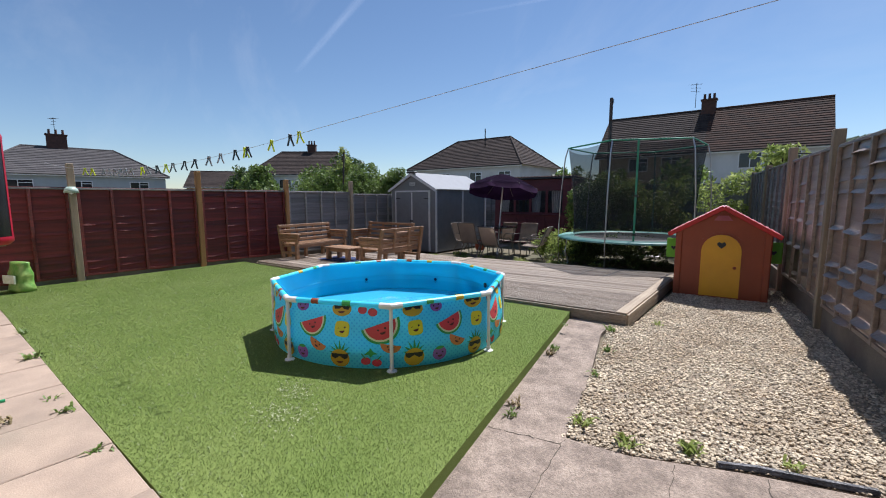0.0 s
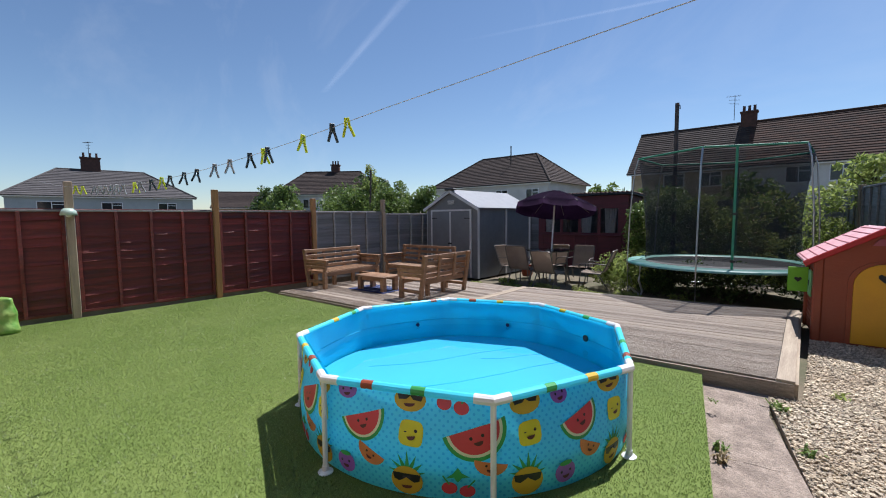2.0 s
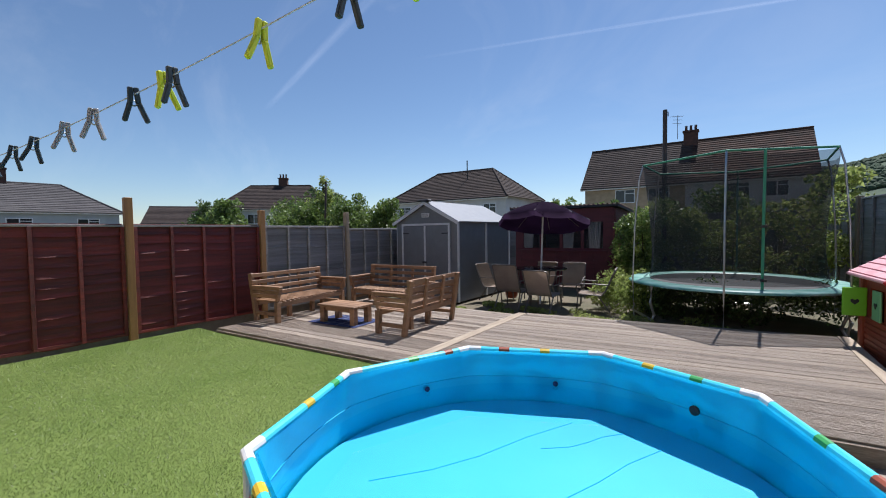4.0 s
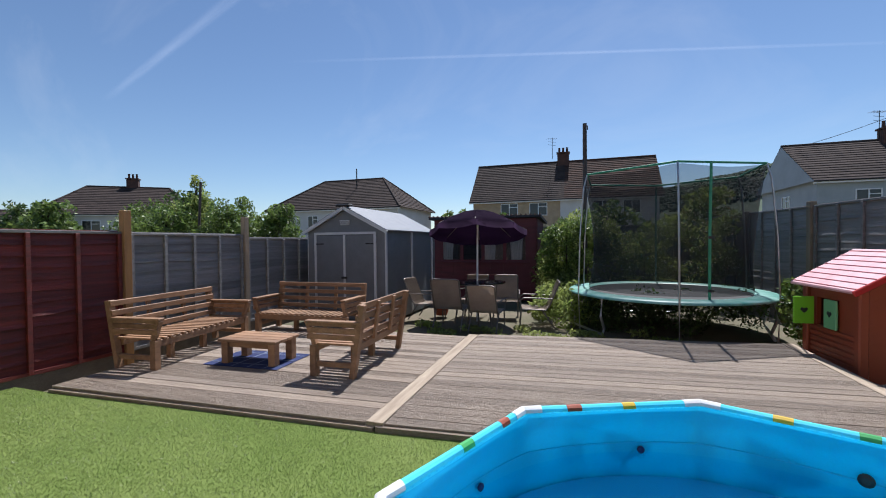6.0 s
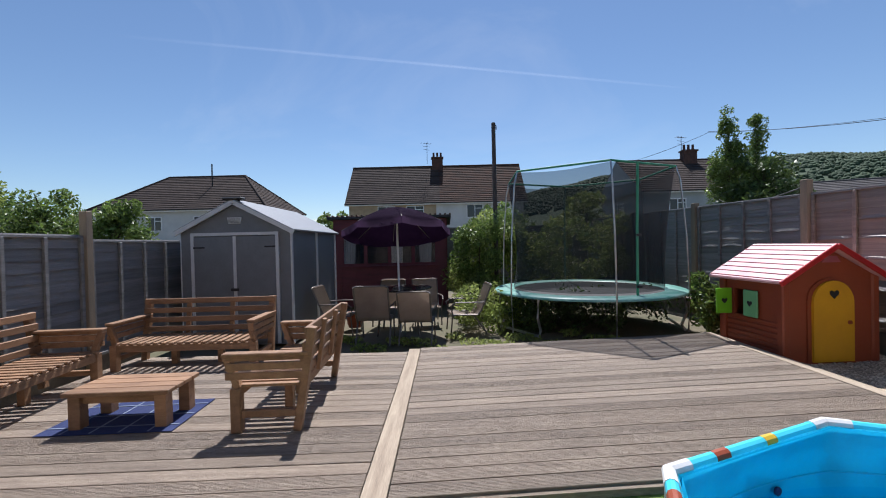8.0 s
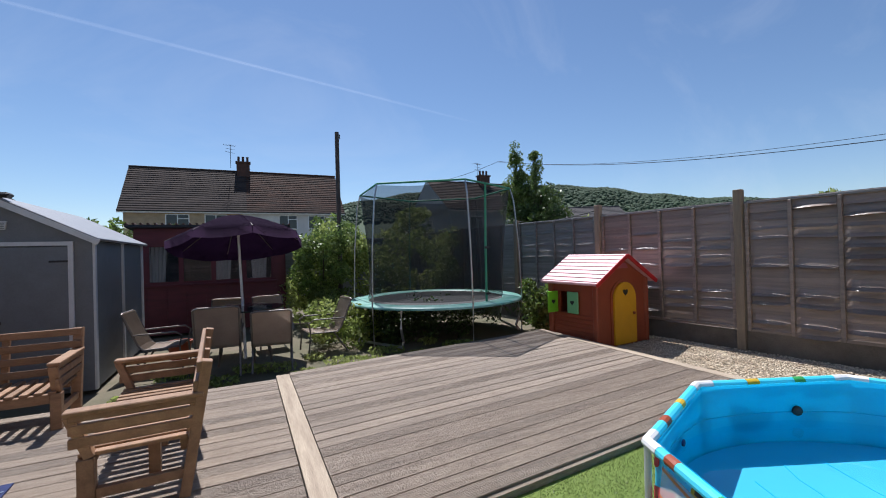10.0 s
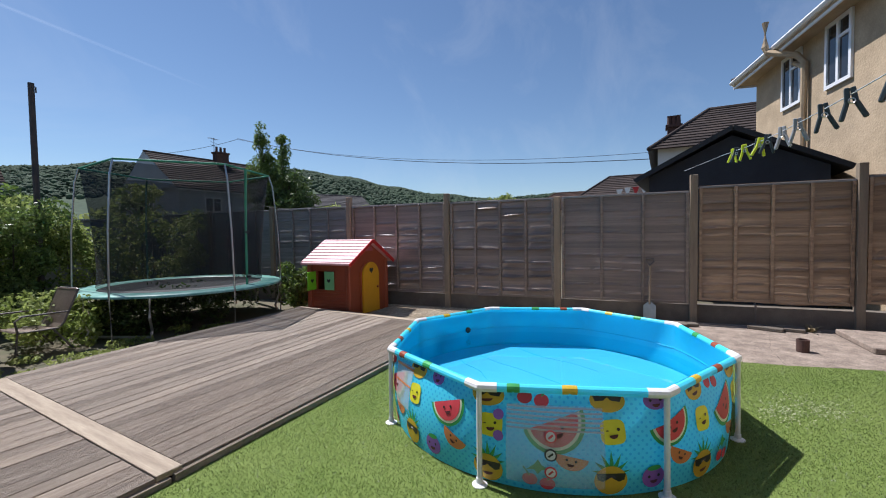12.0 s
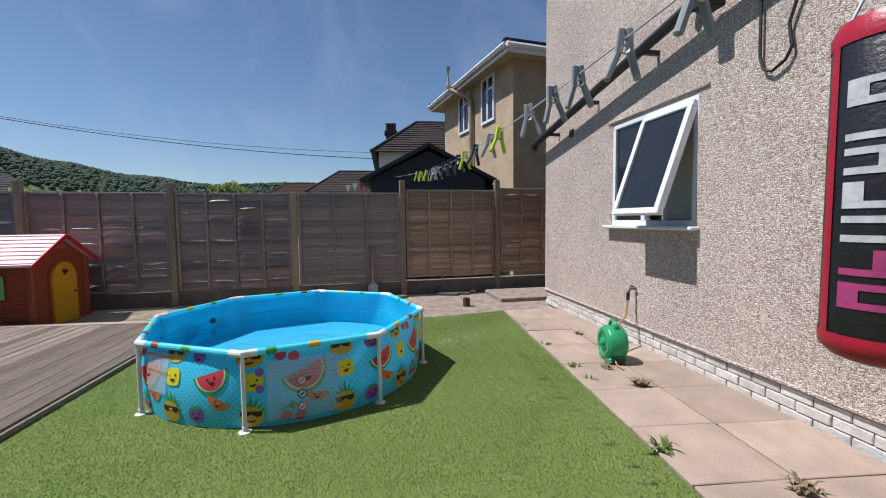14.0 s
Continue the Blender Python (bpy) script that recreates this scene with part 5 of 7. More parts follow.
# ---- slatted benches and low table on the deck ----
def bench(name, m, L, D, seat, arm, back, label):
    """A slatted sofa bench: seat front at y = -D/2, back at y = +D/2, L long."""
    th = thing(name, m, label, "bench", "slatted benches")
    w = 0.045
    for sx in (-1, 1):
        x = sx * (L / 2 - 0.04)
        part("front_leg", nbox(x - 0.035, x + 0.035, -D / 2, -D / 2 + 0.07, 0, seat, bevel=0.004), M["bench"], th)
        part("back_leg", nbeam((x, D / 2 - 0.10, 0), (x, D / 2 + 0.02, back), 0.07, 0.055, up=(0, 1, 0), bevel=0.004), M["bench"], th)
        part("side_rail", nbox(x - 0.02, x + 0.02, -D / 2 + 0.07, D / 2 - 0.08, 0.10, 0.15, bevel=0.003), M["bench"], th)
        part("arm_post", nbeam((x, -D / 2 + 0.05, seat), (x, -D / 2 - 0.03, arm), 0.06, 0.045, up=(0, 1, 0), bevel=0.004), M["bench"], th)
        n = 3
        for j in range(n):
            z = seat + 0.06 + (arm - seat - 0.09) * j / (n - 1)
            part("arm_slat", nbox(x + sx * 0.008, x + sx * 0.034, -D / 2 - 0.03, D / 2 - 0.02, z, z + 0.052, bevel=0.004), M["bench"], th)
        part("arm_rest", nbox(x - 0.035, x + 0.045, -D / 2 - 0.05, D / 2 - 0.0, arm, arm + 0.025, bevel=0.005), M["bench"], th)
    part("front_rail", nbox(-L / 2 + 0.075, L / 2 - 0.075, -D / 2 + 0.01, -D / 2 + 0.05, seat - 0.075, seat - 0.003, bevel=0.004), M["bench"], th)
    part("back_rail", nbox(-L / 2 + 0.075, L / 2 - 0.075, D / 2 - 0.12, D / 2 - 0.08, seat - 0.075, seat - 0.003, bevel=0.004), M["bench"], th)
    ns = max(6, round(L / 0.085))
    for i in range(ns):
        x = -L / 2 + 0.06 + (L - 0.12) * i / (ns - 1)
        part("seat_slat", nbox(x - 0.024, x + 0.024, -D / 2, D / 2 - 0.08, seat, seat + 0.02, bevel=0.003), M["bench"], th)
    nb = 4
    for j in range(nb):
        z = seat + 0.07 + (back - seat - 0.10) * j / (nb - 1)
        y = D / 2 - 0.10 + 0.12 * z / back - 0.035
        part("back_slat", nbox(-L / 2 + 0.01, L / 2 - 0.01, y - 0.013, y + 0.013, z - 0.03, z + 0.03, bevel=0.004), M["bench"], th)
    for i in range(2):
        x = -L / 6 + L / 3 * i
        part("back_brace", nbeam((x, D / 2 - 0.045, seat), (x, D / 2 + 0.015, back - 0.01), 0.05, 0.03, up=(0, 1, 0), bevel=0.003), M["bench"], th)
        part("middle_leg", nbox(x - 0.03, x + 0.03, -0.03, 0.03, 0, seat - 0.004), M["bench"], th)
    return th


bench("bench", pose(-8.31, 6.52, ZD, 0, 0, 96), 1.48, 0.60, 0.31, 0.52, 0.72, "long slatted wooden bench in front of the fence")
bench("bench", pose(-7.57, 7.98, ZD, 0, 0, 2), 1.54, 0.60, 0.28, 0.50, 0.70, "slatted wooden bench in front of the shed")
bench("bench", pose(-6.02, 6.78, ZD, 0, 0, -87), 1.28, 0.55, 0.31, 0.53, 0.72, "slatted wooden bench with its back to the open deck")

table = thing("coffee_table", pose(-7.14, 6.43, ZD, 0, 0, 3), "low wooden coffee table standing on a blue rug", "table")
for sx in (-1, 1):
    for sy in (-1, 1):
        part("leg", nbox(sx * 0.30 - 0.042, sx * 0.30 + 0.042, sy * 0.15 - 0.042, sy * 0.15 + 0.042, 0.006, 0.245, bevel=0.004), M["bench"], table)
for j in range(4):
    y = -0.165 + 0.11 * j
    part("top_slat", nbox(-0.37, 0.37, y - 0.052, y + 0.052, 0.247, 0.280, bevel=0.005), M["bench"], table)
for sy in (-1, 1):
    part("apron", nbox(-0.257, 0.257, sy * 0.15 - 0.012, sy * 0.15 + 0.012, 0.185, 0.246), M["bench"], table)
rug = thing("rug", pose(-7.19, 6.47, ZD + 0.003, 0, 0, 3), "dark blue outdoor rug with pale grid lines", "rug")
part("rug_body", nbox(-0.47, 0.47, -0.31, 0.31, 0.0, 0.006), M["rug"], rug)
for x in (-0.30, -0.1, 0.1, 0.30):
    part("rug_stripe", nbox(x - 0.006, x + 0.006, -0.30, 0.30, 0.0062, 0.0085), M["rugline"], rug)
for y in (-0.2, 0.0, 0.2):
    part("rug_stripe", nbox(-0.46, 0.46, y - 0.006, y + 0.006, 0.0088, 0.0105), M["rugline"], rug)

# ---- patio set under the parasol ----
UX, UY = -5.50, 10.05
pt = thing("patio_table", pose(UX, UY, ZG), "dark glass-topped patio table", "table")
part("top", lathe([(0.0, 0.70), (0.50, 0.70), (0.52, 0.71), (0.52, 0.725), (0.0, 0.73)], 32), M["smoked"], pt)
for k in range(4):
    a = math.pi / 4 + math.pi / 2 * k
    part("leg", bar([(0.44 * math.cos(a), 0.44 * math.sin(a), 0.70), (0.40 * math.cos(a), 0.40 * math.sin(a), 0.35), (0.46 * math.cos(a), 0.46 * math.sin(a), 0.0)], 0.016, 8), M["frame"], pt)


def patio_chair():
    th = thing("patio_chair", pose(0, 0, 0), "taupe mesh patio chair with a curved metal frame", "chair", "chairs round the patio table")
    for sx in (-1, 1):
        x = sx * 0.25
        part("side_frame", bar([(x, -0.27, 0.0), (x, -0.24, 0.38), (x, 0.16, 0.36), (x, 0.22, 0.45), (x, 0.38, 0.92)], 0.013, 8), M["frame"], th)
        part("rear_leg", bar([(x, 0.10, 0.36), (x, 0.30, 0.0)], 0.013, 8), M["frame"], th)
        part("armrest", bar([(x * 1.02, -0.24, 0.38), (x * 1.12, -0.27, 0.56), (x * 1.14, -0.20, 0.62), (x * 1.12, 0.10, 0.61), (x, 0.275, 0.60)], 0.013, 8), M["frame"], th)
    sb = bmesh.new()
    pr = [(-0.26, 0.385), (-0.24, 0.40), (-0.05, 0.37), (0.14, 0.365), (0.20, 0.42), (0.26, 0.58), (0.36, 0.885), (0.375, 0.93), (0.37, 0.945)]
    rowsv = [[sb.verts.new((x, y, z)) for x in (-0.24, 0.24)] for y, z in pr]
    for a, b in zip(rowsv, rowsv[1:]):
        sb.faces.new((a[0], a[1], b[1], b[0]))
    bmesh.ops.solidify(sb, geom=sb.faces[:], thickness=0.012)
    part("sling", sb, M["sling"], th, "taupe woven mesh seat and back")
    part("top_bar", bar([(-0.25, 0.385, 0.925), (-0.2, 0.39, 0.945), (0.2, 0.39, 0.945), (0.25, 0.385, 0.925)], 0.013, 8), M["frame"], th)
    return th


first = patio_chair()
spots = [(UX - 0.30, UY - 0.62, 180), (UX + 0.32, UY - 0.64, 176), (UX - 0.28, UY + 0.72, -6), (UX + 0.40, UY + 0.74, 8), (UX - 0.98, UY + 0.05, 84), (UX + 1.05, UY - 0.05, -82)]
SQUAT = Matrix.Diagonal((0.96, 1.0, 0.90, 1.0))
first.matrix_world = pose(spots[0][0], spots[0][1], ZG, 0, 0, spots[0][2]) @ SQUAT
for x, y, a in spots[1:]:
    copy_thing(first, pose(x, y, ZG, 0, 0, a) @ SQUAT)

par = thing("parasol", pose(UX, UY, ZG, -11, -2, 0), "dark purple open parasol on a white pole", "parasol")
part("pole", bar([(0, 0, 0.0), (0, 0, 2.06)], 0.018, 10), M["white"], par, "slim white pole")
RIM, TOPZ, RZ2 = 0.92, 2.10, 1.70
for k in range(8):
    a0, a1 = math.pi / 4 * k + 0.2, math.pi / 4 * (k + 1) + 0.2
    b = bmesh.new()
    n = 6
    rr = []
    for i in range(n + 1):
        t = i / n
        row = []
        for j in range(5):
            a = a0 + (a1 - a0) * j / 4
            edge = math.cos(math.pi / 8) / math.cos((a - a0) - math.pi / 8)
            r = max(0.012, RIM * t * (edge * 0.9 + 0.1))
            z = TOPZ - (TOPZ - RZ2) * (t ** 1.45) - 0.02 * math.sin(math.pi * j / 4) * t
            row.append(b.verts.new((r * math.cos(a), r * math.sin(a), z)))
        rr.append(row)
    val = [b.verts.new((v.co.x * 1.0, v.co.y * 1.0, v.co.z - 0.10 - 0.012 * math.sin(math.pi * i / 4))) for i, v in enumerate(rr[-1])]
    rr.append(val)
    for p, q in zip(rr, rr[1:]):
        for j in range(4):
            b.faces.new((p[j], p[j + 1], q[j + 1], q[j]))
    bmesh.ops.solidify(b, geom=b.faces[:], thickness=0.003)
    part("canopy_panel", b, M["canopy"], par, "dark purple cloth panel", smooth=True)
    tip = Vector((RIM * math.cos(a0), RIM * math.sin(a0), RZ2 + 0.0))
    part("rib", bar([(0, 0, TOPZ - 0.03), tip * 0.55 + Vector((0, 0, (TOPZ - 0.03) * 0.45 + 0.055)), tip], 0.007, 6), M["frame"], par)
part("finial", lathe([(0.0, 2.10), (0.02, 2.09), (0.03, 2.05), (0.03, 2.03), (0.0, 2.03)], 12), M["white"], par)

# ---- tall bare pole ----
mast = thing("clothes_pole", pose(-3.60, 12.71, ZG), "tall dark rusty clothes pole", "pole")
part("pole", bar([(0, 0, 0), (0, 0, 4.11)], 0.05, 10, r1=0.045), M["darkpole"], mast)
part("hook", bar([(0.0, 0, 4.08), (0.06, 0, 4.05), (0.06, 0, 3.96)], 0.012, 6), M["darkpole"], mast)


# ---- plants ----
def bush(name, blobs, count, size, key, label, cat, seed, squash=1.0, stems=()):
    base = blobs[0]
    th = thing(name, pose(0, 0, 0), label, cat)
    bm2 = bmesh.new()
    for p0, p1, r in stems:
        q = [Vector(p0).lerp(Vector(p1), t) + Vector((RNG.uniform(-0.03, 0.03), RNG.uniform(-0.03, 0.03), 0)) * (0 if t in (0, 1) else 1) for t in (0, 0.33, 0.66, 1)]
        tube(bm2, q, r, 6, r1=r * 0.4)
    if stems:
        put("stems", bm2, M["bark"], th)
    else:
        bm2.free()
    leaves("foliage", [b[:3] for b in blobs], [b[3] for b in blobs], count, size, M[key], th, seed, squash)
    return th


def hedge_blobs(x0, x1, y, zt, n, r, seed, dy=0.3):
    q = random.Random(seed)
    return [(x0 + (x1 - x0) * q.random(), y + q.uniform(-dy, dy), ZG + zt * q.random() ** 0.8, r * q.uniform(0.6, 1.2)) for _ in range(n)]


bush("bramble_hedge", hedge_blobs(-4.5, -0.6, 13.1, 1.85, 46, 0.34, 5), 19000, 0.045, "leafpale", "tangled sunlit bramble hedge along the back", "hedge", 21,
     stems=[((-4.3 + 0.4 * i, 13.1, ZG), (-4.4 + 0.42 * i, 13.0, 1.2), 0.012) for i in range(9)])
bush("ivy", hedge_blobs(-4.45, -3.5, 12.4, 1.9, 26, 0.24, 6, 0.2), 6500, 0.04, "leaf", "climbing ivy beside the summerhouse", "climber", 22, stems=[((-4.0, 12.4, ZG), (-4.0, 12.4, 1.6), 0.02)])
bush("weeds", hedge_blobs(-3.6, -1.0, 10.7, 0.46, 50, 0.22, 7, 0.9), 6500, 0.035, "leafdark", "dark weeds growing under the trampoline", "weeds", 23)
bush("weeds", hedge_blobs(-4.4, -3.3, 10.8, 0.55, 26, 0.22, 8, 1.0), 3800, 0.04, "leafpale", "tall yellow-green weeds beside the patio chairs", "weeds", 24)
bush("shrub", hedge_blobs(-0.95, -0.25, 9.6, 0.85, 14, 0.2, 9, 0.25), 2400, 0.045, "leaf", "leafy shrub behind the playhouse", "shrub", 25, stems=[((-0.6, 9.6, ZG), (-0.6, 9.6, 0.8), 0.015)])


# ---- patio slabs ----
slab_me = None
for row in range(2):
    for k in range(14):
        if slab_me is None:
            b = nbox(-0.297, 0.297, -0.287, 0.287, -0.04, 0.0, bevel=0.005)
            slab_me = bpy.data.meshes.new("slab")
            b.to_mesh(slab_me)
            b.free()
            slab_me.materials.append(M["slab"])
        ob = put("slab", None, None, paving, shared=slab_me)
        x = -1.27 - 0.602 * k
        ob.location = (x - 0.02 * row, 1.052 - 0.582 * row, 0.018 + RNG.uniform(-0.004, 0.005))
        ob.rotation_euler = (RNG.uniform(-0.006, 0.006), RNG.uniform(-0.006, 0.006), radians(RNG.uniform(-0.3, 0.3)))
cover = thing("concrete_slab", pose(0.55, 0.75, ZG, 0, 0, 6), "raised concrete slab by the side passage", "concrete slab")
part("slab_body", nbox(-0.45, 0.55, -0.8, 0.45, 0.0, 0.07, bevel=0.01), M["concrete"], cover)


# ---- small plants in the joints ----
def tuft(x, y, z, n, h, key, label, seed, spread=0.10):
    q = random.Random(seed)
    v, f = [], []
    for i in range(n):
        a, L = q.uniform(0, 6.283), h * q.uniform(0.5, 1.2)
        lean = q.uniform(0.3, 1.3)
        bx, by = x + q.uniform(-spread, spread) * 0.4, y + q.uniform(-spread, spread) * 0.4
        dx, dy = math.cos(a), math.sin(a)
        w = h * 0.10
        m1 = (bx + dx * L * 0.5 * lean, by + dy * L * 0.5 * lean, z + L * 0.55)
        tip = (bx + dx * L * lean, by + dy * L * lean, z + L * q.uniform(0.15, 0.7))
        k = len(v)
        v += [(bx - dy * w, by + dx * w, z), (bx + dy * w, by - dx * w, z), (m1[0] + dy * w, m1[1] - dx * w, m1[2]), (m1[0] - dy * w, m1[1] + dx * w, m1[2]), tip]
        f += [(k, k + 1, k + 2, k + 3), (k + 3, k + 2, k + 4)]
    ob = pydata("weed", v, f, M[key])
    return tagged(ob, label, "weed", "weeds in the joints")


DRY = mat("dry_weed", (0.16, 0.12, 0.06), (0.22, 0.17, 0.09), 9, 0.9, coord="World", island=0.3)
M["dry"] = DRY
for i, (x, y, z, n, h, k) in enumerate(((-1.9, 1.30, 0.0, 12, 0.06, "leaf"), (-2.75, 1.28, 0.0, 16, 0.07, "leaf"), (-3.45, 1.26, 0.0, 18, 0.08, "leaf"), (-3.75, 1.24, 0.0, 12, 0.06, "leaf"), (-4.85, 1.30, 0.0, 26, 0.10, "leaf"), (-5.9, 1.36, 0.0, 16, 0.08, "leaf"),
                                        (-2.4, 0.78, 0.02, 14, 0.07, "dry"), (-3.95, 0.90, 0.02, 34, 0.085, "dry"), (-3.52, 0.98, 0.02, 18, 0.07, "dry"), (-2.75, 0.50, 0.0, 18, 0.10, "leaf"), (-2.6, 0.46, 0.0, 10, 0.16, "dry"), (-5.3, 0.85, 0.02, 20, 0.10, "dry"),
                                        (-1.30, 3.25, ZG, 16, 0.07, "dry"), (-1.26, 3.10, ZG, 12, 0.06, "leaf"), (-1.54, 4.45, ZG, 16, 0.08, "leaf"), (-1.52, 4.3, ZG, 16, 0.07, "dry"), (-1.10, 4.7, ZG, 16, 0.08, "leaf"), (-1.02, 4.1, ZG, 14, 0.07, "leaf"),
                                        (-0.85, 3.30, ZG, 18, 0.09, "leafpale"), (-0.55, 3.22, ZG, 24, 0.08, "leafpale"), (-0.25, 3.35, ZG, 24, 0.10, "leafpale"), (0.2, 3.55, ZG, 14, 0.07, "leafpale"), (-1.28, 5.35, ZG, 16, 0.09, "leaf"), (-0.9, 5.9, ZG, 14, 0.08, "leafpale"),
                                        (1.05, 1.5, ZG, 14, 0.14, "dry"), (-1.65, 5.0, 0.0, 8, 0.05, "leaf"))):
    tuft(x, y, z, n, h, k, "small green weed in a joint" if k != "dry" else "dried brown weed in a joint", 100 + i)
# torn black membrane at the gravel's edge
mem = bmesh.new()
tube(mem, [(-0.12, 3.33, ZG + 0.005), (0.05, 3.40, ZG + 0.012), (0.3, 3.47, ZG + 0.010), (0.52, 3.55, ZG + 0.006)], 0.022, 6)
tagged(put("torn_membrane", mem, mat("grey_membrane", (0.10, 0.10, 0.11), (0.03, 0.03, 0.035), 14, 0.4, 0.8, 60, coord="World")), "torn grey weed membrane at the gravel edge", "membrane")
tagged(put("green_clip", nbeam((0.10, 2.96, ZG + 0.008), (0.17, 2.93, ZG + 0.008), 0.02, 0.014, bevel=0.004), M["lime"]), "bright green plastic clip dropped on the path", "clip")

# ---- clothes line with pegs ----
LA, LB = Vector((-9.0, 2.15, 0.0)), Vector((right_x(2.87) - 0.06, 3.0, 0.0))


def line_at(t):
    """The cord sags under its pegs and runs straight from the last peg to the far post."""
    p = LA.lerp(LB, t)
    q = min(t, 0.62)
    p.z = 1.923 - 1.3605 * q + 2.041 * q * q + 0.92 * (t - q)
    return p


cl = thing("clothes_line", pose(0, 0, 0), "thin pale clothes line strung across the garden", "clothes line")
part("cord", bar([line_at(i / 30) for i in range(31)], 0.0017, 6), M["shedtrim"], cl)
PEG = {"y": mat("yellow_peg_plastic", (0.62, 0.72, 0.02), None, 5, 0.4), "g": mat("grey_peg_plastic", (0.30, 0.31, 0.32), None, 5, 0.4), "d": mat("dark_peg_plastic", (0.03, 0.045, 0.05), None, 5, 0.4)}
peg_me = {}


def peg_mesh(c):
    b = bmesh.new()
    for q in (-1, 1):
        beam(b, (q * 0.006, 0, 0.032), (q * 0.009, 0, -0.008), 0.012, 0.011, up=(0, 1, 0), bevel=0.002)
        beam(b, (q * 0.009, 0, -0.006), (q * 0.026, 0, -0.056), 0.012, 0.012, up=(0, 1, 0), bevel=0.003)
    me = bpy.data.meshes.new("peg")
    b.to_mesh(me)
    b.free()
    me.materials.append(PEG[c])
    return me


for c in "ygd":
    peg_me[c] = peg_mesh(c)
PEGS = {0.609: "y", 0.598: "d", 0.574: "y", 0.541: "d", 0.537: "y", 0.522: "d", 0.498: "g", 0.478: "g", 0.452: "d", 0.432: "d", 0.408: "d", 0.393: "y", 0.373: "d", 0.349: "g", 0.337: "y",
        0.308: "g", 0.292: "g", 0.279: "g", 0.262: "g", 0.245: "g", 0.228: "g", 0.19: "y", 0.165: "y"}
spring_me = None
for t, c in PEGS.items():
    ob = put("clothes_peg", None, None, shared=peg_me[c])
    p = line_at(t)
    ob.matrix_world = pose(p.x, p.y, p.z - 0.014, 0, RNG.uniform(-9, 9), 78 + RNG.uniform(-22, 22)) @ Matrix.Scale(1.05, 4)
    tagged(ob, {"y": "bright yellow-green plastic clothes peg", "g": "grey plastic clothes peg on the line", "d": "dark plastic clothes peg on the line"}[c], "clothes peg", "pegs on the clothes line")
    b = None if spring_me else bar([(0.007 * math.cos(math.pi * i / 5), 0.0085, -0.006 + 0.007 * math.sin(math.pi * i / 5)) for i in range(10)], 0.002, 5, True)
    sp = put("spring", b, M["steel"], ob, "bright wire spring", shared=spring_me)
    spring_me = sp.data

# ---- punch bag ----
bag = thing("punch_bag", pose(-5.90, 1.22, 0.90, 0, 0, 0), "black and red hanging punch bag with worn lettering", "punch bag")
BLK = mat("black_vinyl", (0.012, 0.012, 0.014), (0.02, 0.02, 0.022), 6, 0.4, 0.3, 60)
REDV = mat("red_vinyl", (0.42, 0.012, 0.035), (0.36, 0.012, 0.03), 6, 0.4, 0.2, 60)
BR = 0.165
part("body", lathe([(0.0, 0.0), (0.10, 0.004), (BR - 0.02, 0.03), (BR, 0.08), (BR, 1.05), (BR - 0.02, 1.09), (0.05, 1.12), (0.0, 1.12)], 36), BLK, bag, smooth=True)
part("bottom_band", lathe([(BR - 0.03, 0.018), (BR + 0.001, 0.05), (BR + 0.004, 0.08), (BR + 0.003, 0.10)], 36), REDV, bag, "red band", smooth=True)
part("top_band", lathe([(BR + 0.003, 1.02), (BR + 0.004, 1.06), (BR - 0.012, 1.095)], 36), REDV, bag, "red band", smooth=True)


def bag_patch(a0, a1, z0, z1, out, material, name):
    b = bmesh.new()
    n = 8
    lo = [b.verts.new(((BR + out) * math.cos(radians(a0 + (a1 - a0) * i / n)), (BR + out) * math.sin(radians(a0 + (a1 - a0) * i / n)), z0)) for i in range(n + 1)]
    hi = [b.verts.new((v.co.x, v.co.y, z1)) for v in lo]
    for i in range(n):
        b.faces.new((lo[i], lo[i + 1], hi[i + 1], hi[i]))
    part(name, b, material, bag, smooth=True)


for a in (60, 190, 300):
    bag_patch(a, a + 14, 0.10, 1.02, 0.003, REDV, "side_stripe")
WHT = mat("worn_white_print", (0.62, 0.62, 0.62), (0.45, 0.45, 0.45), 30, 0.5, coord="World")
MAG = mat("worn_pink_print", (0.42, 0.05, 0.17), (0.34, 0.04, 0.14), 30, 0.5, coord="World")
for j in range(7):
    z0 = 0.19 + 0.105 * j
    k = MAG if j < 2 else WHT
    bag_patch(86, 168, z0, z0 + 0.022, 0.003, k, "letter_bar")
    if j % 2 == 0:
        bag_patch(86, 168, z0 + 0.06, z0 + 0.082, 0.003, k, "letter_bar")
    bag_patch(86 + 30 * (j % 3), 106 + 30 * (j % 3), z0 + 0.022, z0 + 0.082, 0.003, k, "letter_bar")
for k in range(4):
    a = math.pi / 4 + math.pi / 2 * k
    part("chain", bar([(0.13 * math.cos(a), 0.13 * math.sin(a), 1.09), (0, 0, 1.42)], 0.006, 6), M["steel"], bag)
br = thing("bag_bracket", pose(0, 0, 0), "black steel wall bracket carrying the punch bag", "bracket")
wp = wall_at(-5.45, 2.45)
part("arm", nbeam((-5.90, wp.y + 0.01, 2.38), (-5.90, 1.26, 2.34), 0.05, 0.05), M["black"], br)
part("brace", nbeam((-5.90, wp.y + 0.01, 1.85), (-5.90, 0.80, 2.34), 0.04, 0.04), M["black"], br)
part("wall_plate", nbox(-6.0, -5.80, wp.y - 0.02, wp.y + 0.02, 1.78, 2.45), M["black"], br)

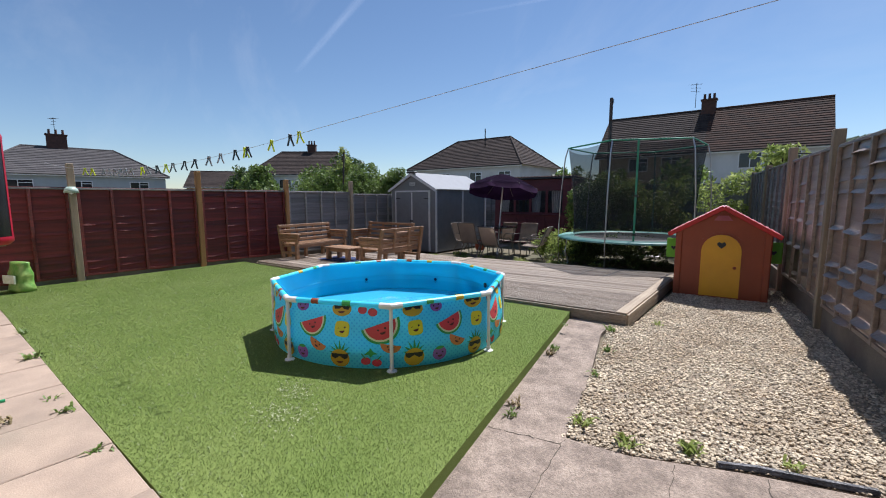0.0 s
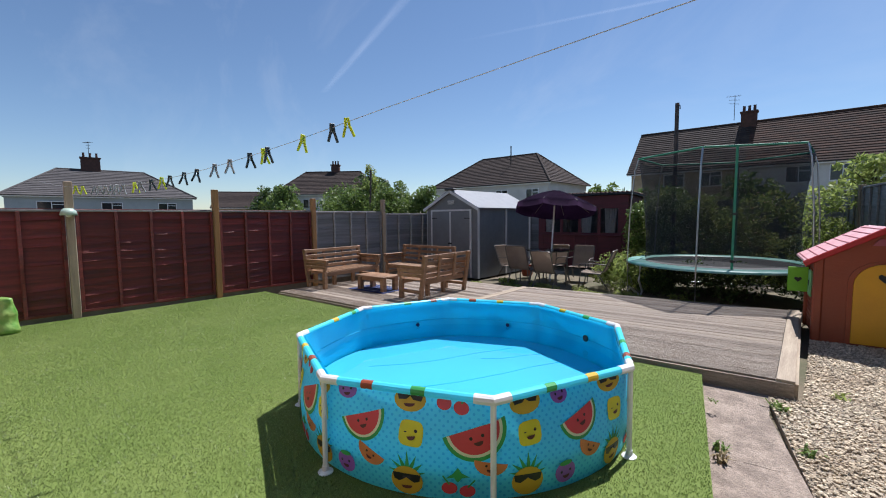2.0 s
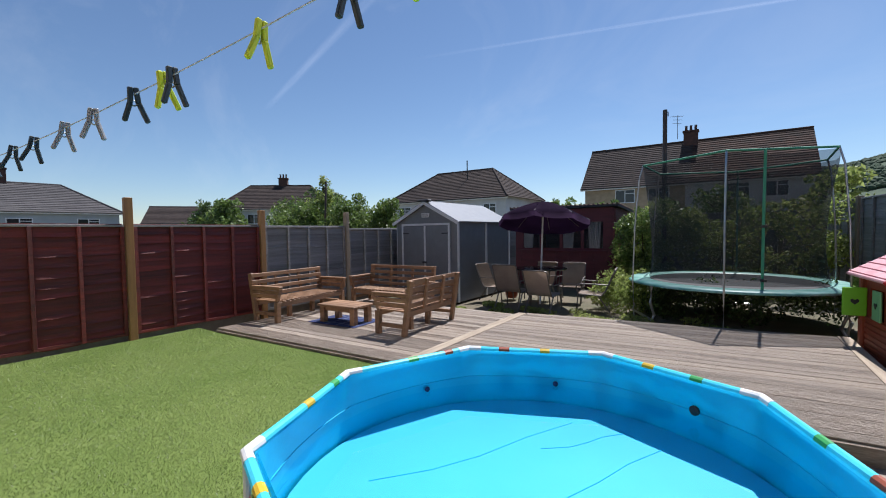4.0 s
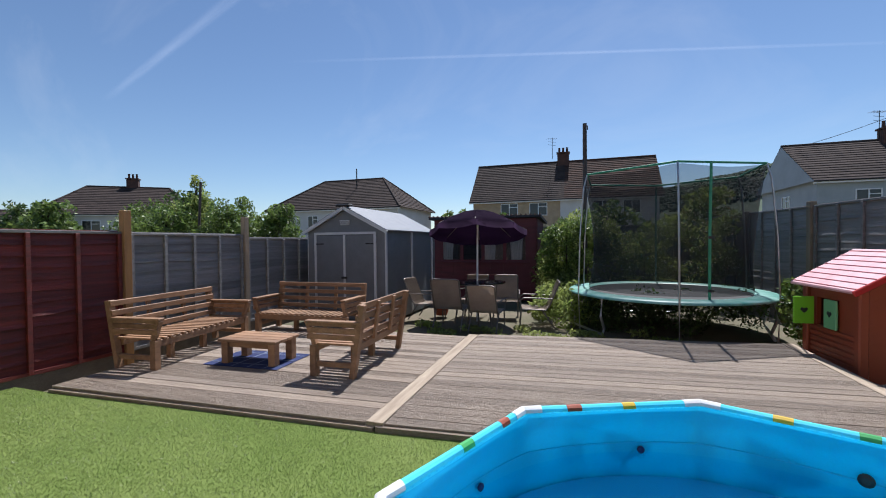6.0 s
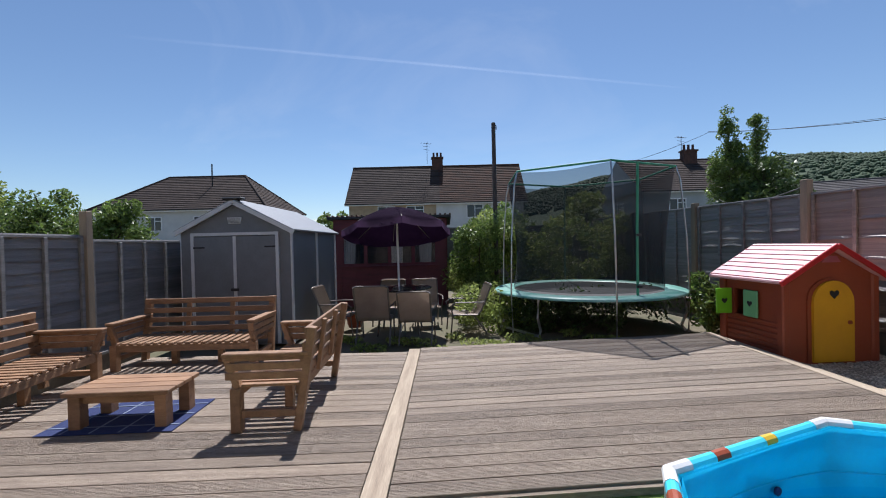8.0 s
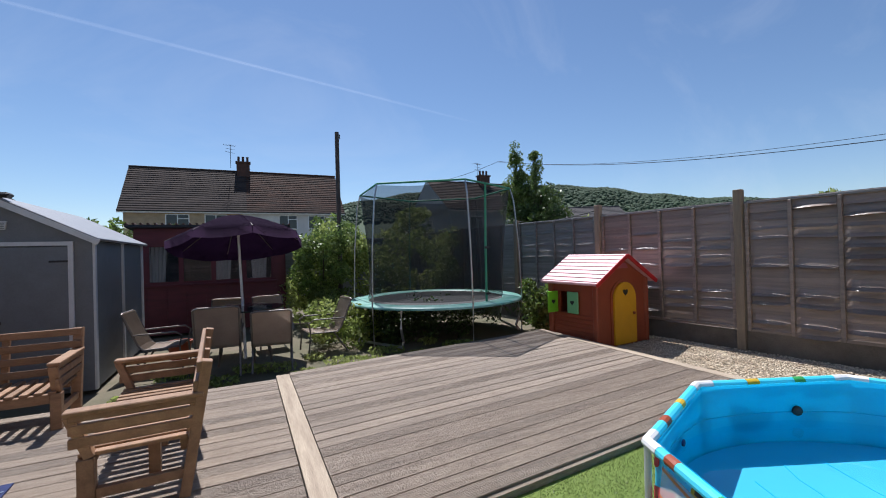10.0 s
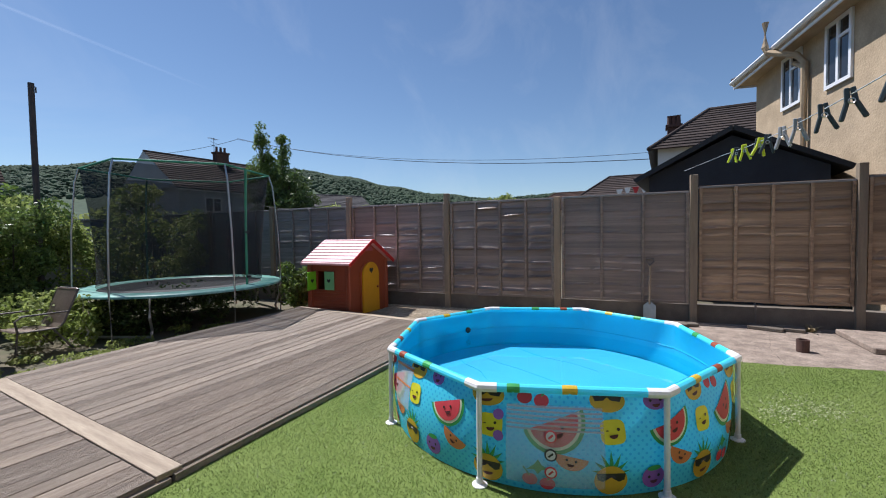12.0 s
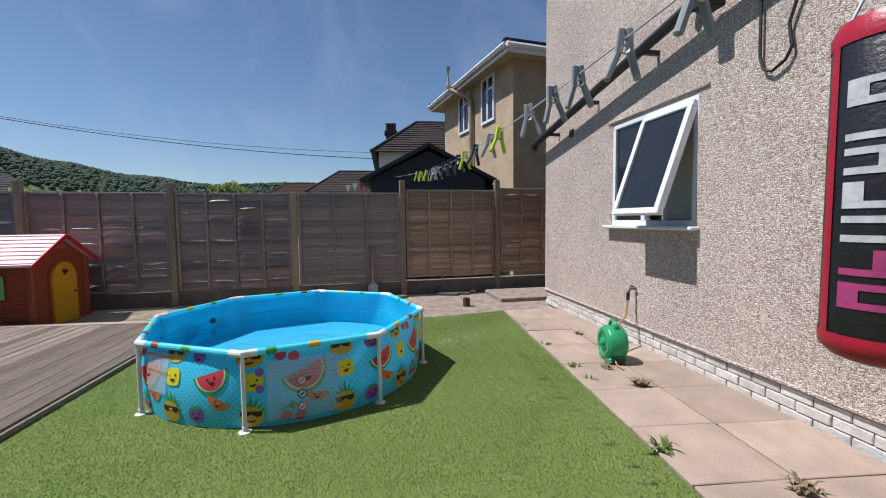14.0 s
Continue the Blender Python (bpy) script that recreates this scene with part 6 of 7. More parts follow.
# ---- hose reel, tap ----
reel = thing("hose_reel", pose(-3.33, 0.83, 0.022, 0, 0, -4) @ Matrix.Scale(0.78, 4), "bright green plastic hose reel standing on the slabs", "hose reel")
drum = lathe([(0.0, -0.12), (0.17, -0.12), (0.195, -0.10), (0.212, -0.02), (0.205, 0.08), (0.185, 0.115), (0.0, 0.115)], 32)
casing = part("casing", drum, M["green"], reel, "rounded green casing", smooth=True)
casing.matrix_local = pose(0, 0, 0.225, -90, 0, 0)
rim = part("side_disc", lathe([(0.0, 0.112), (0.125, 0.112), (0.130, 0.126), (0.165, 0.130), (0.178, 0.118), (0.178, 0.105)], 32), M["green"], reel, "raised round side plate")
rim.matrix_local = pose(0, 0, 0.225, -90, 0, 0)
for k in range(6):
    q = 2 * math.pi * (k + 0.3) / 6
    # black disc on the closed plate paints the dark inside of an opening
    hole = part("side_hole", lathe([(0.0, 0.0), (0.020, 0.0), (0.020, 0.004), (0.0, 0.004)], 12), M["black"], rim, "black disc for the shade in a round opening")
    hole.location = (0.095 * math.cos(q), 0.095 * math.sin(q), 0.111)
part("hub", lathe([(0.0, 0.112), (0.05, 0.112), (0.045, 0.145), (0.0, 0.148)], 18), M["green"], reel).matrix_local = pose(0, 0, 0.225, -90, 0, 0)
part("crank", bar([(0.0, 0.14, 0.225), (0.0, 0.155, 0.225), (-0.09, 0.16, 0.235), (-0.09, 0.215, 0.235)], 0.013, 8), M["green"], reel)
part("handle", bar([(-0.09, 0.0, 0.40), (-0.085, 0.0, 0.455), (-0.04, 0.0, 0.485), (0.04, 0.0, 0.485), (0.085, 0.0, 0.455), (0.09, 0.0, 0.40)], 0.022, 10), M["green"], reel, "arched carrying handle", smooth=True)
part("base", nbox(-0.17, 0.17, -0.11, 0.11, 0.0, 0.075, bevel=0.02), M["green"], reel)
# solid black strip painting the shade of the slot, with no recess behind
part("hose_slot", nbox(-0.186, -0.165, -0.075, 0.075, 0.028, 0.062), M["black"], reel, "black strip for the shade in the hose slot")
part("hose_end", bar([(-0.17, 0.04, 0.05), (-0.24, 0.05, 0.02), (-0.33, 0.03, 0.012), (-0.36, 0.02, 0.012)], 0.010, 8), mat("tan_hose_end", (0.42, 0.26, 0.10), None, 6, 0.5), reel, "loose tan hose end")
tap = thing("garden_tap", HM, "brass garden tap on the wall with a black hose connector", "tap")
part("body", bar([(-2.42, 0.0, 0.62), (-2.42, 0.07, 0.62), (-2.42, 0.09, 0.58)], 0.013, 8), M["frame"], tap)
part("connector", bar([(-2.42, 0.09, 0.58), (-2.42, 0.095, 0.50)], 0.018, 8), M["black"], tap)
part("lever", nbox(-2.45, -2.39, 0.04, 0.055, 0.64, 0.655), M["black"], tap)
hose = thing("hose", pose(0, 0, 0), "tan garden hose from the tap to the reel", "hose")
h0, h1 = HM @ Vector((-2.42, 0.095, 0.50)), Vector((-3.20, 0.82, 0.14))
part("hose_run", bar([h0, h0 + Vector((-0.06, 0.05, -0.16)), h0.lerp(h1, 0.6) + Vector((0, 0, -0.02)), h1], 0.011, 8), mat("tan_hose", (0.42, 0.26, 0.10), None, 6, 0.5), hose)

# ---- spade, stump, rubble by the fence ----
spade = thing("spade", pose(right_x(3.45) - 0.16, 3.45, ZG, 0, 6, 0), "old garden spade leaning against the fence", "spade")
part("blade", plate([(-0.085, 0.0), (0.085, 0.0), (0.09, 0.24), (0.03, 0.29), (-0.03, 0.29), (-0.09, 0.24)], 0.008, pose(0, 0, 0, 0, 0, 90)), M["steel"], spade, "grey steel blade")
part("shaft", bar([(0, 0, 0.26), (0, 0, 0.86)], 0.017, 8), M["palewood"], spade, "pale worn shaft")
part("grip", bar([(0, 0, 0.86), (0, -0.055, 0.93), (0, -0.055, 0.97), (0, 0.055, 0.97), (0, 0.055, 0.93), (0, 0, 0.86)], 0.012, 8), M["frame"], spade)
st = thing("clay_pot", pose(-0.16, 1.80, ZG), "small dark clay pipe end standing on the path", "pot")
part("pot", lathe([(0.0, 0.0), (0.06, 0.0), (0.062, 0.14), (0.05, 0.14), (0.048, 0.02), (0.0, 0.02)], 18), M["chimney"], st)
for i, (x, y, a, w) in enumerate(((0.70, 3.05, 10, 0.22), (0.78, 2.9, 30, 0.16), (0.95, 2.0, -5, 0.40), (1.0, 1.72, 4, 0.30))):
    ob = put("paving_stone", nbox(-w / 2, w / 2, -0.10, 0.10, 0.0, 0.05, bevel=0.008), M["wall_low"])
    ob.matrix_world = pose(x, y, ZG, 0, 0, a + 80)
    tagged(ob, "loose broken paving stone by the low wall", "stone", "loose stones")
tagged(put("standpipe", bar([(right_x(2.1) - 0.12, 2.1, ZG), (right_x(2.1) - 0.12, 2.1, 0.22), (right_x(2.1) - 0.03, 2.1, 0.24)], 0.014, 8), M["frame"]), "short grey pipe by the low wall", "pipe")

# ---- things by the left fence ----
lamp = thing("fence_lamp", pose(LX + 0.10, 2.42, 1.46), "pale green dome lamp fixed to a fence post", "lamp")
part("shade", lathe([(0.0, 0.10), (0.05, 0.095), (0.085, 0.06), (0.10, 0.0), (0.095, 0.0), (0.075, 0.05), (0.0, 0.08)], 20), mat("pale_green_enamel", (0.42, 0.55, 0.47), None, 4, 0.4), lamp, smooth=True)
part("bulb", lathe([(0.0, -0.03), (0.03, -0.015), (0.03, 0.02), (0.0, 0.05)], 12), M["white"], lamp)
part("arm", nbox(-0.08, 0.0, -0.012, 0.012, 0.06, 0.085), M["frame"], lamp)
sack = thing("sack", pose(-8.66, 1.70, 0.0, 0, 0, 20), "green and white plastic compost sack by the fence", "sack")
sb = bmesh.new()
bmesh.ops.create_grid(sb, x_segments=1, y_segments=1, size=0.01)
sb.clear()
lev = []
for j in range(9):
    z = 0.44 * j / 8
    rx, ry = 0.17 + 0.02 * math.sin(j * 1.7), 0.12 * (1 - 0.55 * (j / 8) ** 2)
    lev.append([sb.verts.new((rx * math.copysign(abs(math.cos(a)) ** 0.6, math.cos(a)) + 0.01 * math.sin(3 * a + j), ry * math.copysign(abs(math.sin(a)) ** 0.7, math.sin(a)), z)) for a in [2 * math.pi * k / 16 for k in range(16)]])
for a, b in zip(lev, lev[1:]):
    for k in range(16):
        sb.faces.new((a[k], a[(k + 1) % 16], b[(k + 1) % 16], b[k]))
sb.faces.new(lev[-1])
sb.faces.new(lev[0][::-1])
part("sack_body", sb, mat("green_sack_film", (0.10, 0.30, 0.05), (0.30, 0.42, 0.12), 7, 0.35, 0.8, 25), sack, smooth=True)
part("label_band", nbox(-0.13, 0.13, -0.150, -0.128, 0.14, 0.26), mat("white_sack_print", (0.65, 0.68, 0.62), (0.5, 0.58, 0.4), 20, 0.4), sack, "pale printed band")


# ---- neighbouring houses ----
def slope(th, key, e0, e1, r0, r1, n):
    """A tiled roof slope of n courses between an eave and a ridge."""
    e0, e1, r0, r1 = map(Vector, (e0, e1, r0, r1))
    nrm = (e1 - e0).cross(r0 - e0)
    if nrm.length < 1e-6:
        nrm = (e1 - e0).cross(r1 - e0)
    nrm.normalize()
    if nrm.z < 0:
        nrm = -nrm
    for i in range(n):
        a, b = i / n, (i + 1) / n
        p = [e0.lerp(r0, a) + nrm * 0.055, e1.lerp(r1, a) + nrm * 0.055, e1.lerp(r1, b) + nrm * 0.012, e0.lerp(r0, b) + nrm * 0.012]
        q = [e0.lerp(r0, a), e1.lerp(r1, a)]
        pydata("tile_course", [v[:] for v in p + q], [(0, 1, 2, 3), (4, 5, 1, 0)] if (p[2] - p[3]).length > 1e-4 else [(0, 1, 2), (4, 5, 1, 0)], M[key], th)


def dwelling(name, m, w, d, eave, ridge, hip, wall, roof, label, windows=(), chimneys=(), courses=18, over=0.35):
    """A house w wide (x) and d deep (y), front at y = -d/2; hip: how far the ridge ends lie in from the gables."""
    th = thing(name, m, label, "house", "neighbouring houses")
    b = bmesh.new()
    box(b, -w / 2, w / 2, -d / 2, d / 2, -0.2, eave)
    if hip < 0.5:
        for s in (-1, 1):
            v = [b.verts.new(p) for p in ((s * w / 2, -d / 2, eave), (s * w / 2, d / 2, eave), (s * w / 2, 0, ridge - 0.15))]
            b.faces.new(v)
    put("wall", b, M[wall], th)
    X, Y = w / 2 + over, d / 2 + over
    rx = X - hip
    z0 = eave - 0.1
    rb = bmesh.new()
    c4 = [rb.verts.new(v) for v in ((-X, -Y, z0), (X, -Y, z0), (X, Y, z0), (-X, Y, z0))]
    r2 = [rb.verts.new(v) for v in ((-rx, 0, ridge - 0.01), (rx, 0, ridge - 0.01))]
    for f in ((c4[0], c4[1], r2[1], r2[0]), (c4[2], c4[3], r2[0], r2[1]), (c4[1], c4[2], r2[1]), (c4[3], c4[0], r2[0])):
        rb.faces.new(f)
    rf = put("roof", rb, M["cable" if hip > 0.5 else wall], th)
    for s in (-1, 1):
        slope(rf, roof, (-X, s * Y, z0), (X, s * Y, z0), (-rx, 0, ridge), (rx, 0, ridge), courses)
        if hip > 0.5:
            slope(rf, roof, (s * X, -Y, z0), (s * X, Y, z0), (s * rx, 0, ridge), (s * rx, 0, ridge), courses)
    part("ridge_tiles", bar([(-rx, 0, ridge + 0.02), (rx, 0, ridge + 0.02)], 0.11, 8), M[roof], rf)
    if hip > 0.5:
        for sx in (-1, 1):
            for sy in (-1, 1):
                part("hip_tiles", bar([(sx * X, sy * Y, z0 + 0.05), (sx * rx, 0, ridge + 0.03)], 0.10, 8), M[roof], rf)
    part("gutter", bar([(-X, -Y - 0.03, z0), (X, -Y - 0.03, z0)], 0.06, 6), M["upvc" if wall == "render_beige" and hip > 3 else "cable"], th)
    part("fascia", nbox(-X, X, -Y + 0.02, -Y + 0.05, z0 - 0.16, z0 - 0.005), M["upvc"], th)
    for side, x, z, ww, wh in windows:
        wm2 = {"s": pose(x, -d / 2, z), "w": pose(-w / 2, x, z, 0, 0, -90), "e": pose(w / 2, x, z, 0, 0, 90)}[side]
        fr = bmesh.new()
        t = 0.07
        box(fr, -ww / 2, ww / 2, -0.05, -0.004, wh / 2 - t, wh / 2)
        box(fr, -ww / 2, ww / 2, -0.05, -0.004, -wh / 2, -wh / 2 + t)
        box(fr, -ww / 2, -ww / 2 + t, -0.05, -0.004, -wh / 2 + t, wh / 2 - t)
        box(fr, ww / 2 - t, ww / 2, -0.05, -0.004, -wh / 2 + t, wh / 2 - t)
        box(fr, -t / 2, t / 2, -0.05, -0.004, -wh / 2 + t, wh / 2 - t)
        box(fr, t / 2, ww / 2 - t, -0.05, -0.004, wh * 0.18, wh * 0.18 + t * 0.8)
        wo = part("window", fr, M["upvc"], th, "white framed window")
        wo.matrix_local = wm2
        for s in (-1, 1):
            pb = nbox(min(s * t / 2, s * (ww / 2 - t)), max(s * t / 2, s * (ww / 2 - t)), -0.02, -0.01, -wh / 2 + t, wh / 2 - t)
            part("pane", pb, M["glass"], wo)
    for x, y, top, cw in chimneys:
        c = part("chimney", nbox(x - cw / 2, x + cw / 2, y - 0.35, y + 0.35, eave - 0.2, top, bevel=0.02), M["chimney"], th, "brick chimney stack")
        part("crown", nbox(x - cw / 2 - 0.08, x + cw / 2 + 0.08, y - 0.43, y + 0.43, top, top + 0.14), M["chimney"], c)
        for k in range(3):
            px = x - cw / 2 + cw * (k + 0.5) / 3
            part("chimney_pot", lathe([(0.0, 0.0), (0.12, 0.0), (0.10, 0.45), (0.13, 0.5), (0.08, 0.5), (0.0, 0.4)], 10), M["chimney"], c).location = (px, y, top + 0.14)
    return th


def aerial(x, y, z, h, yaw=20.0):
    th = thing("tv_aerial", pose(x, y, z, 0, 0, yaw), "thin metal television aerial on a chimney", "aerial", "television aerials")
    part("mast", bar([(0, 0, -0.8), (0, 0, h)], 0.025, 6), M["cable"], th)
    for j in range(3):
        part("boom", bar([(-0.45, 0, h - 0.1 - 0.30 * j), (0.35, 0, h - 0.1 - 0.35 * j)], 0.016, 5), M["cable"], th)
    for k in range(6):
        part("element", bar([(-0.6 + 0.2 * k, -0.25, h - 0.1), (-0.6 + 0.2 * k, 0.25, h - 0.1)], 0.012, 5), M["cable"], th)


dwelling("terraced_house", pose(-9.75, 48.0, 0), 8.5, 8.0, 5.4, 9.55, 0, "render_beige", "rooftile", "beige half of a semi-detached house with a brown tiled roof",
         [("s", -0.6, 4.45, 1.7, 1.25), ("s", 2.2, 4.45, 1.7, 1.25), ("s", -1.0, 1.6, 1.8, 1.3)], (), 20)
dwelling("terraced_house", pose(-1.25, 48.02, 0), 8.5, 8.0, 5.4, 9.55, 0, "render_white", "rooftile_red", "white half of a semi-detached house with a mossy red-brown roof",
         [("s", -0.5, 4.45, 1.6, 1.3), ("s", 2.0, 4.45, 1.5, 1.25), ("s", -1.0, 1.6, 1.8, 1.3)], [(-4.1, -0.15, 10.35, 1.15)], 20)
aerial(-6.4, 47.4, 10.6, 1.4)
dwelling("detached_house", pose(-26.9, 42.6, 0), 14.4, 9.0, 4.75, 8.1, 4.0, "render_white", "rooftile", "white house with a brown hipped tile roof",
         [("s", -5.0, 3.5, 1.7, 1.3), ("s", -2.0, 3.5, 1.2, 1.2), ("s", 2.0, 3.5, 1.5, 1.2), ("s", 5.5, 3.5, 1.4, 1.2)], (), 18)
vp = thing("vent_pipe", pose(-25.6, 41.0, 6.6), "dark soil vent pipe on a tiled roof", "vent pipe")
part("pipe", bar([(0, 0, 0), (0, 0, 2.4)], 0.06, 8), M["cable"], vp)
dwelling("bungalow", pose(-51.5, 36.2, 0, 0, 0, 38), 13.0, 8.5, 4.6, 7.8, 3.0, "render_white", "rooftile", "white house with a brown hipped roof and chimney", [("s", -2.0, 3.3, 1.6, 1.2), ("s", 3.0, 3.3, 1.6, 1.2)], [(0.3, 0.2, 8.7, 1.1)], 16)
dwelling("bungalow", pose(-62.5, 12.6, 0, 0, 0, 84), 15.5, 11.0, 3.95, 7.0, 4.2, "render_blue", "slate", "pale bungalow with a grey slate hipped roof", [("s", -4.5, 2.75, 2.2, 1.1), ("s", 0.2, 2.75, 1.8, 1.0), ("s", 5.2, 2.75, 1.8, 1.0)], [(-1.0, 0.0, 8.3, 1.7)], 16)
aerial(-62.5, 11.5, 8.4, 1.8)
dwelling("bungalow", pose(-66.0, 36.0, 0, 0, 0, 55), 18.0, 8.0, 3.2, 5.6, 0, "render_beige", "rooftile", "low house with a brown tiled roof beyond the fence", (), (), 14)
dwelling("detached_house", pose(17.3, 42.0, 0, 0, 0, 0), 11.5, 9.0, 5.3, 8.5, 0, "render_blue", "rooftile", "grey rendered house with a dark tiled roof", [("w", 0.0, 4.0, 1.3, 1.2), ("s", -3.0, 4.0, 1.4, 1.2)], [(0.4, -0.3, 9.2, 1.2)], 16)
aerial(17.0, 41.6, 9.4, 1.2)
dwelling("bungalow", pose(31.0, 43.0, 0, 0, 0, -25), 11.0, 8.0, 4.2, 6.3, 0, "render_white", "slate", "low white house with a pale grey roof behind the tree", (), (), 12)
NBR = dwelling("detached_house", pose(6.34, -2.37, 0, 0, 0, 194.8), 4.9, 6.5, 5.5, 6.9, 3.1, "render_beige", "rooftile", "beige pebbledashed neighbour house with white windows",
               [("s", 1.08, 4.66, 0.80, 1.25), ("s", -0.61, 4.68, 0.84, 1.2)], (), 16, 0.42)
part("soffit", nbox(-2.86, 2.86, -3.66, 3.66, 5.30, 5.335), M["render_beige"], NBR, "cream boarded soffit")
for sx in (-1, 1):
    part("fascia", nbox(sx * 2.85 - 0.015, sx * 2.85 + 0.015, -3.62, 3.62, 5.25, 5.395), M["upvc"], NBR)
    part("gutter", bar([(sx * 2.91, -3.67, 5.40), (sx * 2.91, 3.67, 5.40)], 0.06, 6), M["upvc"], NBR)
npipe = thing("soil_pipe", pose(6.34, -2.37, 0, 0, 0, 194.8), "cream soil pipe on the neighbour's wall", "soil pipe")
part("upright_pipe", bar([(0.06, -3.34, 0.0), (0.06, -3.34, 4.85), (-0.05, -3.42, 5.05), (-0.48, -3.80, 5.32), (-0.50, -3.84, 5.45), (-0.50, -3.84, 6.0)], 0.07, 8), M["render_beige"], npipe)
part("branch_pipe", bar([(0.06, -3.34, 4.75), (-0.40, -3.32, 5.0)], 0.05, 8), M["render_beige"], npipe)
gar = thing("outbuilding", pose(5.1, 2.22, 0), "dark outbuilding with a black gabled roof", "outbuilding")
part("gable_wall", plate([(-1.45, -0.2), (1.45, -0.2), (1.45, 2.45), (0, 3.15), (-1.45, 2.45)], 2.9, pose(0, 0, 0, 0, 0, -90)), M["darkroof"], gar, "dark blue-grey wall")
for s in (-1, 1):
    part("roof_side", nbeam((0, s * 1.72, 2.37), (0, 0, 3.27), 3.3, 0.09, up=(0, 0, 1)), M["black"], gar, "black felt roof slope")
dwelling("terraced_house", pose(19.0, 0.4, 0, 0, 0, 93), 8.0, 8.5, 4.9, 7.3, 2.6, "render_white", "rooftile", "white house with a dark hipped roof beyond the fence", [("w", -1.5, 4.0, 1.2, 1.1), ("s", 1.0, 4.0, 1.2, 1.1), ("s", -2.0, 4.0, 1.2, 1.1)], [(3.3, 0.4, 6.5, 0.6)], 14)
dwelling("bungalow", pose(35.0, 7.0, 0, 0, 0, 95), 9.0, 9.0, 4.0, 6.2, 2.5, "render_white", "rooftile", "far white house with a brown roof", [("s", 0.0, 3.0, 1.6, 1.0)], (), 12)
dwelling("bungalow", pose(46.0, 15.0, 0, 0, 0, 95), 9.0, 9.0, 3.8, 6.0, 2.5, "render_beige", "rooftile_red", "far beige house with a brown roof", (), (), 12)


# ---- trees and bushes beyond the fences ----
def tree(x, y, h, r, blobs, count, size, key, label, seed, puff=(0.10, 0.30)):
    q = random.Random(seed)
    th = thing("tree", pose(x, y, ZG - 0.05), label, "tree", "trees beyond the fences")
    tb = bmesh.new()
    tube(tb, [(0, 0, 0), (0.05, 0.02, h * 0.3), (0, 0.05, h * 0.6), (0.05, 0, h * 0.9)], max(0.08, h * 0.022), 8, r1=0.02)
    cs, rs = [], []
    for i in range(blobs * 3):
        t = q.uniform(0.16, 1.0)
        rr = r * max(0.08, (1 - t) ** 0.55 if h > 2.6 * r else (1 - abs(t - 0.5) * 1.2)) * q.uniform(0.15, 1.0)
        a = q.uniform(0, 6.283)
        c = (rr * math.cos(a), rr * math.sin(a), h * t)
        cs.append(c)
        rs.append(r * q.uniform(*puff) * (1.0 if t < 0.75 else 0.65))
        if i % 4 == 0:
            tube(tb, [(0, 0, h * max(0.12, t - 0.2)), (c[0] * 0.5, c[1] * 0.5, h * (t - 0.07)), c], 0.03, 5, r1=0.008)
    put("trunk", tb, M["bark"], th)
    leaves("crown", cs, rs, count, size, M[key], th, seed)
    return th


tree(10.6, 25.9, 8.3, 1.35, 34, 15000, 0.075, "leaf", "tall leafy tree with two pointed tops", 31, (0.16, 0.42))
tree(12.4, 26.2, 8.0, 1.35, 34, 15000, 0.075, "leaf", "tall leafy tree with a pointed top", 32, (0.16, 0.42))
tree(11.6, 24.8, 5.4, 2.3, 34, 12000, 0.11, "leafdark", "dense dark green tree below taller ones", 33)
tree(-24.0, 18.0, 3.4, 2.2, 30, 6000, 0.10, "leaf", "rounded leafy bush beyond the fence", 34)
tree(-17.5, 13.6, 2.8, 1.7, 34, 11000, 0.06, "leaf", "leafy green bush beyond the fence", 35)
tree(-17.3, 14.6, 4.0, 1.2, 26, 6000, 0.06, "leafpale", "pale yellow-green young tree", 36)
tree(-14.9, 13.8, 3.0, 1.5, 36, 12000, 0.06, "leaf", "dense green bush beyond the fence", 37)
tree(-13.4, 14.2, 2.7, 1.2, 32, 9000, 0.06, "leaf", "dense green bush beside the shed", 38)
tree(-31.0, 26.0, 5.0, 3.4, 26, 3500, 0.22, "leafdark", "far dark tree between the houses", 39)
tree(-44.0, 24.5, 4.9, 3.0, 26, 3500, 0.22, "leaf", "far green tree between the houses", 40)
tree(-52.0, 27.5, 5.2, 3.4, 26, 3500, 0.22, "leafdark", "far dark tree between the houses", 41)
tree(-12.5, 33.0, 3.5, 2.4, 24, 3500, 0.18, "leaf", "green tree between two houses", 42)
tree(-10.0, 34.5, 3.4, 2.0, 24, 3000, 0.18, "leaf", "green tree between two houses", 46)
tree(-2.6, 18.5, 2.7, 1.6, 26, 4500, 0.10, "leaf", "leafy bush behind the hedge", 43)
tree(0.1, 17.5, 3.0, 1.5, 24, 4000, 0.10, "leafpale", "leafy bush beyond the fence corner", 44)
tree(40.0, 22.0, 5.6, 3.0, 26, 3500, 0.25, "leafpale", "yellow-green far tree beyond the fence", 45)
bush("far_hedge", [(14 + 0.9 * i, 24.5 - 0.25 * i, 2.4 + 0.25 * math.sin(i * 1.9), 0.85) for i in range(16)], 6500, 0.14, "leafpale", "clipped yellow-green hedge beyond the fence", "hedge", 51)
lp = thing("washing_pole", pose(-16.2, 13.6, 0), "dark leaning pole among the bushes", "pole")
part("pole", bar([(0, 0, -0.1), (0.25, 0, 3.5)], 0.04, 8), M["darkpole"], lp)


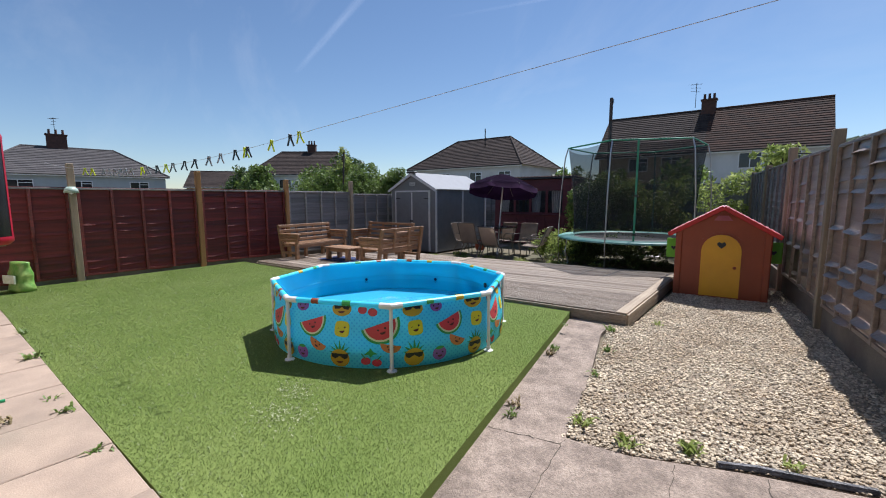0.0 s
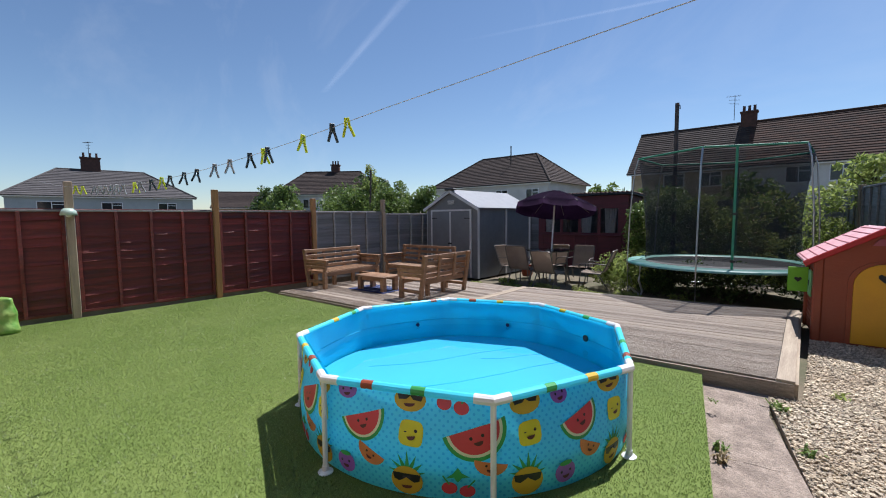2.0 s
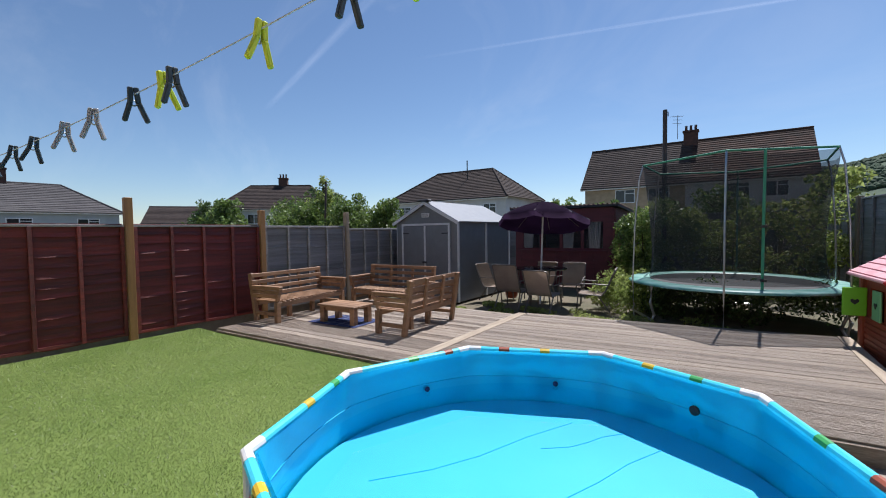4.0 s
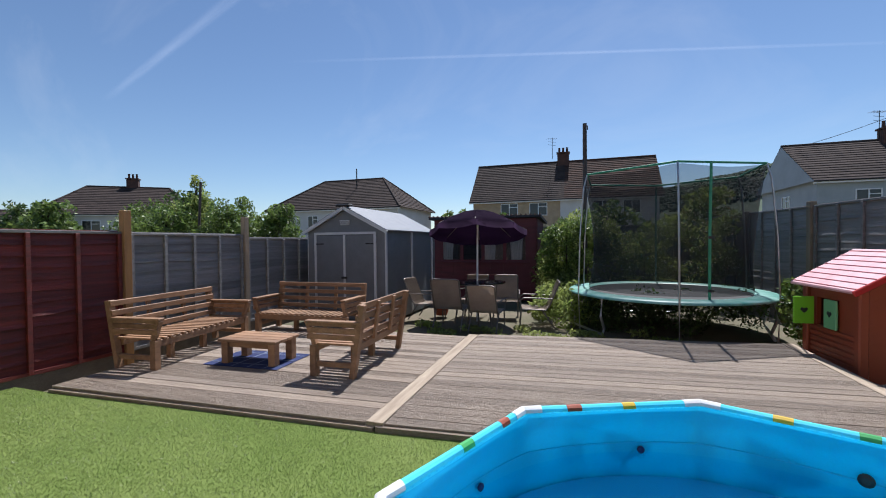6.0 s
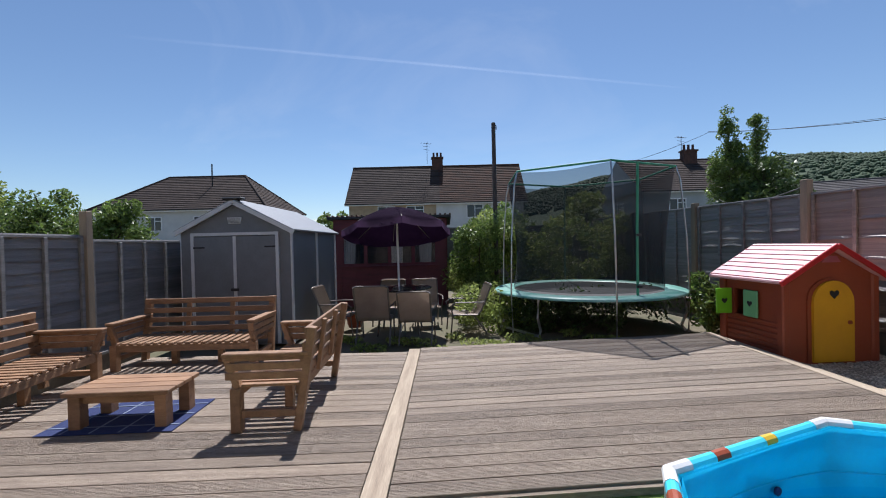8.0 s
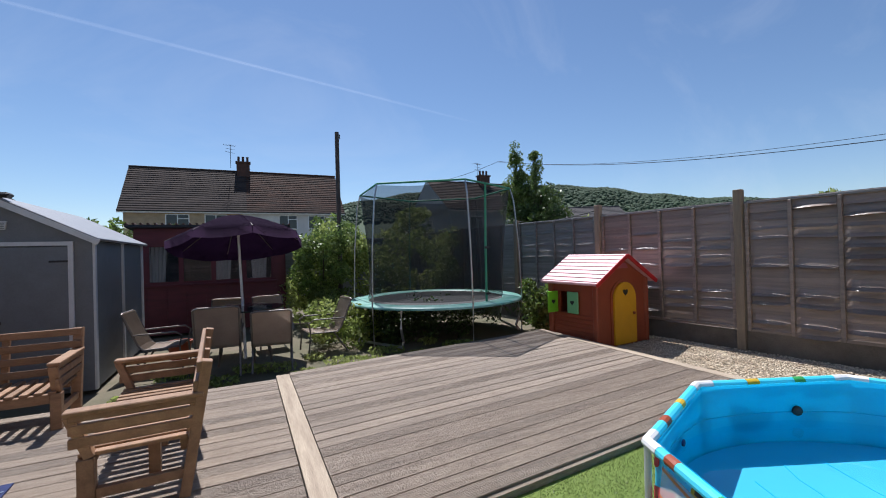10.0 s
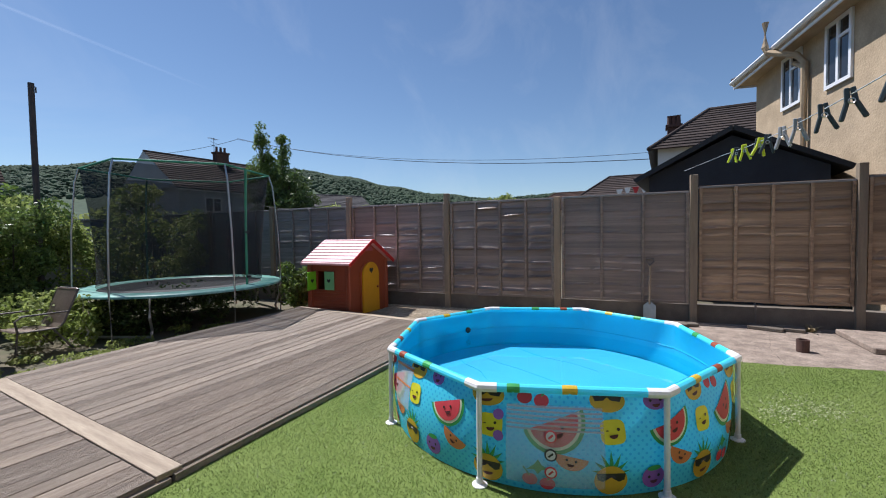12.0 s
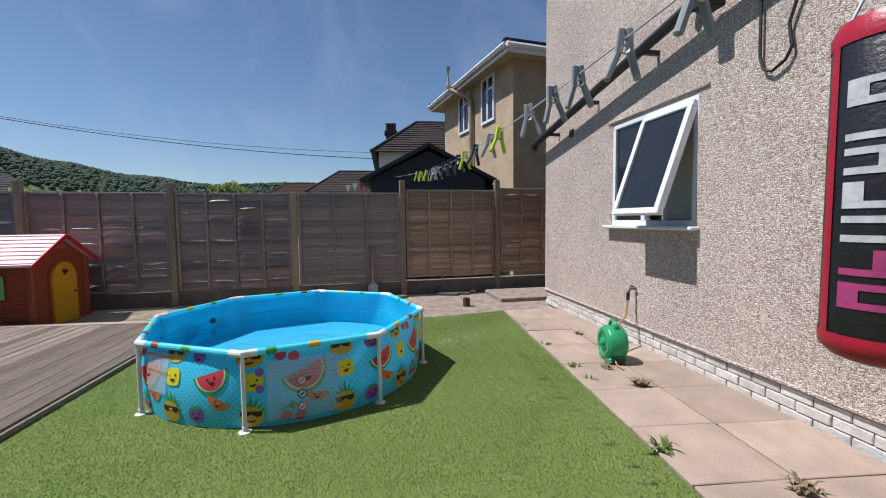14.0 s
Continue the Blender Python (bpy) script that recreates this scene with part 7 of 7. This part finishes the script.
# ---- hills ----
def elevation(b):
    k = [(-20, 0.02), (0, 0.075), (8, 0.10), (15, 0.12), (21, 0.137), (30, 0.148), (40, 0.142), (46, 0.128), (52, 0.106), (58, 0.088), (66, 0.076), (76, 0.084), (86, 0.066), (100, 0.05), (125, 0.03)]
    for (b0, e0), (b1, e1) in zip(k, k[1:]):
        if b0 <= b <= b1:
            t = (b - b0) / (b1 - b0)
            t = t * t * (3 - 2 * t)
            return e0 + (e1 - e0) * t
    return 0.02


hv, hf = [], []
NB, NR = 146, 12
for i in range(NB):
    b = -20 + i
    for j in range(NR + 1):
        t = j / NR
        rad = 330 + 420 * t
        e = elevation(b)
        z = 1.4 + e * 720 * math.sin(t * math.pi / 2) ** 1.4 + 5 * noise.noise((b * 0.12, t * 4, 0)) * t
        hv.append((rad * math.sin(radians(b)), rad * math.cos(radians(b)), z))
for i in range(NB - 1):
    for j in range(NR):
        a = i * (NR + 1) + j
        hf.append((a, a + 1, a + NR + 2, a + NR + 1))
hill = tagged(pydata("hill", hv, hf, M["hillwood"]), "wooded green hill on the skyline", "hill", kind="structure")


def hill_woods(count):
    base = bmesh.new()
    bmesh.ops.create_icosphere(base, subdivisions=1, radius=1)
    bv = np.array([v.co[:] for v in base.verts])
    bf = np.array([[v.index for v in f.verts] for f in base.faces])
    base.free()
    q = np.random.default_rng(9)
    pos = []
    for _ in range(count):
        b = q.uniform(-18, 122)
        t = q.uniform(0.15, 1.0) ** 0.6
        if b > 62 and t > 0.55 and q.random() < 0.75:
            continue
        e = elevation(b)
        rad = 330 + 420 * t
        pos.append((rad * math.sin(radians(b)), rad * math.cos(radians(b)), 1.4 + e * 720 * math.sin(t * math.pi / 2) ** 1.4 + 1.0))
    pos = np.array(pos)
    n = len(pos)
    s = q.uniform(1.5, 3.4, (n, 1, 1)) * q.uniform(0.75, 1.2, (n, len(bv), 1))
    v = (bv[None] * s + pos[:, None, :]).reshape(-1, 3)
    f = (bf[None] + (np.arange(n) * len(bv))[:, None, None]).reshape(-1, 3)
    wood = mat("far_tree_canopy", (0.036, 0.062, 0.034), (0.055, 0.085, 0.045), 0.05, 0.95, 0.6, 0.6, coord="World", island=0.22)
    return tagged(pydata("hill_woods", v.tolist(), f.tolist(), wood), "dense woodland covering the hill", "woodland", kind="stuff")


hill_woods(19000)


# ---- overhead cables ----
def cable(name, p0, p1, sag, r, label):
    p0, p1 = Vector(p0), Vector(p1)
    pts = []
    for i in range(25):
        t = i / 24
        p = p0.lerp(p1, t)
        p.z -= 4 * sag * t * (1 - t)
        pts.append(p)
    return tagged(put(name, bar(pts, r, 5), M["cable"]), label, "cable", "overhead cables")


cable("overhead_cable", (21.0, 44.0, 11.6), (21.0, -1.2, 5.3), 1.5, 0.022, "black overhead cable sagging between houses")
cable("overhead_cable", (21.0, 44.0, 11.5), (24.0, -1.2, 6.3), 1.6, 0.014, "thin overhead cable between houses")
cable("overhead_cable", (21.0, 44.0, 11.5), (11.8, 43.5, 8.4), 0.25, 0.02, "thin overhead cable between houses")
cable("second_line", (right_x(9.0) - 0.02, 9.0, 2.02), (9.5, 25.0, 3.3), 0.25, 0.012, "pale washing line running to a far tree")

# ---- vapour trails high in the sky ----
VAP = bpy.data.materials.new("vapour")
VAP.use_nodes = True
vn, vl = VAP.node_tree.nodes, VAP.node_tree.links
vn.remove(vn["Principled BSDF"])
vt, vd, vm = vn.new("ShaderNodeBsdfTransparent"), vn.new("ShaderNodeBsdfTranslucent"), vn.new("ShaderNodeMixShader")
vuv, vsep, vz = vn.new("ShaderNodeUVMap"), vn.new("ShaderNodeSeparateXYZ"), vn.new("ShaderNodeTexNoise")
vz.inputs["Scale"].default_value, vz.inputs["Detail"].default_value = 7.0, 5.0
vl.new(vuv.outputs[0], vsep.inputs[0])
vl.new(vuv.outputs[0], vz.inputs["Vector"])


def vmath(op, a, b):
    k = vn.new("ShaderNodeMath")
    k.operation = op
    for i, q in enumerate((a, b)):
        if isinstance(q, float):
            k.inputs[i].default_value = q
        else:
            vl.new(q, k.inputs[i])
    return k.outputs[0]


across = vmath("MULTIPLY", vmath("MULTIPLY", vsep.outputs[1], vmath("SUBTRACT", 1.0, vsep.outputs[1])), 4.0)
along = vmath("MULTIPLY", vmath("MULTIPLY", vsep.outputs[0], vmath("SUBTRACT", 1.0, vsep.outputs[0])), 4.0)
dens = vmath("MULTIPLY", vmath("MULTIPLY", vmath("POWER", across, 2.0), along), vmath("MULTIPLY", vz.outputs["Fac"], 0.10))
vl.new(dens, vm.inputs[0])
vl.new(vt.outputs[0], vm.inputs[1])
vl.new(vd.outputs[0], vm.inputs[2])
vl.new(vm.outputs[0], vn["Material Output"].inputs["Surface"])
vd.inputs["Color"].default_value = (0.9, 0.92, 0.95, 1)


def trail(p0, p1, w):
    a, b = Vector(p0), Vector(p1)
    d = (b - a).normalized()
    s = Vector((-d.y, d.x, 0)) * w / 2
    me = bpy.data.meshes.new("vapour_trail")
    me.from_pydata([a - s, b - s, b + s, a + s], [], [(0, 1, 2, 3)])
    uv = me.uv_layers.new(name="UVMap")
    for i, c in enumerate(((0, 0), (1, 0), (1, 1), (0, 1))):
        uv.data[i].uv = c
    me.materials.append(VAP)
    ob = new("vapour_trail", me)
    tagged(ob, "faint white vapour trail high in the sky", "vapour trail", "vapour trails", "structure")


trail((-4700, 3060, 1500), (-1300, 1790, 1500), 110)
trail((-2300, 2910, 1500), (2600, 4260, 1500), 80)

# ---- small things on the ground ----
pot = thing("plant_pot", pose(-6.35, 10.55, ZG), "terracotta plant pot by the patio chairs", "pot")
part("pot_body", lathe([(0.0, 0.0), (0.11, 0.0), (0.15, 0.22), (0.165, 0.22), (0.165, 0.26), (0.145, 0.26), (0.13, 0.05), (0.0, 0.05)], 24), M["terracotta"], pot)
bb = bmesh.new()
bmesh.ops.create_icosphere(bb, subdivisions=2, radius=0.10)
for v in bb.verts:
    v.co *= 0.75 + 0.5 * abs(noise.noise(v.co * 14))
    v.co.z = max(-0.03, v.co.z * 0.6)
ob = tagged(put("plastic_bag", bb, mat("blue_bag_film", (0.02, 0.10, 0.42), (0.04, 0.16, 0.5), 9, 0.35, 0.8, 40)), "crumpled blue plastic bag on the ground", "bag")
ob.location = (-3.75, 8.75, ZG + 0.03)
# bunting on a far house
for i in range(9):
    q = plate([(-0.14, 0), (0.14, 0), (0, -0.42)], 0.01)
    fl = tagged(put("pennant", q, M["white"] if i % 3 else M["redplastic"]), "small white or red pennant strung on a far house", "pennant", "bunting")
    fl.matrix_world = pose(14.4, 3.0 + 0.34 * i, 3.9 - 0.10 * i + 0.1 * math.sin(i), 0, 0, 84)
# low rough grass by the patio chairs
bush("rough_grass", [(-6.6 + 0.22 * i, 8.75 + 0.35 * ((i * 7) % 5) / 5 + 0.9 * ((i * 3) % 4) / 4, ZG + 0.01, 0.16) for i in range(20)], 2600, 0.03, "leafpale", "rough yellow grass under the patio set", "grass", 61, 0.3)
